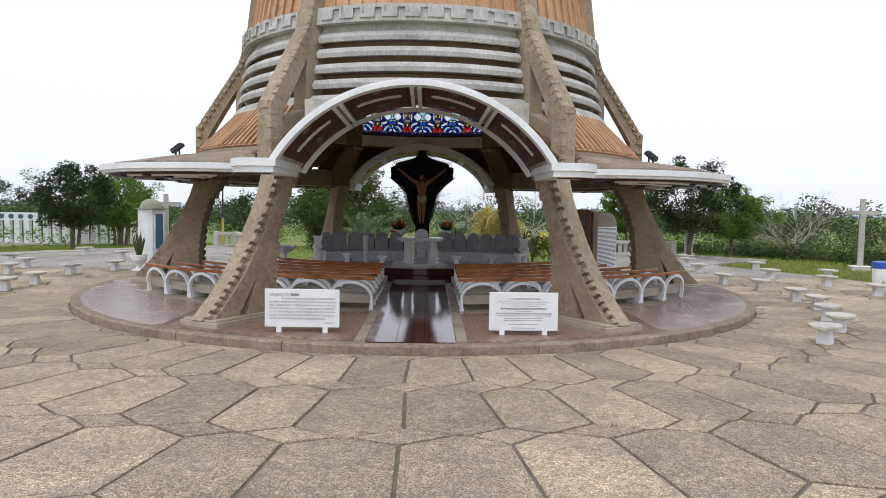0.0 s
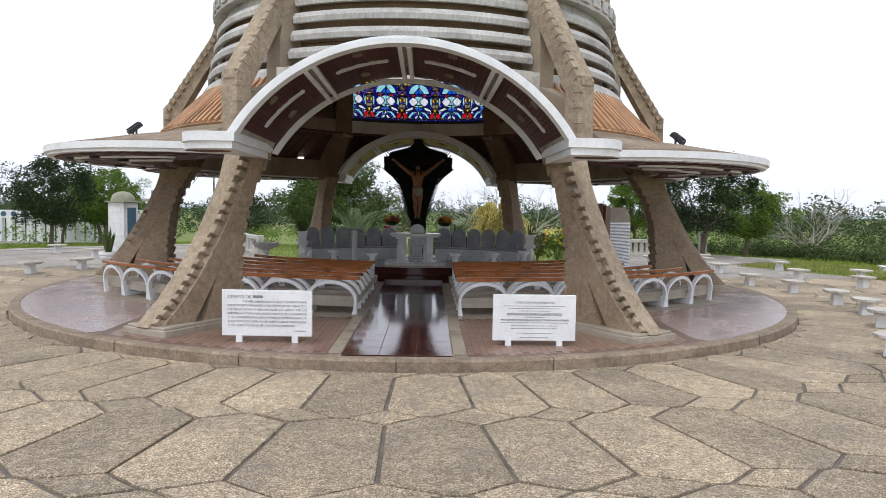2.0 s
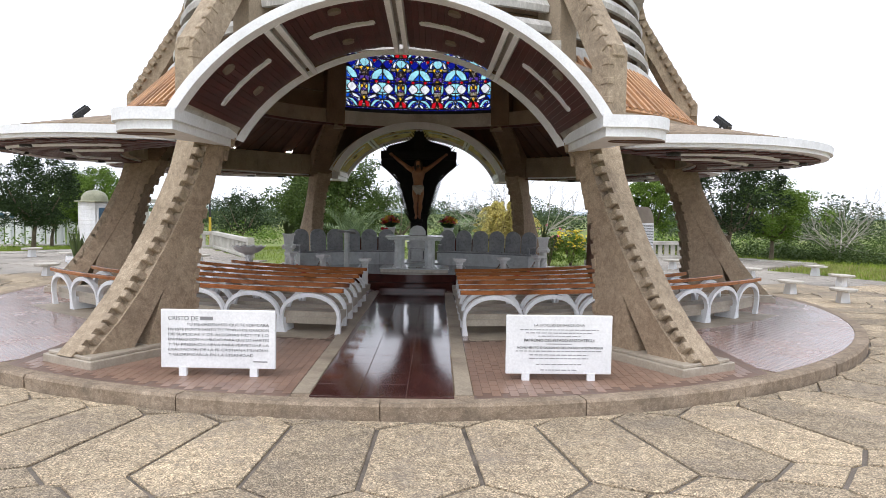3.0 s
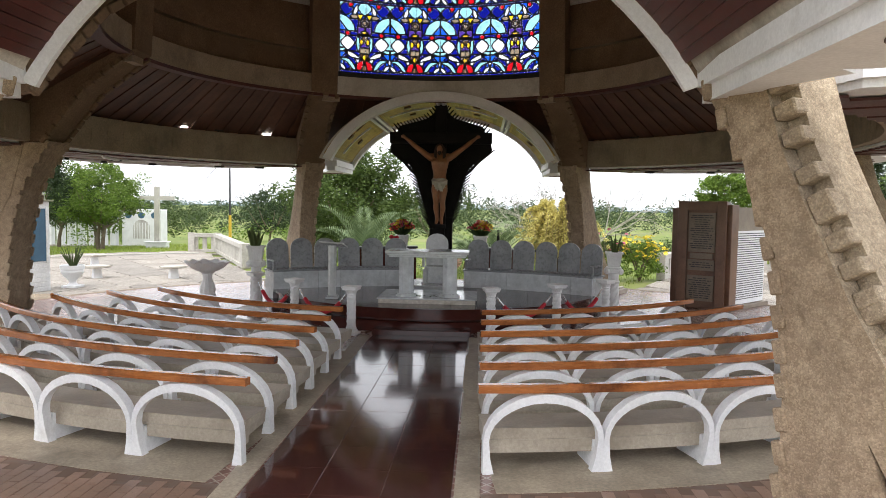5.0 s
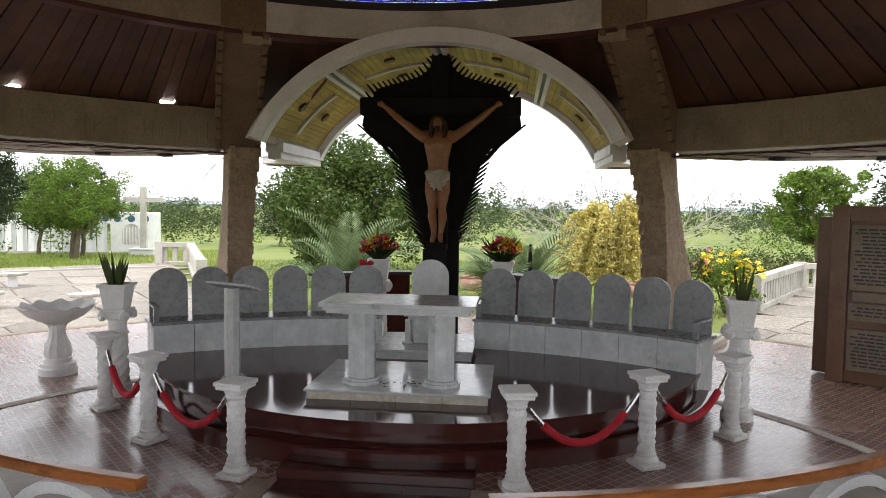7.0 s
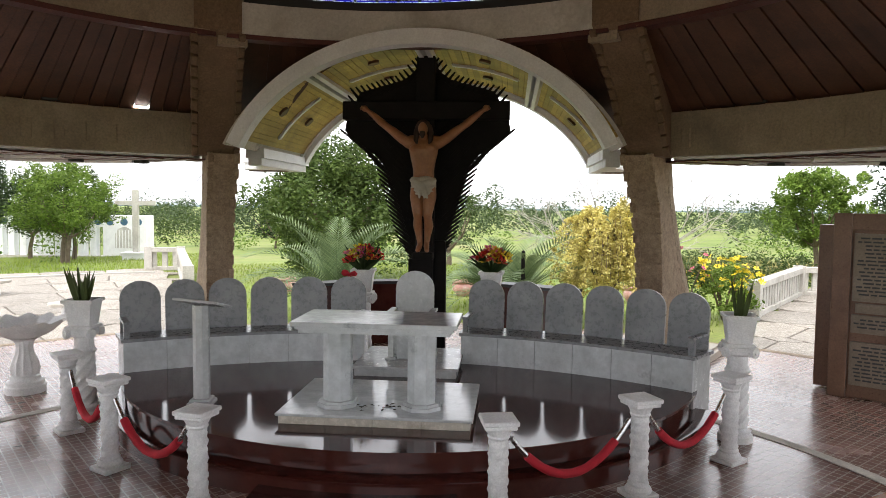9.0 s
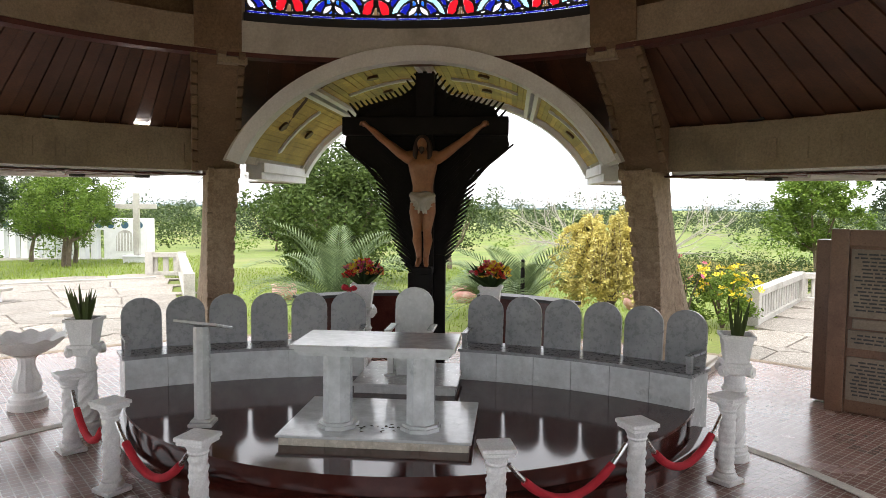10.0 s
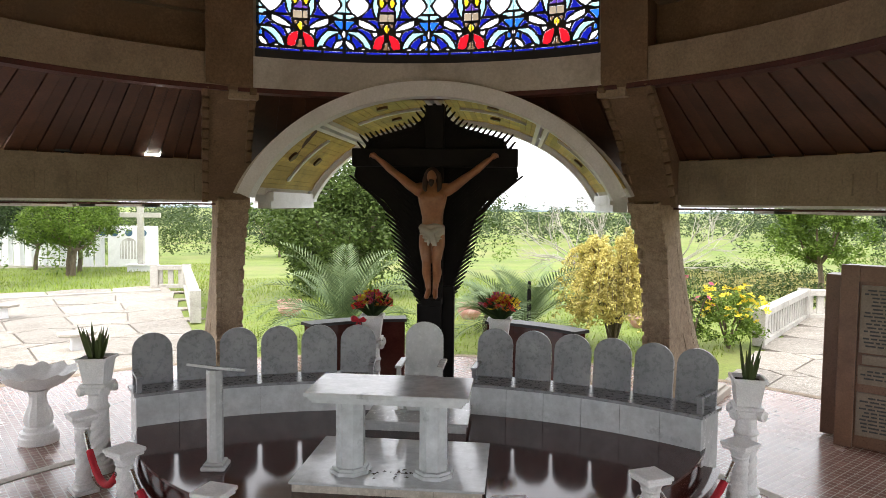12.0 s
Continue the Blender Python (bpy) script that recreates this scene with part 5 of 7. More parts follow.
for s in (-1, 1):
    blob(body, (s * 0.105, FY - 0.115, 3.70), 0.1, (1.1, 0.45, 0.75))
    blob(body, (s * 0.235, FY, 3.80), 0.1, (1.1, 0.95, 0.9))
    tube(body, [(s * 0.06, FY + 0.02, 3.86), (s * 0.2, FY + 0.02, 3.85), (s * 0.3, FY + 0.02, 3.83)], [0.07, 0.085, 0.08], 10)
    tube(body, [(s * 0.24, FY, 3.80), (s * 0.37, FY + 0.01, 3.88), (s * 0.52, FY + 0.04, 4.0), (s * 0.62, FY + 0.06, 4.07), (s * 0.72, FY + 0.08, 4.15), (s * 0.86, FY + 0.1, 4.27), (s * 0.96, FY + 0.11, 4.345)],
         [0.09, 0.084, 0.072, 0.062, 0.064, 0.05, 0.036], 12)
    blob(body, (s * 1.0, FY + 0.1, 4.375), 0.055, (1.0, 0.7, 1.0))
    for f in range(3):
        tube(body, [(s * 1.0, FY + 0.09, 4.385), (s * (1.045 + 0.012 * f), FY + 0.05, 4.41 - 0.025 * f), (s * (1.03 + 0.01 * f), FY + 0.03, 4.375 - 0.02 * f)], [0.02, 0.017, 0.013], 6)
    tube(body, [(s * 0.095, FY, 3.08), (s * 0.11, FY - 0.035, 2.92), (s * 0.095, FY - 0.075, 2.76), (s * 0.082, FY - 0.085, 2.66), (s * 0.082, FY - 0.05, 2.58), (s * 0.09, FY + 0.0, 2.46), (s * 0.07, FY + 0.03, 2.3), (s * 0.055, FY + 0.02, 2.17)],
         [0.115, 0.11, 0.09, 0.08, 0.07, 0.08, 0.058, 0.046], 12)
    blob(body, (s * 0.082, FY - 0.115, 2.665), 0.06, (0.95, 0.6, 1.0))
    tube(body, [(s * 0.055, FY + 0.03, 2.16), (s * 0.06, FY - 0.03, 2.11), (s * 0.075, FY - 0.1, 2.06), (s * 0.085, FY - 0.13, 2.045)], [0.047, 0.048, 0.042, 0.028], 10)
tube(body, [(0, FY, 3.8), (0.0, FY - 0.03, 3.92), (-0.005, FY - 0.06, 3.98)], [0.075, 0.065, 0.06], 10)
blob(body, (-0.005, FY - 0.08, 4.03), 0.1, (0.82, 0.98, 1.18))
blob(body, (-0.005, FY - 0.165, 4.015), 0.022, (0.8, 1.2, 1.5))
skin = fused(body, 0.014)
hair = bmesh.new()
blob(hair, (-0.005, FY - 0.035, 4.075), 0.115, (0.98, 0.98, 0.95))
for s in (-1, 1):
    tube(hair, [(s * 0.085, FY - 0.04, 4.08), (s * 0.115, FY - 0.05, 3.96), (s * 0.12, FY - 0.09, 3.84), (s * 0.09, FY - 0.12, 3.76)], [0.05, 0.052, 0.042, 0.012], 8)
tube(hair, [(-0.005, FY - 0.15, 3.975), (-0.005, FY - 0.165, 3.92), (-0.005, FY - 0.15, 3.86)], [0.05, 0.05, 0.015], 8)
hair = fused(hair, 0.014)
cloth = bmesh.new()
for k, z in enumerate((2.98, 3.03, 3.08, 3.13, 3.18, 3.22)):
    q = bmesh.ops.create_icosphere(cloth, subdivisions=3, radius=1.0)
    for v in q["verts"]:
        a = math.atan2(v.co.y, v.co.x)
        f = 1 + 0.035 * math.sin(9 * a + k) + 0.02 * math.sin(17 * a)
        v.co = Vector((v.co.x * 0.213 * f, FY + v.co.y * 0.175 * f, z + v.co.z * 0.05 + 0.012 * math.sin(3 * a + k)))
tube(cloth, [(-0.2, FY - 0.05, 3.2), (-0.1, FY - 0.17, 3.17), (0.0, FY - 0.185, 3.12), (0.1, FY - 0.17, 3.17), (0.2, FY - 0.05, 3.2)], [0.035, 0.04, 0.045, 0.04, 0.035], 8)
blob(cloth, (0.0, FY - 0.195, 3.1), 0.06, (1.1, 0.7, 0.9))
for x in (-0.03, 0.025, 0.06):
    tube(cloth, [(x * 0.4, FY - 0.19, 3.1), (x, FY - 0.2, 3.0), (x * 1.5, FY - 0.185, 2.9)], [0.03, 0.034, 0.016], 8)
cloth = fused(cloth, 0.013)
bm = bmesh.new()
for n_, me in enumerate((skin, hair, cloth)):
    before = len(bm.faces)
    bm.from_mesh(me)
    bm.faces.ensure_lookup_table()
    for f in bm.faces[before:]:
        f.material_index = n_
    bpy.data.meshes.remove(me)
single("crucifix_statue", bm, [M_SKIN, M_HAIR, M_CLOTH], "painted life-size figure with outstretched arms on a black cross", "statue", smooth=True, m=pose(0, CYY, 0))
bm = bmesh.new()
box(bm, -0.17, 0.17, -0.38, -0.1, 1.9, 2.02, pose(0, CYY, 0), 0.015)
single("foot_block", bm, M_BLACKWOOD, "small dark wooden foot rest on the cross", "foot rest")

# ---- stained glass ----
GLZ, GLP, GLR, GLK = 5.84, 1.21, 5.22, 1.065  # sill height, pattern width, radius, scale of the pattern


def glass_piece(u, v):
    """Which pane of the pattern holds the point: u across one motif (-0.5..0.5 of its width), v metres up."""
    x = u * GLP
    ax = abs(x)
    sg = 0 if x < 0 else 1
    ex = GLP / 2 - ax  # distance from the totem's axis at the motif's edge
    top = 100 * (v >= 1.62)
    w = v if v < 1.62 else v - 1.62

    def circ(px, cx, cy, r, k=1.0):
        return (px - cx) ** 2 + ((w - cy) * k) ** 2 < r * r

    def dia(px, cx, cy, a, b, e=1.0):
        return (abs(px - cx) / a) ** e + (abs(w - cy) / b) ** e < 1

    def leaf(px, a, b, wd):
        dx, dz = b[0] - a[0], b[1] - a[1]
        L2 = dx * dx + dz * dz
        t = ((px - a[0]) * dx + (w - a[1]) * dz) / L2
        if not 0 < t < 1:
            return False
        off = ((px - a[0]) * dz - (w - a[1]) * dx) / math.sqrt(L2)
        return abs(off) < wd * 4 * t * (1 - t)

    def out(colour, side, n):
        return (colour, side, n + top)
    if w < 0.05:
        return out("deep", int((u + 0.5) * 4), 0)
    # totem down the motif's edges
    if leaf(ex, (0.2, 0.06), (0.02, 0.3), 0.075) or circ(ex, 0.12, 0.13, 0.075):
        return out("red", sg, 1)
    if dia(ex, 0, 0.36, 0.062, 0.095):
        return out("yellow", 0, 2)
    if dia(ex, 0.075, 0.72, 0.05, 0.075, 1.6):
        return out("yellow", sg, 3)
    if dia(ex, 0, 0.94, 0.095, 0.04, 1.2):
        return out("yellow", 0, 4)
    if circ(ex, 0, 1.16, 0.055):
        return out("tan", 0, 5)
    if circ(ex, 0, 1.16, 0.1):
        return out("brown", 0, 6)
    if 1.22 < w < 1.36 and ex > 0.035 and abs(ex - 0.11) < (w - 1.2) * 0.55 and ex < 0.2:
        return out("yellow", sg, 7)
    if ex < 0.09 - 0.03 * math.sin(w * 9) and 0.05 < w < 0.86:
        k = int((w - 0.05) / 0.135)
        return out(("brown", "violet", "brown", "tan", "violet", "brown")[k % 6], 0, 8 + k)
    if ex < 0.17 and 0.9 < w < 1.08:
        return out("violet", sg, 15)
    if ex < 0.15 and 1.08 <= w < 1.24:
        return out("violet" if ex > 0.1 else "brown", sg, 16)
    if leaf(ex, (0.12, 1.3), (0.36, 1.3), 0.055):
        return out("tan", sg, 17)
    if dia(ex, 0, 1.5, 0.17, 0.17, 1.3) and w > 1.33:
        return out("cyan", 0, 18)
    # fan at the foot
    if dia(x, 0, 0.27, 0.04, 0.1):
        return out("white", 0, 30)
    if leaf(ax, (0.0, 0.2), (0.16, 0.05), 0.045):
        return out("white", sg, 31)
    if leaf(ax, (0.18, 0.06), (0.36, 0.07), 0.03):
        return out("white", sg, 32)
    r0 = math.hypot(x, w + 0.02)
    if 0.31 < r0 < 0.405 and w < 0.33:
        return out("cyan", sg, 33)
    if r0 <= 0.31:
        return out("deep" if ax > 0.1 else "blue", sg, 34)
    if 0.32 < w < 0.47 and ax < (w - 0.26) * 0.85:
        return out("blue", sg, 35)
    if leaf(ax, (0.1, 0.5), (0.5, 0.33), 0.055):
        return out("white" if ax > 0.2 else "cyan", sg, 36)
    if leaf(ax, (0.13, 0.34), (0.42, 0.2), 0.1):
        return out("deep", sg, 37)
    if leaf(ax, (0.42, 0.42), (0.46, 0.06), 0.055):
        return out("white", sg, 38)
    if dia(ax, 0.2, 0.68, 0.165, 0.165, 1.35):
        return out("white", sg, 39)
    if circ(x, 0, 0.62, 0.27) and w > 0.56 and ax < 0.24:
        return out("cyan", 0, 40)
    if ax < 0.2 and 0.47 <= w < 0.6:
        return out("cyan", sg, 41)
    if leaf(ax, (0.44, 0.86), (0.47, 0.47), 0.055):
        return out("cyan", sg, 42)
    if circ(ax, 0.2, 0.9, 0.062):
        return out("red", sg, 43)
    if w < 0.86:
        return out("deep", sg, 44 + (w > 0.5))
    if w < 0.96:
        return out("deep", sg if ax > 0.2 else 2, 46)
    # wings
    if circ(x, 0, 0.95, 0.375):
        if ax < (1.19 - w) * 0.85:
            return out("blue", sg, 50)
        return out("cyan", sg, 51)
    if leaf(ax, (0.33, 1.28), (0.44, 1.58), 0.05):
        return out("white", sg, 52)
    if w < 1.25:
        return out("deep", sg, 53)
    if w < 1.42 and ax < (1.42 - w) * 0.7:
        return out("violet", sg, 54)
    if circ(ax, 0.27, 1.57, 0.06):
        return out("red", sg, 55)
    if dia(ax, 0.17, 1.47, 0.16, 0.15, 1.4):
        return out("deep", sg, 56)
    if w > 1.46 and ax < (w - 1.44) * 0.8:
        return out("cyan", 0, 57)
    return out("blue", sg, 58)


window = thing("window_1", "curved stained glass window in blue, white, red and yellow with dark leading", "window", kind="structure")
STEP = 0.0133
HALF, TALL = 28.3, 2.25
cols = int(2 * radians(HALF) * GLR / STEP)
rows_ = int(TALL / STEP)
cell = {}
lab = [[None] * rows_ for _ in range(cols)]
for i in range(cols):
    arc_x = (i + 0.5) * STEP - radians(HALF) * GLR
    q = arc_x / GLP / GLK + 1000
    n_ = math.floor(q + 0.5)
    u = q - n_
    for j in range(rows_):
        c, sgn, idx = glass_piece(u, (j + 0.5) * STEP / GLK)
        key = n_
        if 0 < idx % 100 < 29:
            key = math.floor(q)  # totem pieces belong to the motif's edge
        lab[i][j] = (c, key, sgn, idx)
for i in range(cols):
    for j in range(rows_):
        a = lab[i][j]
        lead = any(lab[max(0, min(i + d, cols - 1))][max(0, min(j + e, rows_ - 1))] != a for d, e in ((1, 0), (0, 1), (1, 1), (2, 0), (0, 2), (-1, 0), (0, -1))) or (i % (cols // 8) == 0)
        cell.setdefault(("lead",) if lead else a, []).append((i, j))


def glass_mesh(name, cells, mat, r, depth=0.0):
    vid, vs, fs = {}, [], []

    def vert(i, j):
        if (i, j) not in vid:
            vid[(i, j)] = len(vs)
            p = polar(r, 180 + math.degrees((i * STEP) / GLR) - HALF, GLZ + j * STEP)
            vs.append(tuple(p))
        return vid[(i, j)]
    for i, j in cells:
        fs.append((vert(i, j), vert(i + 1, j), vert(i + 1, j + 1), vert(i, j + 1)))
    me = bpy.data.meshes.new(name)
    me.from_pydata(vs, [], fs)
    me.materials.append(mat)
    return me


bm = bmesh.new()
sector(bm, [(GLR + 0.05, 5.722), (GLR + 0.13, 5.722), (GLR + 0.13, GLZ + 0.012), (GLR + 0.05, GLZ + 0.012)], 180 - HALF, 180 + HALF, 20)
part("window_sill", bm, M_BLACK, window, "dark metal sill bar")
for key, cells in cell.items():
    if key[0] == "lead":
        piece("leading", glass_mesh("leading", cells, M_BLACK, GLR - 0.004), window)
    else:
        piece("pane", glass_mesh("pane", cells, GLASS[key[0]], GLR), window)

# ---- brown stele beside the pews ----
stele = thing("memorial_stele", "tall brown marble memorial with engraved grey and white plaques", "memorial", "", pose(7.25, 5.35, 0.002))


def face_frame(ax, ay, bx, by):
    """A frame on the vertical face from a to b: x along it, y out of the back, z up; and its length."""
    d = Vector((bx - ax, by - ay, 0))
    return Matrix.Translation((ax, ay, 0)) @ pose(0, 0, 0, 0, 0, math.degrees(math.atan2(d.y, d.x))), d.length


FA, FB, FC = (-1.0, 0.15), (-0.04, -0.51), (1.5, 0.95)
m1, L1 = face_frame(*FA, *FB)
bm = bmesh.new()
box(bm, 0.0, L1, 0.05, 0.42, 0, 2.73, m1, 0.01)
part("front_slab", bm, M_BROWNSTONE, stele)
for x0, x1 in ((-0.02, 0.22), (L1 - 0.22, L1 + 0.02)):
    bm = bmesh.new()
    box(bm, x0, x1, -0.03, 0.06, 0, 2.745, m1, 0.008)
    part("border", bm, M_BROWNSTONE, stele)
bm = bmesh.new()
box(bm, 0.22, L1 - 0.22, -0.02, 0.06, 2.5, 2.74, m1, 0.008)
part("border", bm, M_BROWNSTONE, stele)
bm = bmesh.new()
box(bm, -0.28, 0.02, 0.3, 0.72, 0.05, 2.56, m1, 0.01)
part("side_slab", bm, M_BROWNSTONE, stele)
rnd = random.Random(5)
for z0, z1, x0, x1 in ((1.45, 2.45, 0.25, L1 - 0.25), (0.98, 1.25, 0.25, L1 - 0.25), (0.2, 0.85, 0.25, L1 - 0.25), (1.28, 1.42, 0.3, L1 - 0.3)):
    bm = bmesh.new()
    box(bm, x0, x1, 0.0, 0.05, z0, z1, m1, 0.004)
    pq = part("plaque", bm, M_PLAQUE, stele, "engraved grey stone plaque")
    z = z1 - 0.07
    while z > z0 + 0.05 and z1 - z0 > 0.2:
        w = rnd.uniform(0.3, 0.5) * (x1 - x0) * 0.88
        xm = (x0 + x1) / 2
        bm = bmesh.new()
        u = xm - w
        while u < xm + w:
            e = min(u + rnd.uniform(0.05, 0.14), xm + w)
            box(bm, u, e, -0.003, 0.002, z - 0.012, z + 0.012, m1)
            u = e + 0.022
        o = part("engraved_line", bm, M_INK, pq, "dark engraved line")
        z -= 0.055
m2, L2 = face_frame(0.08, -0.46, *FC)
bm = bmesh.new()
pts = [(0, 0), (L2, 0), (L2, 2.0)] + [(L2 - 0.62 + 0.62 * math.cos(t), 2.0 + 0.6 * math.sin(t)) for t in [math.pi / 2 * i / 8 for i in range(1, 9)]] + [(0, 2.6)]
fin(bm, pts, 0.0, 0.4, m2)
part("wing_slab", bm, M_PLAQUE, stele, "pale stone wing with a rounded shoulder")
bm = bmesh.new()
box(bm, -0.06, 0.3, -0.08, 0.5, 0, 2.66, m2, 0.01)
part("side_slab", bm, M_BROWNSTONE, stele)
bm = bmesh.new()
box(bm, 0.28, L2 - 0.04, -0.03, 0.0, 0.12, 2.0, m2, 0.004)
pq = part("plaque", bm, M_WHITE, stele, "white engraved plaque")
for k in range(30):
    z = 1.93 - k * 0.058
    bm = bmesh.new()
    u = 0.33
    while u < L2 - 0.1:
        e = min(u + rnd.uniform(0.05, 0.16), L2 - 0.08)
        box(bm, u, e, -0.034, -0.028, z - 0.012, z + 0.012, m2)
        u = e + 0.025
    part("engraved_line", bm, M_INK, pq, "dark engraved line")
bm = bmesh.new()
box(bm, 0.0, L2 + 0.1, -0.12, 0.45, 0.0, 0.1, m2, 0.01)
part("plinth", bm, M_PLAQUE, stele)


# ---- lettered boards at the entrance ----
M_INK2 = plain("dark_painted_lettering", (0.05, 0.05, 0.055), 0.7)
M_INK3 = plain("worn_grey_lettering", (0.24, 0.24, 0.245), 0.7)


def text_mesh(body, size, material, width=None, thin=0.016):
    cu = bpy.data.curves.new("lettering", "FONT")
    cu.body, cu.size, cu.extrude, cu.offset = body, size, 0.002, -size * thin
    ob = bpy.data.objects.new("lettering", cu)
    scene.collection.objects.link(ob)
    me = bpy.data.meshes.new_from_object(ob.evaluated_get(bpy.context.evaluated_depsgraph_get()))
    bpy.data.objects.remove(ob)
    xs = [v.co.x for v in me.vertices]
    if width and xs:
        k = width / (max(xs) - min(xs))
        for v in me.vertices:
            v.co.x = (v.co.x - min(xs)) * k
    me.materials.clear()
    me.materials.append(material)
    return me


def board(name, x0, x1, y, z0, z1, yaw, label):
    w = x1 - x0
    b = thing(name, label, "sign", "lettered boards at the entrance", pose((x0 + x1) / 2, y, 0.002, 0, 0, yaw))
    bm = bmesh.new()
    box(bm, -w / 2, w / 2, -0.03, 0.03, z0, z1, bev=0.008)
    part("panel", bm, M_WHITE, b, "white painted panel")
    for s in (-1, 1):
        bm = bmesh.new()
        box(bm, s * w * 0.31 - 0.055, s * w * 0.31 + 0.055, -0.035, 0.04, 0, z0 + 0.02, bev=0.006)
        part("foot", bm, M_WHITE, b)
    return b, w


def line(b, body, x, z, size, width, thin=0.016):
    o = piece("lettering", text_mesh(body, size, M_INK2, width, thin), b, pose(x, -0.034, z, 90, 0, 0))
    return o


def bar(b, x0, x1, z0, z1):
    bm = bmesh.new()
    box(bm, x0, x1, -0.034, -0.029, z0, z1)
    part("lettering", bm, M_INK3, b)


b1, w1 = board("lettered_board", -3.2, -1.58, -9.65, 0.12, 0.95, -1.0, "white lettered board with dark Spanish text on two feet")
line(b1, "CRISTO DE", -0.70, 0.80, 0.085, 0.42)
bar(b1, -0.25, -0.07, 0.805, 0.855)
TEXT = ("TU ME ORDENASTE QUE TE EDIFICARA", "EN ESTE MONTE SANTO TU TEMPLO DE ORACION", "DE SUPLICAS Y DE ALEGRIAS HOY TE LO", "ENTREGO CON HUMILDAD PARA QUE LO HABITES",
        "Y TU PRESENCIA SIRVA PARA PERPETUAR LA", "EXALTACION DE LA FE CRISTIANA MUNDIAL", "Y GLORIFICARLA EN LA ETERNIDAD")
for k, t in enumerate(TEXT):
    ind = 0.26 if k == 0 else 0.0
    line(b1, t, -0.70 + ind, 0.725 - 0.072 * k, 0.055, 1.42 - ind if k < 6 else 1.2)
bar(b1, 0.5, 0.7, 0.215, 0.23)
b2, w2 = board("lettered_board", 1.68, 3.19, -9.65, 0.1, 0.94, 1.2, "white lettered board with dark engraved text on two feet")
line(b2, "LA DIOCESIS DE BARCELONA", -0.36, 0.785, 0.05, 0.72)
bar_lines = [(0.735, 0.56), (0.69, 0.48), (0.645, 0.3)]
for z, hw_ in bar_lines:
    u = -hw_
    while u < hw_:
        e = min(u + rnd.uniform(0.025, 0.075), hw_)
        bar(b2, u, e, z - 0.0055, z + 0.0055)
        u = e + 0.018
line(b2, "PATRONO DEL ESTADO ANZOATEGUI", -0.5, 0.565, 0.06, 1.0, 0.0)
bar(b2, -0.18, 0.18, 0.527, 0.538)
line(b2, "MONUMENTO DIOCESANO DEL ESTADO ANZOATEGUI", -0.6, 0.465, 0.045, 1.22, 0.004)
for z, hw_ in ((0.43, 0.62), (0.375, 0.42), (0.325, 0.42), (0.24, 0.32), (0.16, 0.26)):
    u = -hw_
    while u < hw_:
        e = min(u + rnd.uniform(0.025, 0.08), hw_)
        bar(b2, u, e, z - 0.006, z + 0.006)
        u = e + 0.018

# ---- lamps on the edge beam ----
M_LED = bpy.data.materials.new("lit_lamp_glass")
M_LED.use_nodes = True
M_LED.node_tree.nodes["Principled BSDF"].inputs["Emission Color"].default_value = (0.95, 0.98, 1, 1)
M_LED.node_tree.nodes["Principled BSDF"].inputs["Emission Strength"].default_value = 45.0


def beam_lamp(x, y, lit):
    a = math.degrees(math.atan2(x, -y))
    f = thing("beam_floodlight", "small lit white floodlight on the edge beam" if lit else "small dark floodlight on the edge beam", "floodlight", "floodlights on the edge beam", radial(a, math.hypot(x, y), 4.3))
    bm = bmesh.new()
    box(bm, -0.02, 0.14, -0.02, 0.02, 0.0, 0.12)
    part("bracket", bm, M_BLACK, f)
    bm = bmesh.new()
    box(bm, -0.05, 0.05, -0.13, 0.13, -0.1, 0.1, pose(-0.05, 0, 0.13, 0, -12, 0), 0.01)
    part("lamp_housing", bm, M_WHITE if lit else M_BLACK, f)
    if lit:
        bm = bmesh.new()
        box(bm, -0.062, -0.052, -0.11, 0.11, -0.085, 0.085, pose(-0.05, 0, 0.13, 0, -12, 0))
        part("lamp_glass", bm, M_LED, f, "lit lamp glass")


beam_lamp(-6.2, 3.9, True)
beam_lamp(-4.68, 5.65, True)
beam_lamp(-5.6, 4.7, False)
beam_lamp(6.25, 3.8, False)
beam_lamp(5.03, 5.3, False)


# ---- stools on the plaza ----
def make_stool():
    s = thing("stone_stool", "white concrete stool with flat octagonal top on the paving", "stool", "stools round the plaza")
    bm = bmesh.new()
    q = [(0.145, 0.0), (0.11, 0.36)]
    rings = [[bm.verts.new((r * sx, r * sy, z)) for sx, sy in ((-1, -1), (1, -1), (1, 1), (-1, 1))] for r, z in q]
    for i in range(4):
        bm.faces.new((rings[0][i], rings[0][(i + 1) % 4], rings[1][(i + 1) % 4], rings[1][i]))
    bm.faces.new(rings[0][::-1])
    bm.faces.new(rings[1])
    part("pedestal", bm, M_WHITE, s)
    bm = bmesh.new()
    o = [(0.48 * math.cos(t), 0.36 * math.sin(t)) for t in [math.pi / 8 + math.pi / 4 * i for i in range(8)]]
    prism(bm, o, 0.385, 0.44)
    prism(bm, [(x * 0.93, y * 0.93) for x, y in o], 0.36, 0.387)
    part("seat", bm, M_CONC, s, "pale concrete seat")
    return s


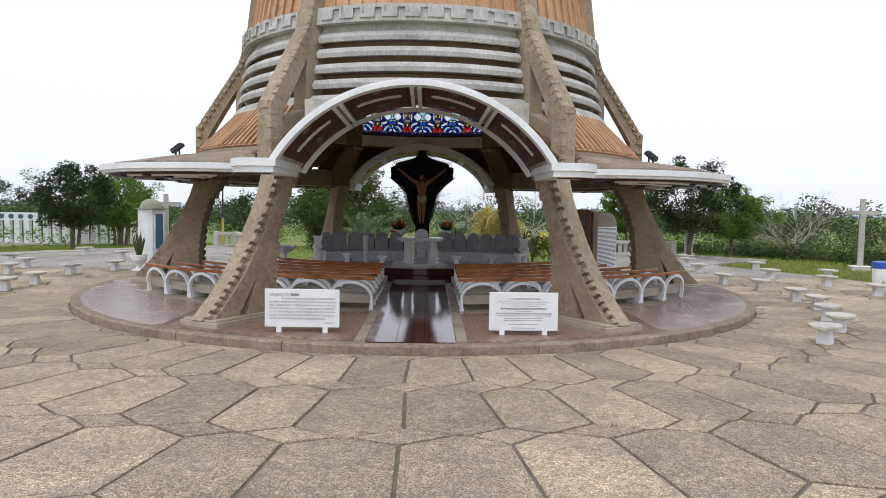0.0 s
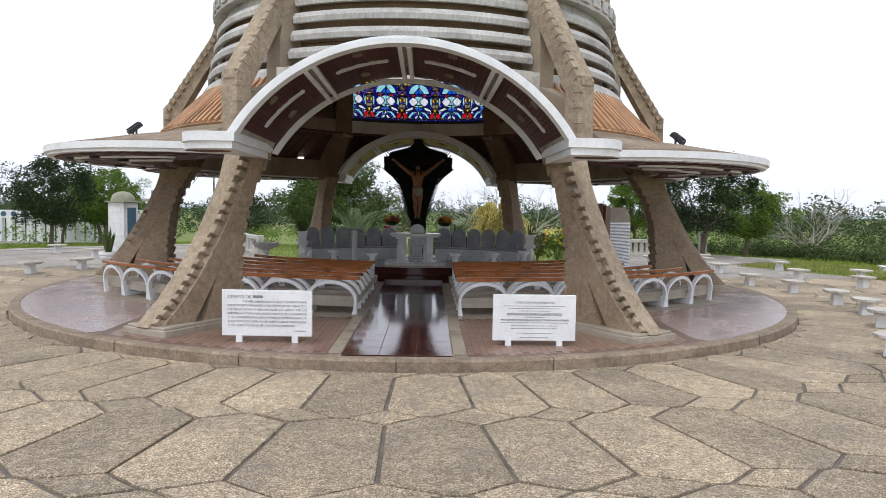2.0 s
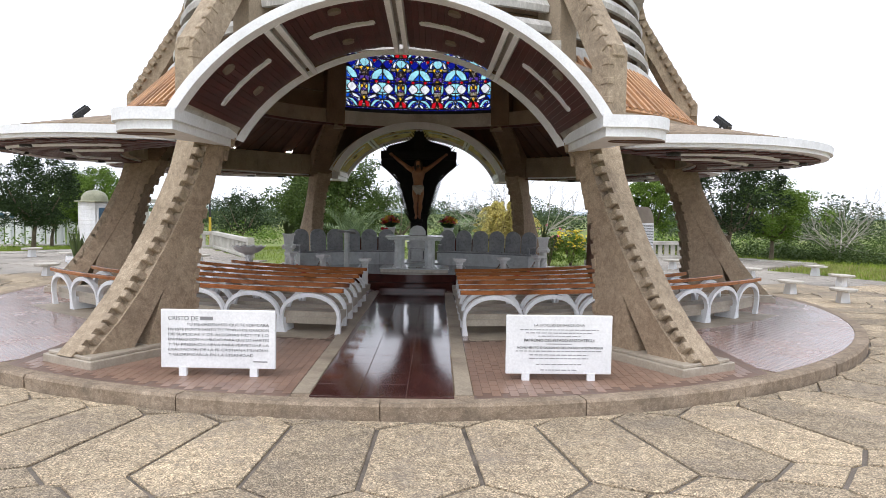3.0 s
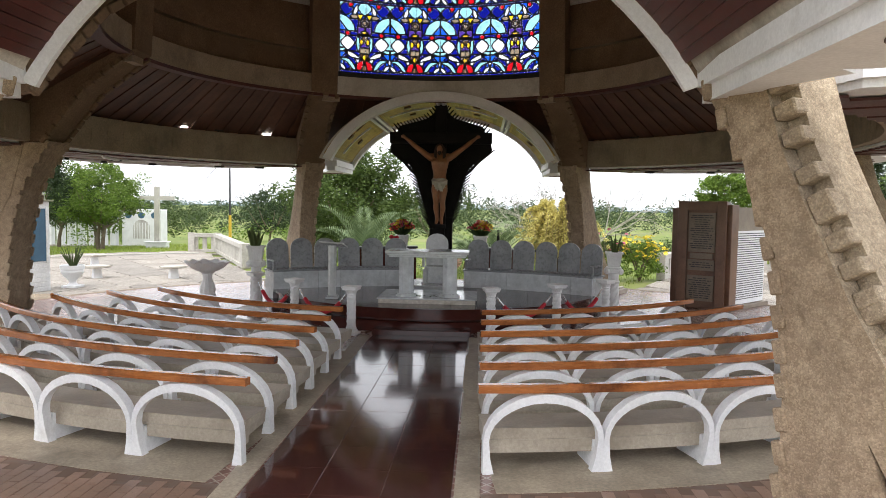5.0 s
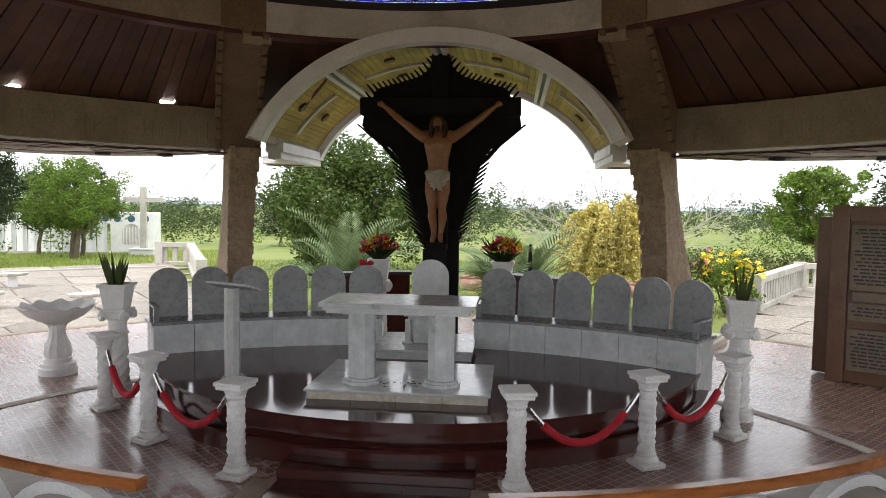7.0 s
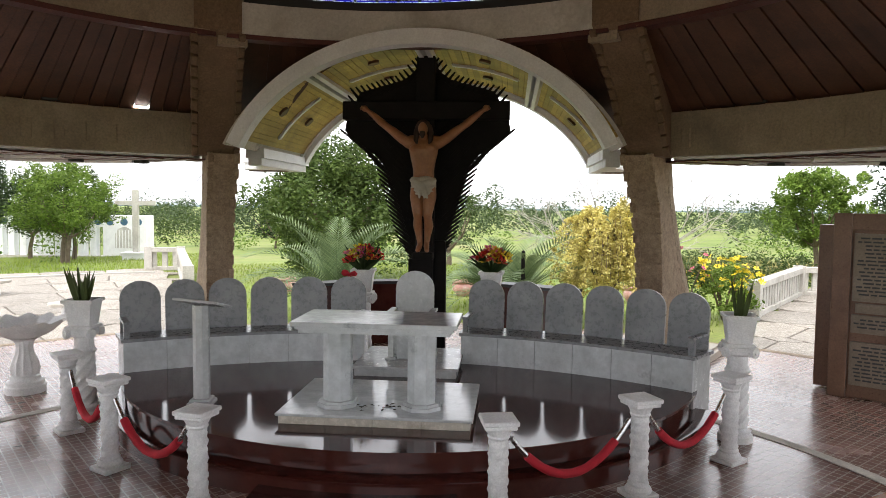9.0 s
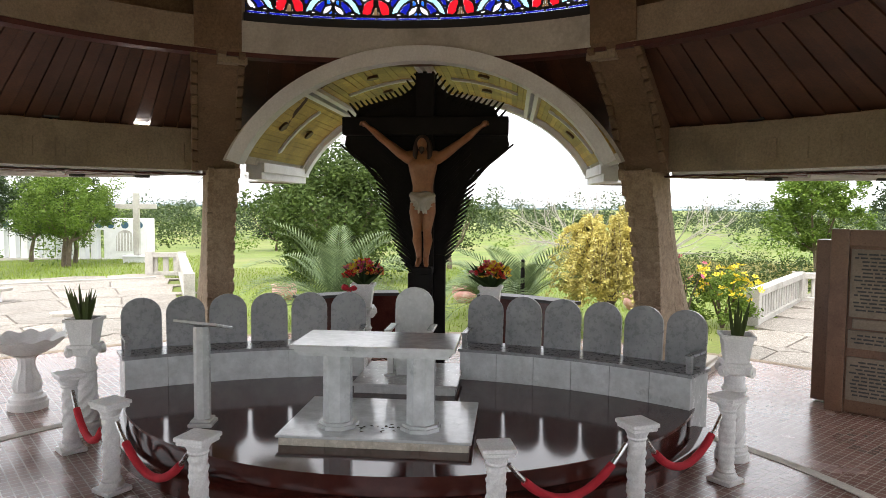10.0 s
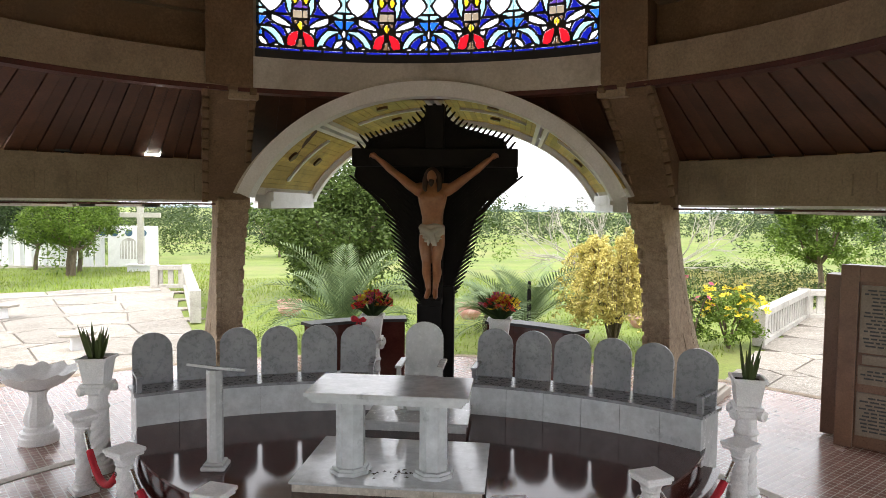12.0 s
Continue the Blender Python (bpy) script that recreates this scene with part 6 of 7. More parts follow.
STOOLS = [(9.4, -9.2), (10.7, -7.6), (12.35, 3.2), (12.8, 1.0), (12.65, -1.8), (12.3, -3.75), (11.4, -5.8), (16.9, 10.0), (15.5, 5.7), (18.2, 5.9), (16.4, 2.9), (16.5, -0.15), (14.2, 12.1), (13.3, 8.2),
          (-13.55, -1.75), (-16.5, 3.4), (-13.6, 0.1), (-14.1, 3.55), (-13.2, 5.5), (-18.6, 13.9), (-15.5, 11.4), (-19.3, 8.4), (-12.2, 10.6), (-14.8, 15.0), (-9.65, 11.0), (-17.4, 6.2), (-12.6, -4.6), (15.0, 14.5), (11.6, 12.4)]
stool0 = make_stool()
for i, (x, y) in enumerate(STOOLS):
    m = pose(x, y, GROUND + 0.002, 0, 0, math.degrees(math.atan2(x, -y)) + (i * 37 % 11) - 5)
    if i == 0:
        stool0.matrix_basis = m
    else:
        copy_thing(stool0, m)

# ---- shrine, urns, crosses, colonnade, balustrades ----
M_BRICKWHITE = surface("whitewashed_brick", (0.66, 0.67, 0.67), (0.80, 0.81, 0.81), 3, 0.8, 20, 0.15, 0.4, (0.5, 0.5, 0.48), 1.5)
M_DOME = surface("mossy_dome", (0.24, 0.25, 0.17), (0.36, 0.36, 0.26), 3, 0.8, 30, 0.3, 0.4)
# dark blue that paints in the shade of hollows which are not cut
M_NICHE = plain("shaded_blue_niche", (0.05, 0.12, 0.19), 0.6)
M_OLDCONC = surface("greyed_concrete", (0.42, 0.40, 0.36), (0.56, 0.54, 0.49), 1.3, 0.85, 25, 0.25, 0.3, (0.28, 0.26, 0.22), 1.0)
shr = thing("wayside_shrine", "white brick shrine with a mossy dome and a dark niche", "shrine", "", pose(-12.2, 6.95, GROUND, 0, 0, -18))
for k in range(19):
    bm = bmesh.new()
    z = 0.14 * k
    box(bm, -0.4, 0.4, -0.4, 0.4, z, z + 0.128, bev=0.008)
    box(bm, -0.39, 0.39, -0.39, 0.39, z + 0.128, z + 0.14)
    part("brick_course", bm, M_BRICKWHITE, shr)
# flat panel on the face; its dark colour is the niche's shade
bm = bmesh.new()
box(bm, 0.395, 0.415, -0.26, 0.26, 0.9, 2.45)
part("niche", bm, M_NICHE, shr, "flat dark panel painted as the shade in a glazed niche")
for y0, y1 in ((-0.32, -0.26), (0.26, 0.32)):
    bm = bmesh.new()
    box(bm, 0.39, 0.44, y0, y1, 0.85, 2.5)
    part("niche_frame", bm, M_BRICKWHITE, shr)
bm = bmesh.new()
box(bm, -0.49, 0.49, -0.49, 0.49, 2.66, 2.71, bev=0.01)
lathe(bm, [(0.475, 2.71), (0.45, 2.86), (0.36, 3.0), (0.2, 3.09), (0.02, 3.12)], 20)
part("dome", bm, M_DOME, shr, "mossy dome", True)


def make_urn():
    u = thing("garden_urn", "white footed garden urn standing on the paving", "urn", "garden urns")
    bm = bmesh.new()
    box(bm, -0.24, 0.24, -0.24, 0.24, 0, 0.07, bev=0.01)
    lathe(bm, [(0.18, 0.07), (0.1, 0.16), (0.12, 0.24), (0.26, 0.36), (0.33, 0.5), (0.31, 0.56), (0.35, 0.58), (0.35, 0.7), (0.31, 0.7), (0.3, 0.62), (0.02, 0.62)], 24)
    part("vessel", bm, M_WHITE, u, smooth=True)
    return u


urn0 = make_urn()
urn0.matrix_basis = pose(-11.5, 8.0, GROUND)
copy_thing(urn0, pose(-12.2, 5.6, GROUND))
snake_plant(-11.5, 8.0, GROUND + 0.63, 0.75, 22, 0.42, 21, 0.04)
snake_plant(-12.2, 5.6, GROUND + 0.63, 1.15, 22, 0.4, 22, 0.05)


def stone_cross(x, y, h, w, yaw, half=0.19, base=1.0):
    z = ground_z(x, y) - 0.02 if math.hypot(x, y) > 26 else GROUND
    c = thing("stone_cross", "tall grey concrete cross on a whitewashed plinth", "cross", "outdoor crosses", pose(x, y, z, 0, 0, yaw))
    bm = bmesh.new()
    box(bm, -0.75 * base, 0.75 * base, -0.5 * base, 0.5 * base, 0, 0.42 * base, bev=0.02)
    box(bm, -0.85 * base, 0.85 * base, -0.6 * base, 0.6 * base, 0.42 * base, 0.5 * base, bev=0.02)
    part("plinth", bm, M_WHITE, c)
    bm = bmesh.new()
    box(bm, -half, half, -half * 0.8, half * 0.8, 0.5 * base, h, bev=0.015)
    part("upright", bm, M_OLDCONC, c)
    bm = bmesh.new()
    box(bm, -w / 2, w / 2, -half * 0.74, half * 0.74, h * 0.81 - half * 0.85, h * 0.81 + half * 0.85, bev=0.015)
    part("crossbar", bm, M_OLDCONC, c)


stone_cross(-23.4, 38.6, 4.65, 2.6, 10)
stone_cross(22.4, 10.3, 3.7, 1.5, -14, 0.12, 0.55)

col = thing("colonnade_wall", "long white wall of upright fins with round openings above", "wall", "", pose(-25.5, 44, -1.35, 0, 0, 4) @ Matrix.Diagonal((0.93, 1, 0.88, 1)))
bm = bmesh.new()
box(bm, -17, 0, -0.6, 0.9, -0.9, 0.0)
part("plinth", bm, M_OLDCONC, col)
bm = bmesh.new()
box(bm, -17, -3.5, -0.2, 0.2, 2.45, 3.3, bev=0.01)
part("lintel", bm, M_WHITE, col)
bm = bmesh.new()
box(bm, -0.27, 0.27, -0.28, 0.28, 0, 2.45, bev=0.02)
finm = mesh_of(bm, "fin", M_WHITE)
# dark discs on the uncut wall, coloured as the shade inside round openings
bm = bmesh.new()
lathe(bm, [(0.3, -0.21), (0.3, -0.225), (0.36, -0.225), (0.36, -0.2)], 20, pose(0, 0, 0, 90))
lathe(bm, [(0.27, 0.2), (0.27, 0.215), (0.05, 0.215)], 20, pose(0, 0, 0, 90))
roundm = mesh_of(bm, "painted_opening", M_NICHE)
for k in range(14):
    piece("fin", finm, col, pose(-16.7 + 0.95 * k, 0, 0))
    piece("painted_opening", roundm, col, pose(-16.3 + 0.95 * k, 0, 2.88))
bm = bmesh.new()
box(bm, -3.5, 0, -0.35, 1.0, 0, 3.45, bev=0.03)
part("end_pavilion", bm, M_WHITE, col)
for x in (-2.9, -1.75, -0.6):
    piece("painted_opening", roundm, col, pose(x, -0.16, 2.9) @ Matrix.Diagonal((1.1, 1, 1.1, 1)))
bm = bmesh.new()
pts = [(-2.5, 0.7), (-1.0, 0.7)] + [(-1.75 + 0.75 * math.cos(t), 1.75 + 0.72 * math.sin(t)) for t in [math.pi * i / 12 for i in range(13)]]
fin(bm, pts, -0.37, -0.345)
part("arched_grille", bm, M_LOUVRE, col, "grey arched grille")
for k in range(6):
    bm = bmesh.new()
    box(bm, -2.42 + 0.25 * k, -2.36 + 0.25 * k, -0.39, -0.37, 0.7, 2.2)
    part("grille_bar", bm, M_WHITE, col)


def balustrade(p0, p1, label, ret=0.0):
    """A concrete balustrade with flat balusters from p0 to p1."""
    d = Vector((p1[0] - p0[0], p1[1] - p0[1], 0))
    L = d.length
    b = thing("balustrade", label, "balustrade", "garden balustrades", pose(p0[0], p0[1], GROUND - 0.03, 0, 0, math.degrees(math.atan2(d.y, d.x))))
    bm = bmesh.new()
    box(bm, 0, L, -0.14, 0.14, 0, 0.16, bev=0.01)
    part("kerb", bm, M_OLDCONC, b)
    bm = bmesh.new()
    box(bm, -0.08, L + 0.08, -0.16, 0.16, 0.8, 1.0, bev=0.015)
    part("top_rail", bm, M_OLDCONC, b)
    bm = bmesh.new()
    box(bm, -0.11, 0.11, -0.06, 0.06, 0.15, 0.81, bev=0.008)
    bal = mesh_of(bm, "baluster", M_OLDCONC)
    n = max(1, int(L / 0.34))
    for k in range(n):
        piece("baluster", bal, b, pose((k + 0.5) * L / n, 0, 0))
    for x in (0, L):
        bm = bmesh.new()
        box(bm, x - 0.17, x + 0.17, -0.17, 0.17, 0, 1.04, bev=0.015)
        part("post", bm, M_OLDCONC, b)


balustrade((-8.6, 15.4), (-13.0, 23.8), "weathered pale concrete balustrade beside the garden")
balustrade((-13.05, 23.9), (-14.35, 23.6), "short weathered concrete balustrade return")
balustrade((8.15, 14.4), (11.3, 19.5), "weathered pale concrete balustrade beside the garden")
balustrade((11.35, 19.6), (16.0, 19.5), "short weathered concrete balustrade return")

# bin with a blue liner, marker stone, lamp pole
bin_ = thing("litter_bin", "white litter bin with a blue plastic liner", "bin", "", pose(19.75, 4.6, GROUND + 0.01))
bm = bmesh.new()
lathe(bm, [(0.33, 0), (0.36, 0.72), (0.33, 0.72), (0.31, 0.1)], 20)
part("drum", bm, M_WHITE, bin_, smooth=True)
bm = bmesh.new()
lathe(bm, [(0.37, 0.62), (0.385, 0.7), (0.37, 0.88), (0.3, 0.92), (0.05, 0.9)], 20, flute=0.03, lobes=9)
part("liner", bm, plain("blue_plastic", (0.03, 0.10, 0.45), 0.35), bin_, "crumpled blue plastic liner", True)
mk = thing("marker_stone", "small grey marker stone with plaques on the plaza edge", "marker", "", pose(17.0, 19.5, GROUND))
bm = bmesh.new()
box(bm, -0.35, 0.35, -0.3, 0.3, 0, 0.25, bev=0.02)
box(bm, -0.22, 0.22, -0.18, 0.18, 0.25, 1.5, bev=0.02)
part("block", bm, M_OLDCONC, mk)
bm = bmesh.new()
box(bm, -0.16, 0.16, -0.2, -0.18, 0.6, 1.35)
part("plaque", bm, M_BROWNSTONE, mk)
pole = thing("lamp_pole", "thin dark lamp pole with a yellow painted foot", "lamp pole", "", pose(-20.5, 46, ground_z(-20.5, 46)))
bm = bmesh.new()
lathe(bm, [(0.09, 2.6), (0.06, 7.8)], 10)
tube(bm, [(0, 0, 7.7), (-1.4, -0.2, 6.4), (-2.0, -0.3, 5.6)], 0.025, 6)
part("mast", bm, M_BLACK, pole)
bm = bmesh.new()
lathe(bm, [(0.13, 0), (0.12, 2.6)], 10)
part("foot", bm, plain("yellow_paint", (0.55, 0.36, 0.03), 0.6), pole, "yellow painted foot")

# ---- plants ----
M_LEAF = leaf_mat("tree_leaves", (0.027, 0.049, 0.011), (0.074, 0.112, 0.027))
M_DARKLEAF = leaf_mat("dark_tree_leaves", (0.014, 0.029, 0.0095), (0.042, 0.07, 0.022))
M_BRIGHTLEAF = leaf_mat("bright_tree_leaves", (0.072, 0.135, 0.015), (0.18, 0.268, 0.045))
M_YELLOWLEAF = leaf_mat("golden_leaves", (0.46, 0.40, 0.105), (0.80, 0.71, 0.27))
M_PALM = leaf_mat("palm_fronds", (0.105, 0.16, 0.07), (0.21, 0.28, 0.14))
M_GARDENLEAF = leaf_mat("garden_tree_leaves", (0.046, 0.082, 0.0165), (0.11, 0.16, 0.039))
M_FARLEAF = leaf_mat("far_woods", (0.034, 0.06, 0.024), (0.082, 0.116, 0.048))
M_DRYGRASS = leaf_mat("dry_grass", (0.22, 0.21, 0.08), (0.42, 0.37, 0.17))
M_BLADES = leaf_mat("lawn_blades", (0.14, 0.21, 0.022), (0.30, 0.38, 0.06))
M_BARK = surface("bark", (0.10, 0.075, 0.05), (0.19, 0.15, 0.105), 4, 0.9, 25, 0.4, 0.6)
M_BAREBARK = surface("bare_pale_branches", (0.30, 0.275, 0.24), (0.44, 0.41, 0.365), 4, 0.9, 25, 0.3, 0.4)
M_PINK = leaf_mat("pink_petals", (0.5, 0.06, 0.16), (0.7, 0.16, 0.28))
M_PETALY = leaf_mat("yellow_petals", (0.75, 0.55, 0.02), (0.85, 0.7, 0.08))
M_PETALO = leaf_mat("orange_petals", (0.55, 0.14, 0.02), (0.75, 0.36, 0.04))
M_PETALR = leaf_mat("red_petals", (0.45, 0.015, 0.02), (0.62, 0.04, 0.03))


def leaf_cloud(rng, centres, radii, per, size, flat=0.85, droop=0.0):
    """Quads scattered through clumps; returns vertex and face lists."""
    vs, fs = [], []
    for c, r in zip(centres, radii):
        n = max(3, int(per * rng.uniform(0.7, 1.3)))
        d = rng.normal(size=(n, 3))
        d /= np.linalg.norm(d, axis=1)[:, None]
        p = c + d * (r * rng.uniform(0.35, 1.0, n) ** 0.6)[:, None] * np.array([1, 1, flat])
        p[:, 2] -= droop * rng.uniform(0, 1, n) * r
        u = rng.normal(size=(n, 3))
        u[:, 2] *= 0.6
        u /= np.linalg.norm(u, axis=1)[:, None]
        w = np.cross(u, rng.normal(size=(n, 3)))
        w /= np.linalg.norm(w, axis=1)[:, None]
        s = size * rng.uniform(0.6, 1.3, n)[:, None]
        q = np.stack([p - u * s, p + w * s * 0.42, p + u * s, p - w * s * 0.42], 1)
        base = len(vs)
        vs.extend(map(tuple, q.reshape(-1, 3)))
        fs.extend((base + 4 * i, base + 4 * i + 1, base + 4 * i + 2, base + 4 * i + 3) for i in range(n))
    return vs, fs


def leaf_object(name, parent, vs, fs, mat, label=""):
    me = bpy.data.meshes.new(name)
    me.from_pydata(vs, [], fs)
    me.materials.append(mat)
    ob = new(name, me)
    ob.parent = parent
    return tagged(ob, label)


def tree(x, y, h, cr, seed, mat=None, label="", leaf=0.09, per=60, trunk=0.13, low=0.28, clumps=70, stems=1, droop=0.3):
    rng = np.random.default_rng(seed)
    z = ground_z(x, y) - 0.03
    t = thing("tree", label or "leafy green tree with a forked trunk on the grass", "tree", "trees round the plaza", pose(x, y, z))
    bm = bmesh.new()
    tips = []
    for s in range(stems):
        bx, by = (rng.uniform(-0.3, 0.3), rng.uniform(-0.3, 0.3)) if stems > 1 else (0, 0)
        fork = np.array([bx + rng.uniform(-0.2, 0.2), by + rng.uniform(-0.2, 0.2), h * low * rng.uniform(0.9, 1.2)])
        tube(bm, [(bx, by, -0.05), (bx * 1.2 + 0.04, by * 1.2, fork[2] * 0.5), tuple(fork)], [trunk * 1.25, trunk, trunk * 0.85], 8)
        for k in range(5 if stems == 1 else 3):
            a = 6.283 * (k + rng.uniform(0, 0.7)) / 5 + s * 2
            e = np.array([math.cos(a) * cr * rng.uniform(0.45, 0.8), math.sin(a) * cr * rng.uniform(0.45, 0.8), h * rng.uniform(0.55, 0.85)])
            mid = fork * 0.5 + e * 0.5 + np.array([0, 0, -0.1 * h])
            tube(bm, [tuple(fork), tuple(mid), tuple(e)], [trunk * 0.7, trunk * 0.42, trunk * 0.14], 6)
            tips += [mid, e]
    part("trunk", bm, M_BARK, t, smooth=True)
    cs, rs = [], []
    zc, zr = h * (1 + low) / 2 + 0.1 * h * low, h * (1 - low) / 2
    while len(cs) < clumps:
        d = rng.normal(size=3)
        d /= np.linalg.norm(d)
        k = rng.uniform(0.35, 1.0) ** 0.5
        lump = 1 + 0.22 * math.sin(3 * math.atan2(d[1], d[0]) + seed) + 0.15 * math.sin(7 * d[2] + seed)
        p = np.array([d[0] * cr * k * lump, d[1] * cr * k * lump, zc + d[2] * zr * k * (0.8 + 0.25 * lump)])
        cs.append(p)
        rs.append(cr * rng.uniform(0.13, 0.27))
    for e in tips:
        cs.append(e)
        rs.append(cr * 0.2)
    vs, fs = leaf_cloud(rng, cs, rs, per, leaf, 0.8, droop)
    leaf_object("crown", t, vs, fs, mat or M_LEAF)
    return t


TREES = [
    (-24.9, 25.0, 5.9, 2.9, M_DARKLEAF), (-32.0, 40.0, 6.5, 3.2, M_LEAF), (-25.0, 33.5, 6.0, 2.8, M_BRIGHTLEAF), (-27.5, 37.5, 6.0, 2.6, M_LEAF), (-33.5, 24.5, 6.6, 3.4, M_LEAF), (-38.0, 30.0, 7.0, 3.5, M_DARKLEAF),
    (16.9, 19.2, 6.2, 2.9, M_DARKLEAF), (20.8, 22.0, 4.7, 2.5, M_BRIGHTLEAF), (15.4, 28.0, 5.4, 1.9, M_BRIGHTLEAF), (39.0, 26.0, 4.2, 1.7, M_DARKLEAF),
]
for i, (x, y, h, r, mt) in enumerate(TREES):
    lab = {"tree_leaves": "leafy mid-green tree with a slender forked trunk", "dark_tree_leaves": "dense dark green tree with a low crown", "bright_tree_leaves": "bright green tree with a loose crown"}[mt.name]
    tree(x, y, h, r, 40 + i, mt, lab, per=140, clumps=100, stems=2 if i in (2, 3) else 1)
tree(-5.9, 23.4, 5.7, 3.3, 77, M_GARDENLEAF, "large dark green tree with a crown drooping to the grass", leaf=0.1, per=210, clumps=170, low=0.08, trunk=0.2, droop=0.8)
tree(-2.0, 33.0, 5.0, 2.6, 78, M_LEAF, "rounded green tree on the far grass", low=0.15)
tree(-22.0, 62.0, 6.0, 3.4, 79, M_DARKLEAF, "rounded dark tree far out on the grass", low=0.15, leaf=0.14)
tree(-13.0, 66.0, 6.0, 3.6, 80, M_LEAF, "rounded green tree far out on the grass", low=0.12, leaf=0.14)


def bush(name, x, y, h, r, seed, mat, label, leaf=0.06, per=60, clumps=40, cat="bush", group="", low=0.12):
    rng = np.random.default_rng(seed)
    b = thing(name, label, cat, group, pose(x, y, ground_z(x, y) - 0.02))
    bm = bmesh.new()
    for k in range(6):
        a = k * 1.05 + seed
        tube(bm, [(0, 0, 0), (math.cos(a) * r * 0.25, math.sin(a) * r * 0.25, h * 0.45), (math.cos(a) * r * 0.6, math.sin(a) * r * 0.6, h * 0.75)], [0.035, 0.025, 0.01], 5)
    part("stem", bm, M_BARK, b)
    cs, rs = [], []
    for k in range(clumps):
        a, q, zz = rng.uniform(0, 6.283), rng.uniform(0, 1) ** 0.5, rng.uniform(low, 1)
        w = math.sin(math.pi * min(zz, 0.95) ** 0.8) * 0.6 + 0.4
        cs.append(np.array([math.cos(a) * r * q * w, math.sin(a) * r * q * w, h * zz * (1 - 0.25 * q)]))
        rs.append(r * rng.uniform(0.14, 0.3))
    vs, fs = leaf_cloud(rng, cs, rs, per, leaf)
    leaf_object("foliage", b, vs, fs, mat)
    return b


# golden bush with arching sprays
gb = bush("golden_bush", 3.95, 12.9, 2.7, 1.2, 5, M_YELLOWLEAF, "golden yellow bush with arching sprays", 0.05, 150, 80, low=0.42)
rng = np.random.default_rng(6)
cs, rs = [], []
bm = bmesh.new()
for k in range(90):
    a = rng.uniform(0, 6.283)
    L = rng.uniform(0.8, 1.9)
    top = 3.5 - 0.9 * (L - 0.8) + rng.uniform(-0.6, 0.35)
    pts = [(math.cos(a) * L * t, math.sin(a) * L * t, 0.4 + (top - 0.4) * math.sin(2.2 * t) - 0.9 * t * t) for t in (0, 0.3, 0.6, 0.8, 1)]
    tube(bm, pts, [0.02, 0.014, 0.01, 0.007, 0.004], 4)
    for j in range(12):
        t = 0.42 + 0.58 * j / 11
        cs.append(np.array([math.cos(a) * L * t, math.sin(a) * L * t, 0.4 + (top - 0.4) * math.sin(2.2 * t) - 0.9 * t * t]))
        rs.append(0.11)
part("arching_stem", bm, M_BARK, gb)
vs, fs = leaf_cloud(rng, cs, rs, 24, 0.045)
leaf_object("arching_sprays", gb, vs, fs, M_YELLOWLEAF)

fb = bush("flowering_bush", 7.2, 14.0, 1.75, 1.05, 8, M_BRIGHTLEAF, "bright green bush with large yellow flowers", 0.06, 80, 40)
rng = np.random.default_rng(9)


def flowers(parent, pts, mat, size, name="flower"):
    for p in pts:
        bm = bmesh.new()
        n = 5
        rot = Euler((rng.uniform(-0.8, 0.8), rng.uniform(-0.8, 0.8), rng.uniform(0, 6))).to_matrix()
        for k in range(n):
            a = 2 * math.pi * k / n
            vv = [bm.verts.new(Vector(p) + rot @ Vector((math.cos(a + e) * size * q, math.sin(a + e) * size * q, zz * size))) for e, q, zz in ((0, 0.08, 0), (-0.5, 0.75, 0.25), (0, 1, 0.35), (0.5, 0.75, 0.25))]
            bm.faces.new(vv)
        part(name, bm, mat, parent)


pts = []
for k in range(85):
    a, q, zz = rng.uniform(0, 6.28), rng.uniform(0.5, 1.0), rng.uniform(0.35, 1.0)
    pts.append((math.cos(a) * 1.02 * q * math.sin(2.6 * zz), math.sin(a) * 1.02 * q * math.sin(2.6 * zz), 0.35 + 1.4 * zz))
flowers(fb, pts, M_PETALY, 0.095)
pb = bush("pink_flower_bush", 6.1, 13.6, 2.0, 0.7, 18, M_LEAF, "loose green bush with a few pink flowers", 0.05, 40, 26)
flowers(pb, [(rng.uniform(-0.6, 0.6), rng.uniform(-0.6, 0.3), rng.uniform(1.2, 2.1)) for _ in range(9)], M_PINK, 0.08)


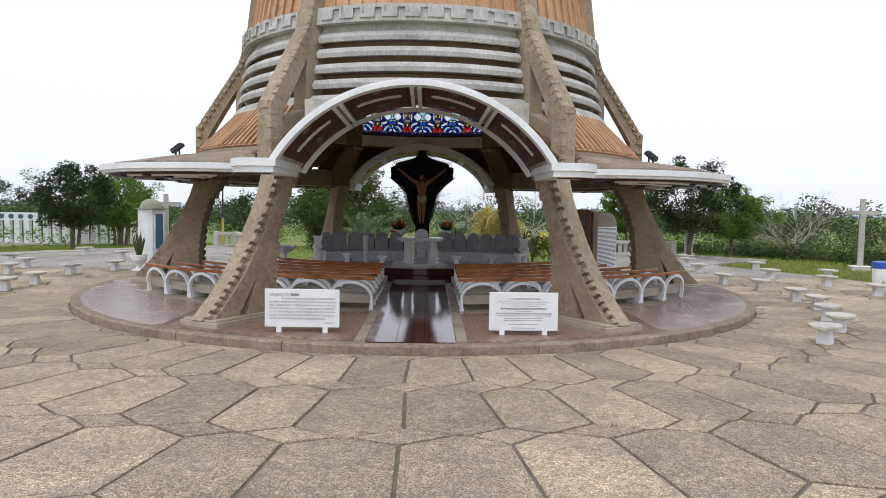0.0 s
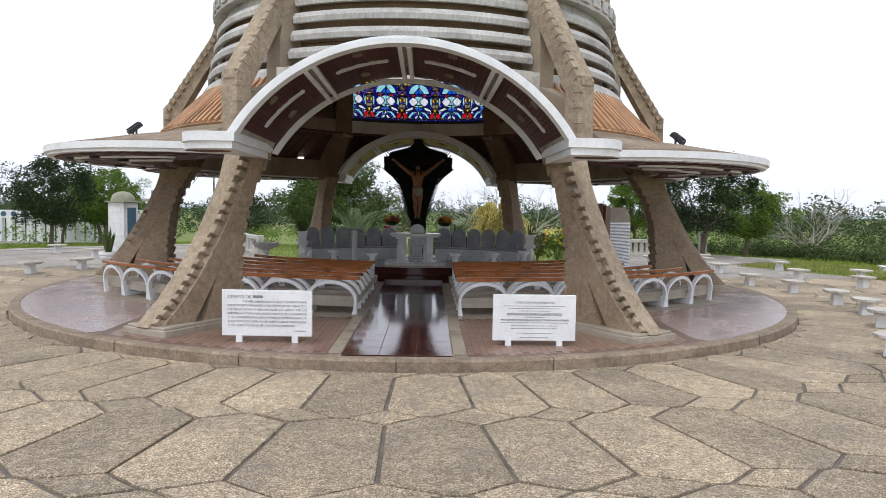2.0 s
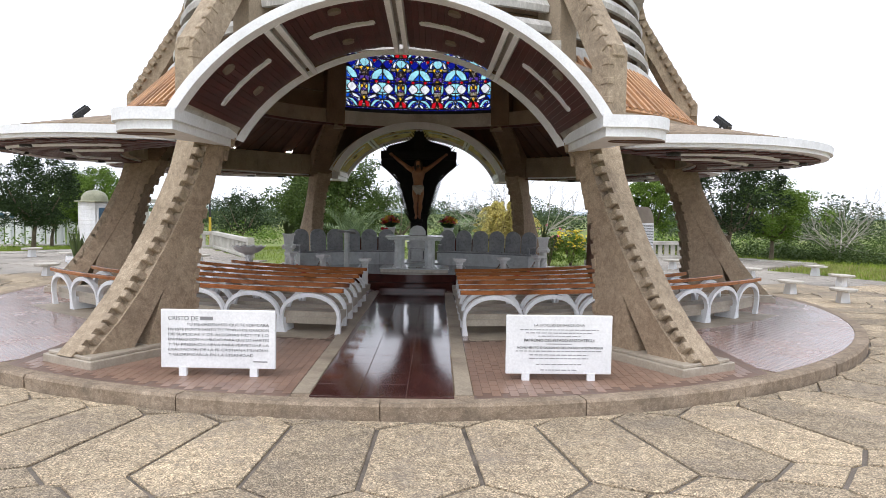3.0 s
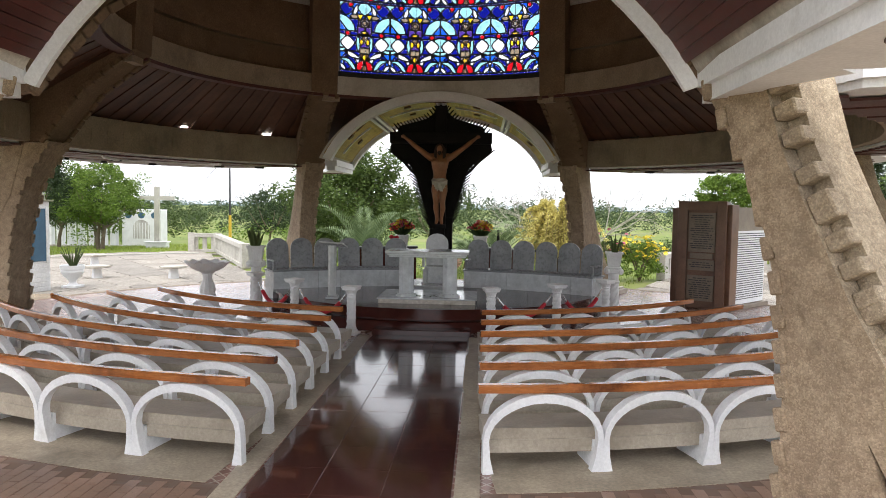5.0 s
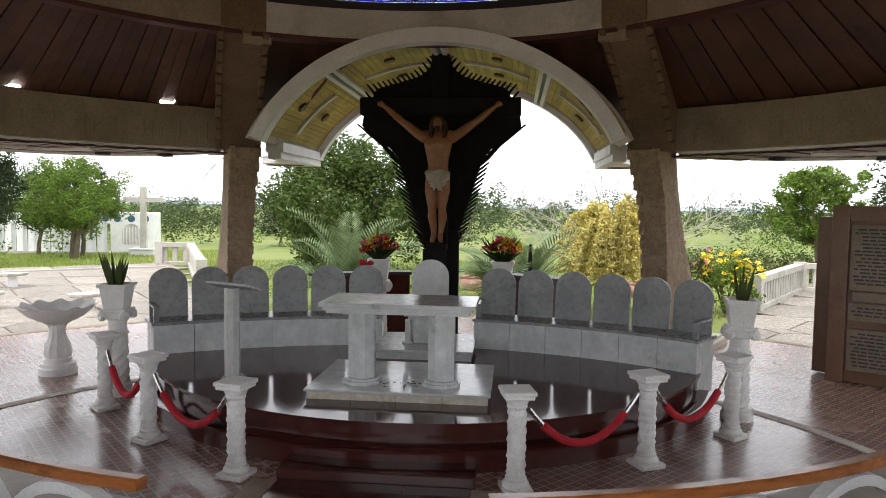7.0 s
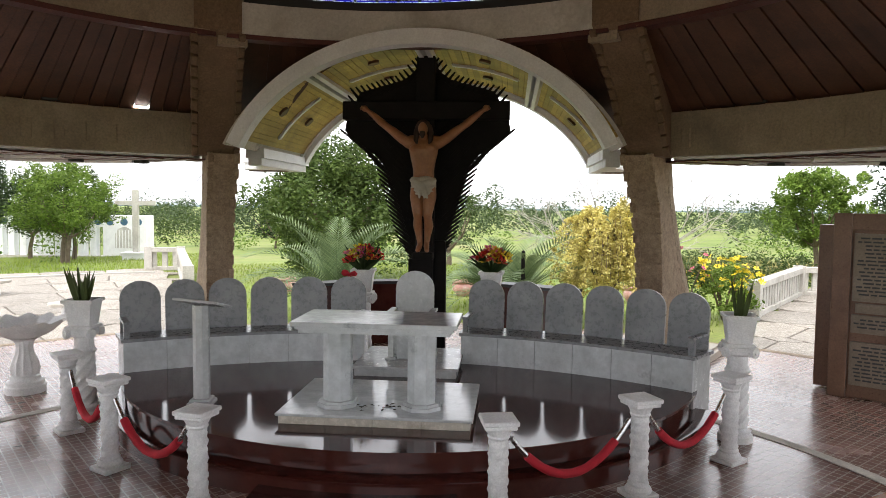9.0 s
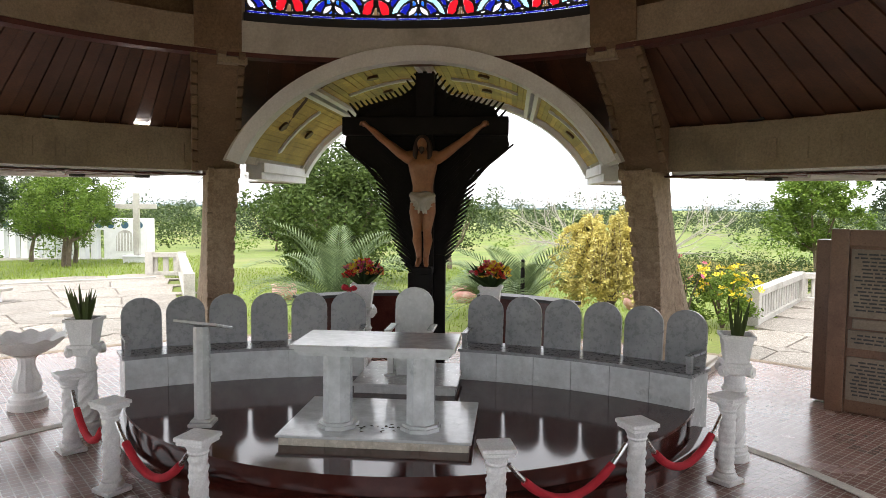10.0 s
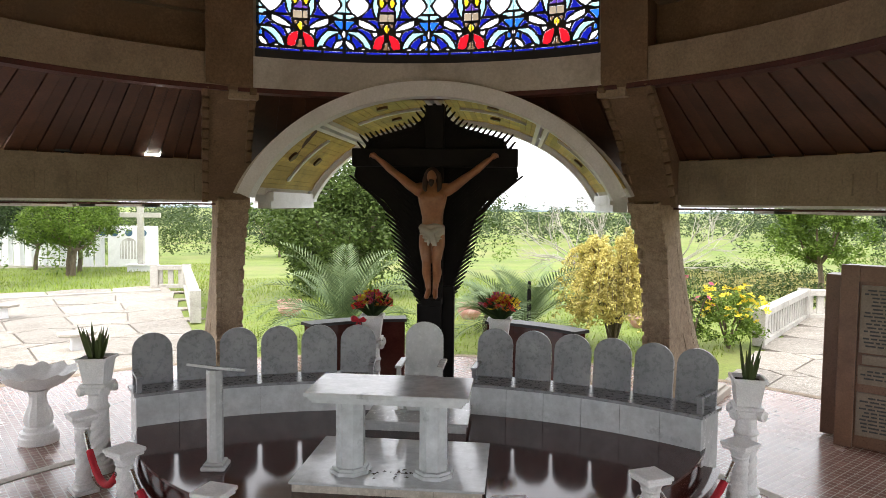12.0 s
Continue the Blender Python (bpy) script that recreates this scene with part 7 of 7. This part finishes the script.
def palm(x, y, seed, n, L, label):
    rng = np.random.default_rng(seed)
    p = thing("palm", label, "palm", "young palms behind the altar", pose(x, y, ground_z(x, y) - 0.02))
    bm = bmesh.new()
    lathe(bm, [(0.16, 0), (0.2, 0.25), (0.14, 0.5), (0.03, 0.6)], 10, flute=0.12, lobes=7)
    part("trunk", bm, M_BARK, p)
    for k in range(n):
        a = 6.283 * k / n + rng.uniform(-0.2, 0.2)
        up = rng.uniform(0.25, 1.25)
        ln = L * rng.uniform(0.75, 1.1)
        bm = bmesh.new()
        prev = None
        axis = []
        for i in range(16):
            t = i / 15
            el = up - 1.35 * t * t * (1.4 - up * 0.6)
            pt = Vector((0, 0, 0.5)) if prev is None else prev + Vector((math.cos(a) * math.cos(el), math.sin(a) * math.cos(el), math.sin(el))) * ln / 15
            axis.append(pt)
            prev = pt
        tube(bm, axis, [0.02 * (1 - i / 17) for i in range(16)], 4)
        for i in range(2, 16):
            d = (axis[min(i + 1, 15)] - axis[i - 1]).normalized()
            side = d.cross(Vector((0, 0, 1))).normalized()
            upv = side.cross(d)
            for q in (0, 0.5):
                o = axis[i] - d * q * ln / 15
                for s in (-1, 1):
                    ll = 0.5 * math.sin(math.pi * min(0.97, 0.12 + 0.85 * i / 16)) + 0.06
                    tip = o + (side * s * 0.8 + d * 0.75 + upv * 0.35 + Vector((0, 0, -0.12))) * ll
                    bm.faces.new([bm.verts.new(c) for c in (o - d * 0.012, o + (tip - o) * 0.45 + d * 0.028, tip, o + (tip - o) * 0.45 - d * 0.028)])
        part("frond", bm, M_PALM, p)


palm(-3.2, 12.7, 31, 30, 2.9, "young grey-green date palm with feathery fronds")
palm(1.6, 13.2, 32, 24, 2.7, "young grey-green date palm behind the cross")
palm(0.6, 15.5, 33, 14, 1.6, "small green palm on the garden grass")

# bare tree behind the golden bush
bt = thing("bare_tree", "leafless pale tree with long thin branches", "tree", "bare trees", pose(5.9, 22.0, ground_z(5.9, 22) - 0.05))
rng = np.random.default_rng(12)


def branch(bm, p, d, L, r, depth):
    q = p + d * L
    mid = p + d * L * 0.5 + Vector(rng.normal(size=3)) * L * 0.05
    tube(bm, [tuple(p), tuple(mid), tuple(q)], [r, r * 0.8, r * 0.55], 5)
    if depth:
        for k in range(3 if depth > 1 else 4):
            nd = (d + Vector(rng.normal(size=3)) * 0.45 + Vector((0, 0, 0.06))).normalized()
            branch(bm, p.lerp(q, rng.uniform(0.55, 1)), nd, L * rng.uniform(0.55, 0.8), r * 0.5, depth - 1)


for a in (-2.6, -1.9, -0.4, 0.6, 2.4, 3.0, -3.0):
    bm = bmesh.new()
    branch(bm, Vector((0, 0, 0.3)), Vector((math.cos(a) * 0.75, math.sin(a) * 0.3, rng.uniform(0.35, 0.9))).normalized(), 2.7, 0.055, 3)
    part("branch", bm, M_BAREBARK, bt)
copy_thing(bt, pose(26.6, 25.0, ground_z(26.6, 25.0) - 0.05, 0, 0, 40))

# bouquets in the pots behind the throne
for i, (x, y) in enumerate(((-1.0, 5.98), (1.13, 5.98))):
    rng = np.random.default_rng(50 + i)
    bq = thing("bouquet", "full bouquet of red, pink, orange and yellow flowers", "flowers", "bouquets behind the throne", pose(x, y, 1.672))
    bm = bmesh.new()
    for k in range(34):
        a, q = rng.uniform(0, 6.28), rng.uniform(0.1, 0.42)
        blade(bm, (0, 0, 0), (q * math.cos(a), q * math.sin(a), rng.uniform(0.2, 0.5)), 0.045)
    part("leaves", bm, M_DARKLEAF, bq)
    for mt, n in ((M_PETALO, 20), (M_PETALR, 18), (M_PETALY, 14), (M_PINK, 10)):
        pts = []
        for k in range(n):
            a, q = rng.uniform(0, 6.28), rng.uniform(0.05, 0.34)
            pts.append((q * math.cos(a), q * math.sin(a) * 0.7, 0.34 - 0.5 * q + rng.uniform(0, 0.12)))
        flowers(bq, pts, mt, 0.085)

    if i == 0:
        bm = bmesh.new()
        for sx in (-1, 1):
            lathe(bm, [(0.012, 0.0), (0.05, 0.04), (0.055, 0.1), (0.03, 0.13), (0.005, 0.135)], 10, pose(-0.2, -0.17, -0.02, 0, sx * 78, 0))
            tube(bm, [(-0.2, -0.17, -0.02), (-0.2 + sx * 0.03, -0.19, -0.09), (-0.2 + sx * 0.05, -0.18, -0.17)], 0.014, 5)
        part("ribbon_bow", bm, M_RED, bq, "red ribbon bow", True)
        bm = bmesh.new()
        blade(bm, (0, 0, 0), (-0.06, 0.05, 0.62), 0.08)
        part("tall_leaf", bm, M_BRIGHTLEAF, bq, "tall green leaf")

# pink clay pots on the garden grass
M_CLAYPINK = surface("pink_painted_clay", (0.50, 0.25, 0.22), (0.62, 0.36, 0.32), 4, 0.7, 30, 0.2, 0.2, (0.6, 0.5, 0.45), 2)
for i, (x, y) in enumerate(((-6.2, 17.4), (-0.1, 17.8), (5.4, 17.0))):
    cp = thing("clay_pot", "low pink painted clay pot on the garden grass", "plant pot", "pink clay pots", pose(x, y, ground_z(x, y)))
    bm = bmesh.new()
    lathe(bm, [(0.24, 0), (0.4, 0.2), (0.42, 0.34), (0.38, 0.42), (0.43, 0.46), (0.43, 0.52), (0.36, 0.52), (0.34, 0.44), (0.02, 0.44)], 22)
    part("pot", bm, M_CLAYPINK, cp, smooth=True)
    rng = np.random.default_rng(70 + i)
    vs, fs = leaf_cloud(rng, [np.array([0, 0, 0.56])], [0.28], 70, 0.06)
    leaf_object("plant", cp, vs, fs, M_BRIGHTLEAF)

# stake in the garden, kerb of the garden
st = thing("garden_stake", "charred black wooden stake in the garden", "post", "", pose(1.75, 12.2, GROUND - 0.05))
bm = bmesh.new()
lathe(bm, [(0.06, 0), (0.055, 1.5), (0.045, 1.9), (0.01, 1.92)], 8)
part("stake", bm, M_BLACKWOOD, st)
bm = bmesh.new()
sector(bm, [(11.1, GROUND - 0.2), (11.3, GROUND - 0.2), (11.3, GROUND + 0.1), (11.1, GROUND + 0.1)], 152, 208, 30)
single("garden_kerb", bm, M_OLDCONC, "low curved concrete kerb of the garden", "kerb", "structure")
bm = bmesh.new()
for s in (-1, 1):
    for a0, a1 in (((40, 96), (127, 149)) if s > 0 else ((40, 149),)):
        sector(bm, [(25.95, GROUND - 0.3), (26.15, GROUND - 0.3), (26.15, GROUND + 0.06), (25.95, GROUND + 0.06)], s * a0, s * a1, 40)
lawn = bmesh.new()
sector(lawn, [(20.0, GROUND - 0.05), (20.0, GROUND + 0.012), (26.4, GROUND + 0.016), (26.4, GROUND - 0.05)], 95.5, 127.5, 20)
single("side_lawn", lawn, M_GRASS, "strip of dry short grass beside the paving", "lawn", "structure")
single("plaza_kerb", bm, M_OLDCONC, "low worn kerb between paving and grass", "kerb", "structure")

# shrubs, far woods and grass
rng = np.random.default_rng(90)
cs, rs = [], []
for k in range(110):
    a = rng.uniform(98, 146)
    r = rng.uniform(38, 66)
    if a < 122 and k % 4:
        continue
    p = polar(r, a)
    h = rng.uniform(0.8, 2.1) * (0.7 if a < 118 else 1.0)
    for j in range(4):
        cs.append(np.array([p.x + rng.normal() * 0.8, p.y + rng.normal() * 0.8, ground_z(p.x, p.y) + h * rng.uniform(0.2, 0.9)]))
        rs.append(rng.uniform(0.5, 0.9))
vs, fs = leaf_cloud(rng, cs, rs, 45, 0.11)
tagged(leaf_object("shrub_belt", None, vs, fs, M_GARDENLEAF), "tangled green shrubs along the edge of the field", "shrubs", "", "stuff")
cs, rs = [], []
for k in range(150):
    a = rng.uniform(97, 147)
    r = rng.uniform(32.5, 38)
    p = polar(r, a)
    h = rng.uniform(0.5, 1.25)
    for j in range(4):
        cs.append(np.array([p.x + rng.normal() * 0.6, p.y + rng.normal() * 0.6, ground_z(p.x, p.y) + h * rng.uniform(0.15, 0.85)]))
        rs.append(rng.uniform(0.3, 0.6))
for k in range(70):
    a = rng.uniform(147, 171)
    r = 27 + 30 * rng.uniform() ** 1.5
    p = polar(r, a)
    h = rng.uniform(0.4, 1.1)
    for j in range(4):
        cs.append(np.array([p.x + rng.normal() * 0.8, p.y + rng.normal() * 0.8, ground_z(p.x, p.y) + h * rng.uniform(0.15, 0.85)]))
        rs.append(rng.uniform(0.35, 0.7))
vs, fs = leaf_cloud(rng, cs, rs, 60, 0.085)
tagged(leaf_object("hedge_shrubs", None, vs, fs, M_LEAF), "dense dark green shrubs along the edge of the plaza", "shrubs", "", "stuff")
cs, rs = [], []
for k in range(90):
    a = rng.uniform(150, 262)
    r = rng.uniform(42, 110)
    p = polar(r, a)
    h = rng.uniform(0.8, 2.4)
    for j in range(4):
        cs.append(np.array([p.x + rng.normal() * 1.2, p.y + rng.normal() * 1.2, ground_z(p.x, p.y) + h * rng.uniform(0.2, 0.9)]))
        rs.append(rng.uniform(0.6, 1.2))
vs, fs = leaf_cloud(rng, cs, rs, 55, 0.13)
tagged(leaf_object("field_shrubs", None, vs, fs, M_BRIGHTLEAF), "scattered green shrubs on the field", "shrubs", "", "stuff")
cs, rs, ncs, nrs = [], [], [], []
for k in range(1100):
    a = rng.uniform(88, 275)
    r = rng.uniform(95, 260) if rng.uniform() < 0.75 else rng.uniform(60, 95)
    if r < 95 and (150 < a < 205 or (a < 128 and k % 5)):
        continue
    p = polar(r, a)
    h = rng.uniform(3.5, 7.5) * ((0.5 if a < 132 else 0.7) if r < 95 else 1.0)
    for j in range(4):
        (ncs if r < 95 else cs).append(np.array([p.x + rng.normal() * 2.2, p.y + rng.normal() * 2.2, ground_z(p.x, p.y) + h * rng.uniform(0.15, 1.0)]))
        (nrs if r < 95 else rs).append(rng.uniform(1.2, 2.4) * (0.75 if r < 95 else 1.0))
vs, fs = leaf_cloud(rng, ncs, nrs, 170, 0.13)
tagged(leaf_object("near_woods", None, vs, fs, M_LEAF), "loose green scrub trees between the field and the far woods", "woods", "", "stuff")
vs, fs = leaf_cloud(rng, cs, rs, 70, 0.28)
tagged(leaf_object("far_woods", None, vs, fs, M_FARLEAF), "far belt of green woods along the horizon", "woods", "", "stuff")


def grass_patch(name, n, pick, h0, h1, mat, label, width=0.012):
    vs, fs = [], []
    k = 0
    while k < n:
        x, y = pick()
        if math.hypot(x, y) < 11.4:
            continue
        z = ground_z(x, y)
        a = rng.uniform(0, 6.283)
        h = rng.uniform(h0, h1)
        dx, dy = math.cos(a) * width * h * 6, math.sin(a) * width * h * 6
        lx, ly = rng.normal() * h * 0.35, rng.normal() * h * 0.35
        b = len(vs)
        vs += [(x - dx, y - dy, z - 0.03), (x + dx, y + dy, z - 0.03), (x + lx, y + ly, z + h)]
        fs.append((b, b + 1, b + 2))
        k += 1
    tagged(leaf_object(name, None, vs, fs, mat), label, "grass", "", "stuff")


def in_ring(r0, r1, a0, a1):
    def pick():
        p = polar(math.sqrt(rng.uniform(r0 * r0, r1 * r1)), rng.uniform(a0, a1))
        return p.x, p.y
    return pick


grass_patch("lawn_grass", 36000, in_ring(26.2, 55, 205, 262), 0.05, 0.2, M_BLADES, "rough green lawn beyond the plaza", 0.02)
grass_patch("garden_grass", 30000, in_ring(11.5, 34, 152, 208), 0.04, 0.16, M_BLADES, "rough green grass of the rear garden", 0.018)
grass_patch("field_grass", 30000, in_ring(26.2, 55, 96, 150), 0.08, 0.32, M_BLADES, "rough grass along the field edge", 0.022)
grass_patch("side_lawn_grass", 14000, in_ring(20.0, 26.6, 95.7, 127.3), 0.09, 0.26, M_BLADES, "short dry grass on the side lawn", 0.02)
grass_patch("side_lawn_straw", 9000, in_ring(20.0, 26.6, 95.7, 127.3), 0.1, 0.3, M_DRYGRASS, "straw-coloured grass on the side lawn", 0.014)
grass_patch("dry_field_grass", 45000, in_ring(38, 60, 97, 124), 1.0, 2.3, M_DRYGRASS, "tall straw-coloured grass on the field", 0.006)

grass_patch("dry_garden_grass", 9000, in_ring(30, 52, 148, 172), 0.15, 0.55, M_DRYGRASS, "tall straw-coloured grass behind the garden", 0.012)

# sea on the horizon
bm = bmesh.new()
box(bm, -3500, 3500, 900, 3600, -9, -3.2)
single("sea_water", bm, surface("sea", (0.20, 0.28, 0.33), (0.26, 0.34, 0.39), 0.01, 0.25, 0.3, 0.1, 0.1), "strip of pale blue sea on the horizon", "sea", "structure")

# ---- floor tiles and paving slabs ----
# polished aisle tiles
tile = 0.62
bm = bmesh.new()
box(bm, -tile / 2 + 0.003, tile / 2 - 0.003, -tile / 2 + 0.003, tile / 2 - 0.003, -0.02, 0.014, bev=0.002)
aisle_tile = mesh_of(bm, "aisle_tile", M_AISLE)
y = 0.2
while y > -10.5:
    for x in (-tile, 0, tile):
        piece("aisle_tile", aisle_tile, platform, pose(x, y, 0))
    y -= tile
# terracotta tiles in front of the pews
M_TERRABED = tile_grid("terracotta_bed", (0.155, 0.10, 0.074), (0.185, 0.12, 0.09), (0.17, 0.12, 0.095), 0.4, 0.5, 0.5, 0)
bm = bmesh.new()
for s in (-1, 1):
    n = 24
    lo, hi = [], []
    for i in range(n + 1):
        x = s * (1.19 + 5.2 * i / n)
        ya = -math.sqrt(max((PLAT - 0.25) ** 2 - x * x, 0))
        yb = min(PEWY - math.sqrt(max(12.31 ** 2 - (x - PX) ** 2, 0)), -abs(x) * 1.0)
        yb = max(yb, ya)
        lo.append((bm.verts.new((x, ya, 0.0035)), bm.verts.new((x, yb, 0.0035))))
    for p, q in zip(lo, lo[1:]):
        if abs(q[0].co.x) < 5.9:
            bm.faces.new((p[0], q[0], q[1], p[1]))
single("entrance_floor", bm, M_TERRABED, "terracotta tile floor before the pews", "floor", "structure")
bm = bmesh.new()
box(bm, -0.056, 0.056, -0.131, 0.131, -0.01, 0.008)
terra = mesh_of(bm, "floor_tile", M_TILE)
spots = []
for s in (-1, 1):
    for i in range(36):
        for j in range(22):
            x, y = s * (1.25 + 0.12 * i), -10.66 + 0.27 * j + 0.135 * (i % 2)
            r, d = math.hypot(x, y), math.hypot(x - PX, y - PEWY)
            a = math.degrees(math.atan2(abs(x), -y))
            if r > PLAT - 0.4 or d < 12.45 or a > 33.5:
                continue
            spots.append((abs(x), x, y))
spots.sort()
rv, rf = [], []
for k, (_, x, y) in enumerate(spots):
    if k < 300:
        piece("floor_tile", terra, platform, pose(x, y, 0))
    else:
        b = len(rv)
        rv += [(x + sx * 0.056, y + sy * 0.131, z) for z in (-0.005, 0.008) for sx, sy in ((-1, -1), (1, -1), (1, 1), (-1, 1))]
        rf += [(b + 4, b + 5, b + 6, b + 7)] + [(b + q, b + (q + 1) % 4, b + 4 + (q + 1) % 4, b + 4 + q) for q in range(4)]
me = bpy.data.meshes.new("outer_floor_tile")
me.from_pydata(rv, [], rf)
me.materials.append(M_TILE)
tagged(piece("outer_floor_tile", me, platform), "", "", "", "stuff")

# long hexagonal slabs in rings round the tower, with small lozenges between them
RING0, RINGS, PITCH, COLS = 10.93, 7, 2.45, 72
LOZ = 0.33


def paving_node(r, i, off=0.0):
    """A joint's place: ring radius, column and a share of a column to the side, each a little uneven."""
    a = (i + off) * 360 / COLS
    k = polar(r, a)
    q = Vector((noise.noise(k * 0.8), noise.noise(k * 0.8 + Vector((7.7, 3.1, 0)))))
    return k + Vector((q.x * 0.16, q.y * 0.16, 0))


slabs = []
for k in range(RINGS):
    r0, r1 = RING0 + PITCH * k, RING0 + PITCH * (k + 1)
    for i in range(COLS):
        mid = (i + 0.5) * 360 / COLS
        back = abs((mid + 180) % 360 - 180)
        if back > 148 or (k > 3 and 95 < mid < 128):
            continue
        flat = 0.44
        hexa = [paving_node(r0 + LOZ, i), paving_node(r0, i, flat), paving_node(r0, i, 1 - flat), paving_node(r0 + LOZ, i + 1),
                paving_node(r1 - LOZ, i + 1), paving_node(r1, i, 1 - flat), paving_node(r1, i, flat), paving_node(r1 - LOZ, i)]
        slabs.append(hexa)
        loz = [paving_node(r0 - LOZ, i), paving_node(r0, i, flat), paving_node(r0 + LOZ, i), paving_node(r0, i - 1, 1 - flat)]
        slabs.append([v if v.length > PLAT + 0.02 else v * ((PLAT + 0.02) / v.length) for v in loz])
near, rest_v, rest_f, rest_m = [], [], [], []
for ring in slabs:
    c = sum(ring, Vector()) / len(ring)
    pts = []
    n = len(ring)
    for q in range(n):
        a, b, d = ring[q - 1], ring[q], ring[(q + 1) % n]
        e0, e1 = (b - a).normalized(), (d - b).normalized()
        inward = (e1 - e0)
        if inward.length < 0.2:
            inward = Vector((-e0.y, e0.x, 0))
        inward.normalize()
        if inward.dot(c - b) < 0:
            inward = -inward
        sine = max(abs(e0.x * inward.y - e0.y * inward.x), 0.35)
        pts.append(b + inward * (0.027 / sine))
    near.append((c, pts))
near.sort(key=lambda q: abs(q[0].x) * 0.9 + abs(q[0].y + 15))
for n_, (c, pts) in enumerate(near):
    n = len(pts)
    dz = 0.010 * noise.noise(c * 2.3)
    tilt = (noise.noise(c * 1.7 + Vector((9, 0, 0))) * 0.010, noise.noise(c * 1.7 + Vector((0, 9, 0))) * 0.010)
    top = [(p.x, p.y, GROUND + dz + tilt[0] * (p.x - c.x) + tilt[1] * (p.y - c.y)) for p in pts]
    rim = [(c.x + (p[0] - c.x) * 0.978, c.y + (p[1] - c.y) * 0.978, p[2] + 0.008) for p in top]
    low = [(p[0], p[1], GROUND - 0.05) for p in top]
    vs_ = low + top + rim
    fs_ = [tuple(range(2 * n, 3 * n))] + [(k, (k + 1) % n, n + (k + 1) % n, n + k) for k in range(n)] + [(n + k, n + (k + 1) % n, 2 * n + (k + 1) % n, 2 * n + k) for k in range(n)]
    if n_ < 300:
        me = bpy.data.meshes.new("paving_slab")
        me.from_pydata(vs_, [], fs_)
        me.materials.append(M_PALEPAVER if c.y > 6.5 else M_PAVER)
        piece("paving_slab", me, plaza)
    else:
        b = len(rest_v)
        rest_v += vs_
        rest_f += [tuple(b + q for q in f) for f in fs_]
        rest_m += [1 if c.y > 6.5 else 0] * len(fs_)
me = bpy.data.meshes.new("outer_paving")
me.from_pydata(rest_v, [], rest_f)
me.materials.append(M_PAVER)
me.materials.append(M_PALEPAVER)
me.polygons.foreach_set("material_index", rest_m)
tagged(piece("outer_paving", me, plaza), "", "", "", "stuff")
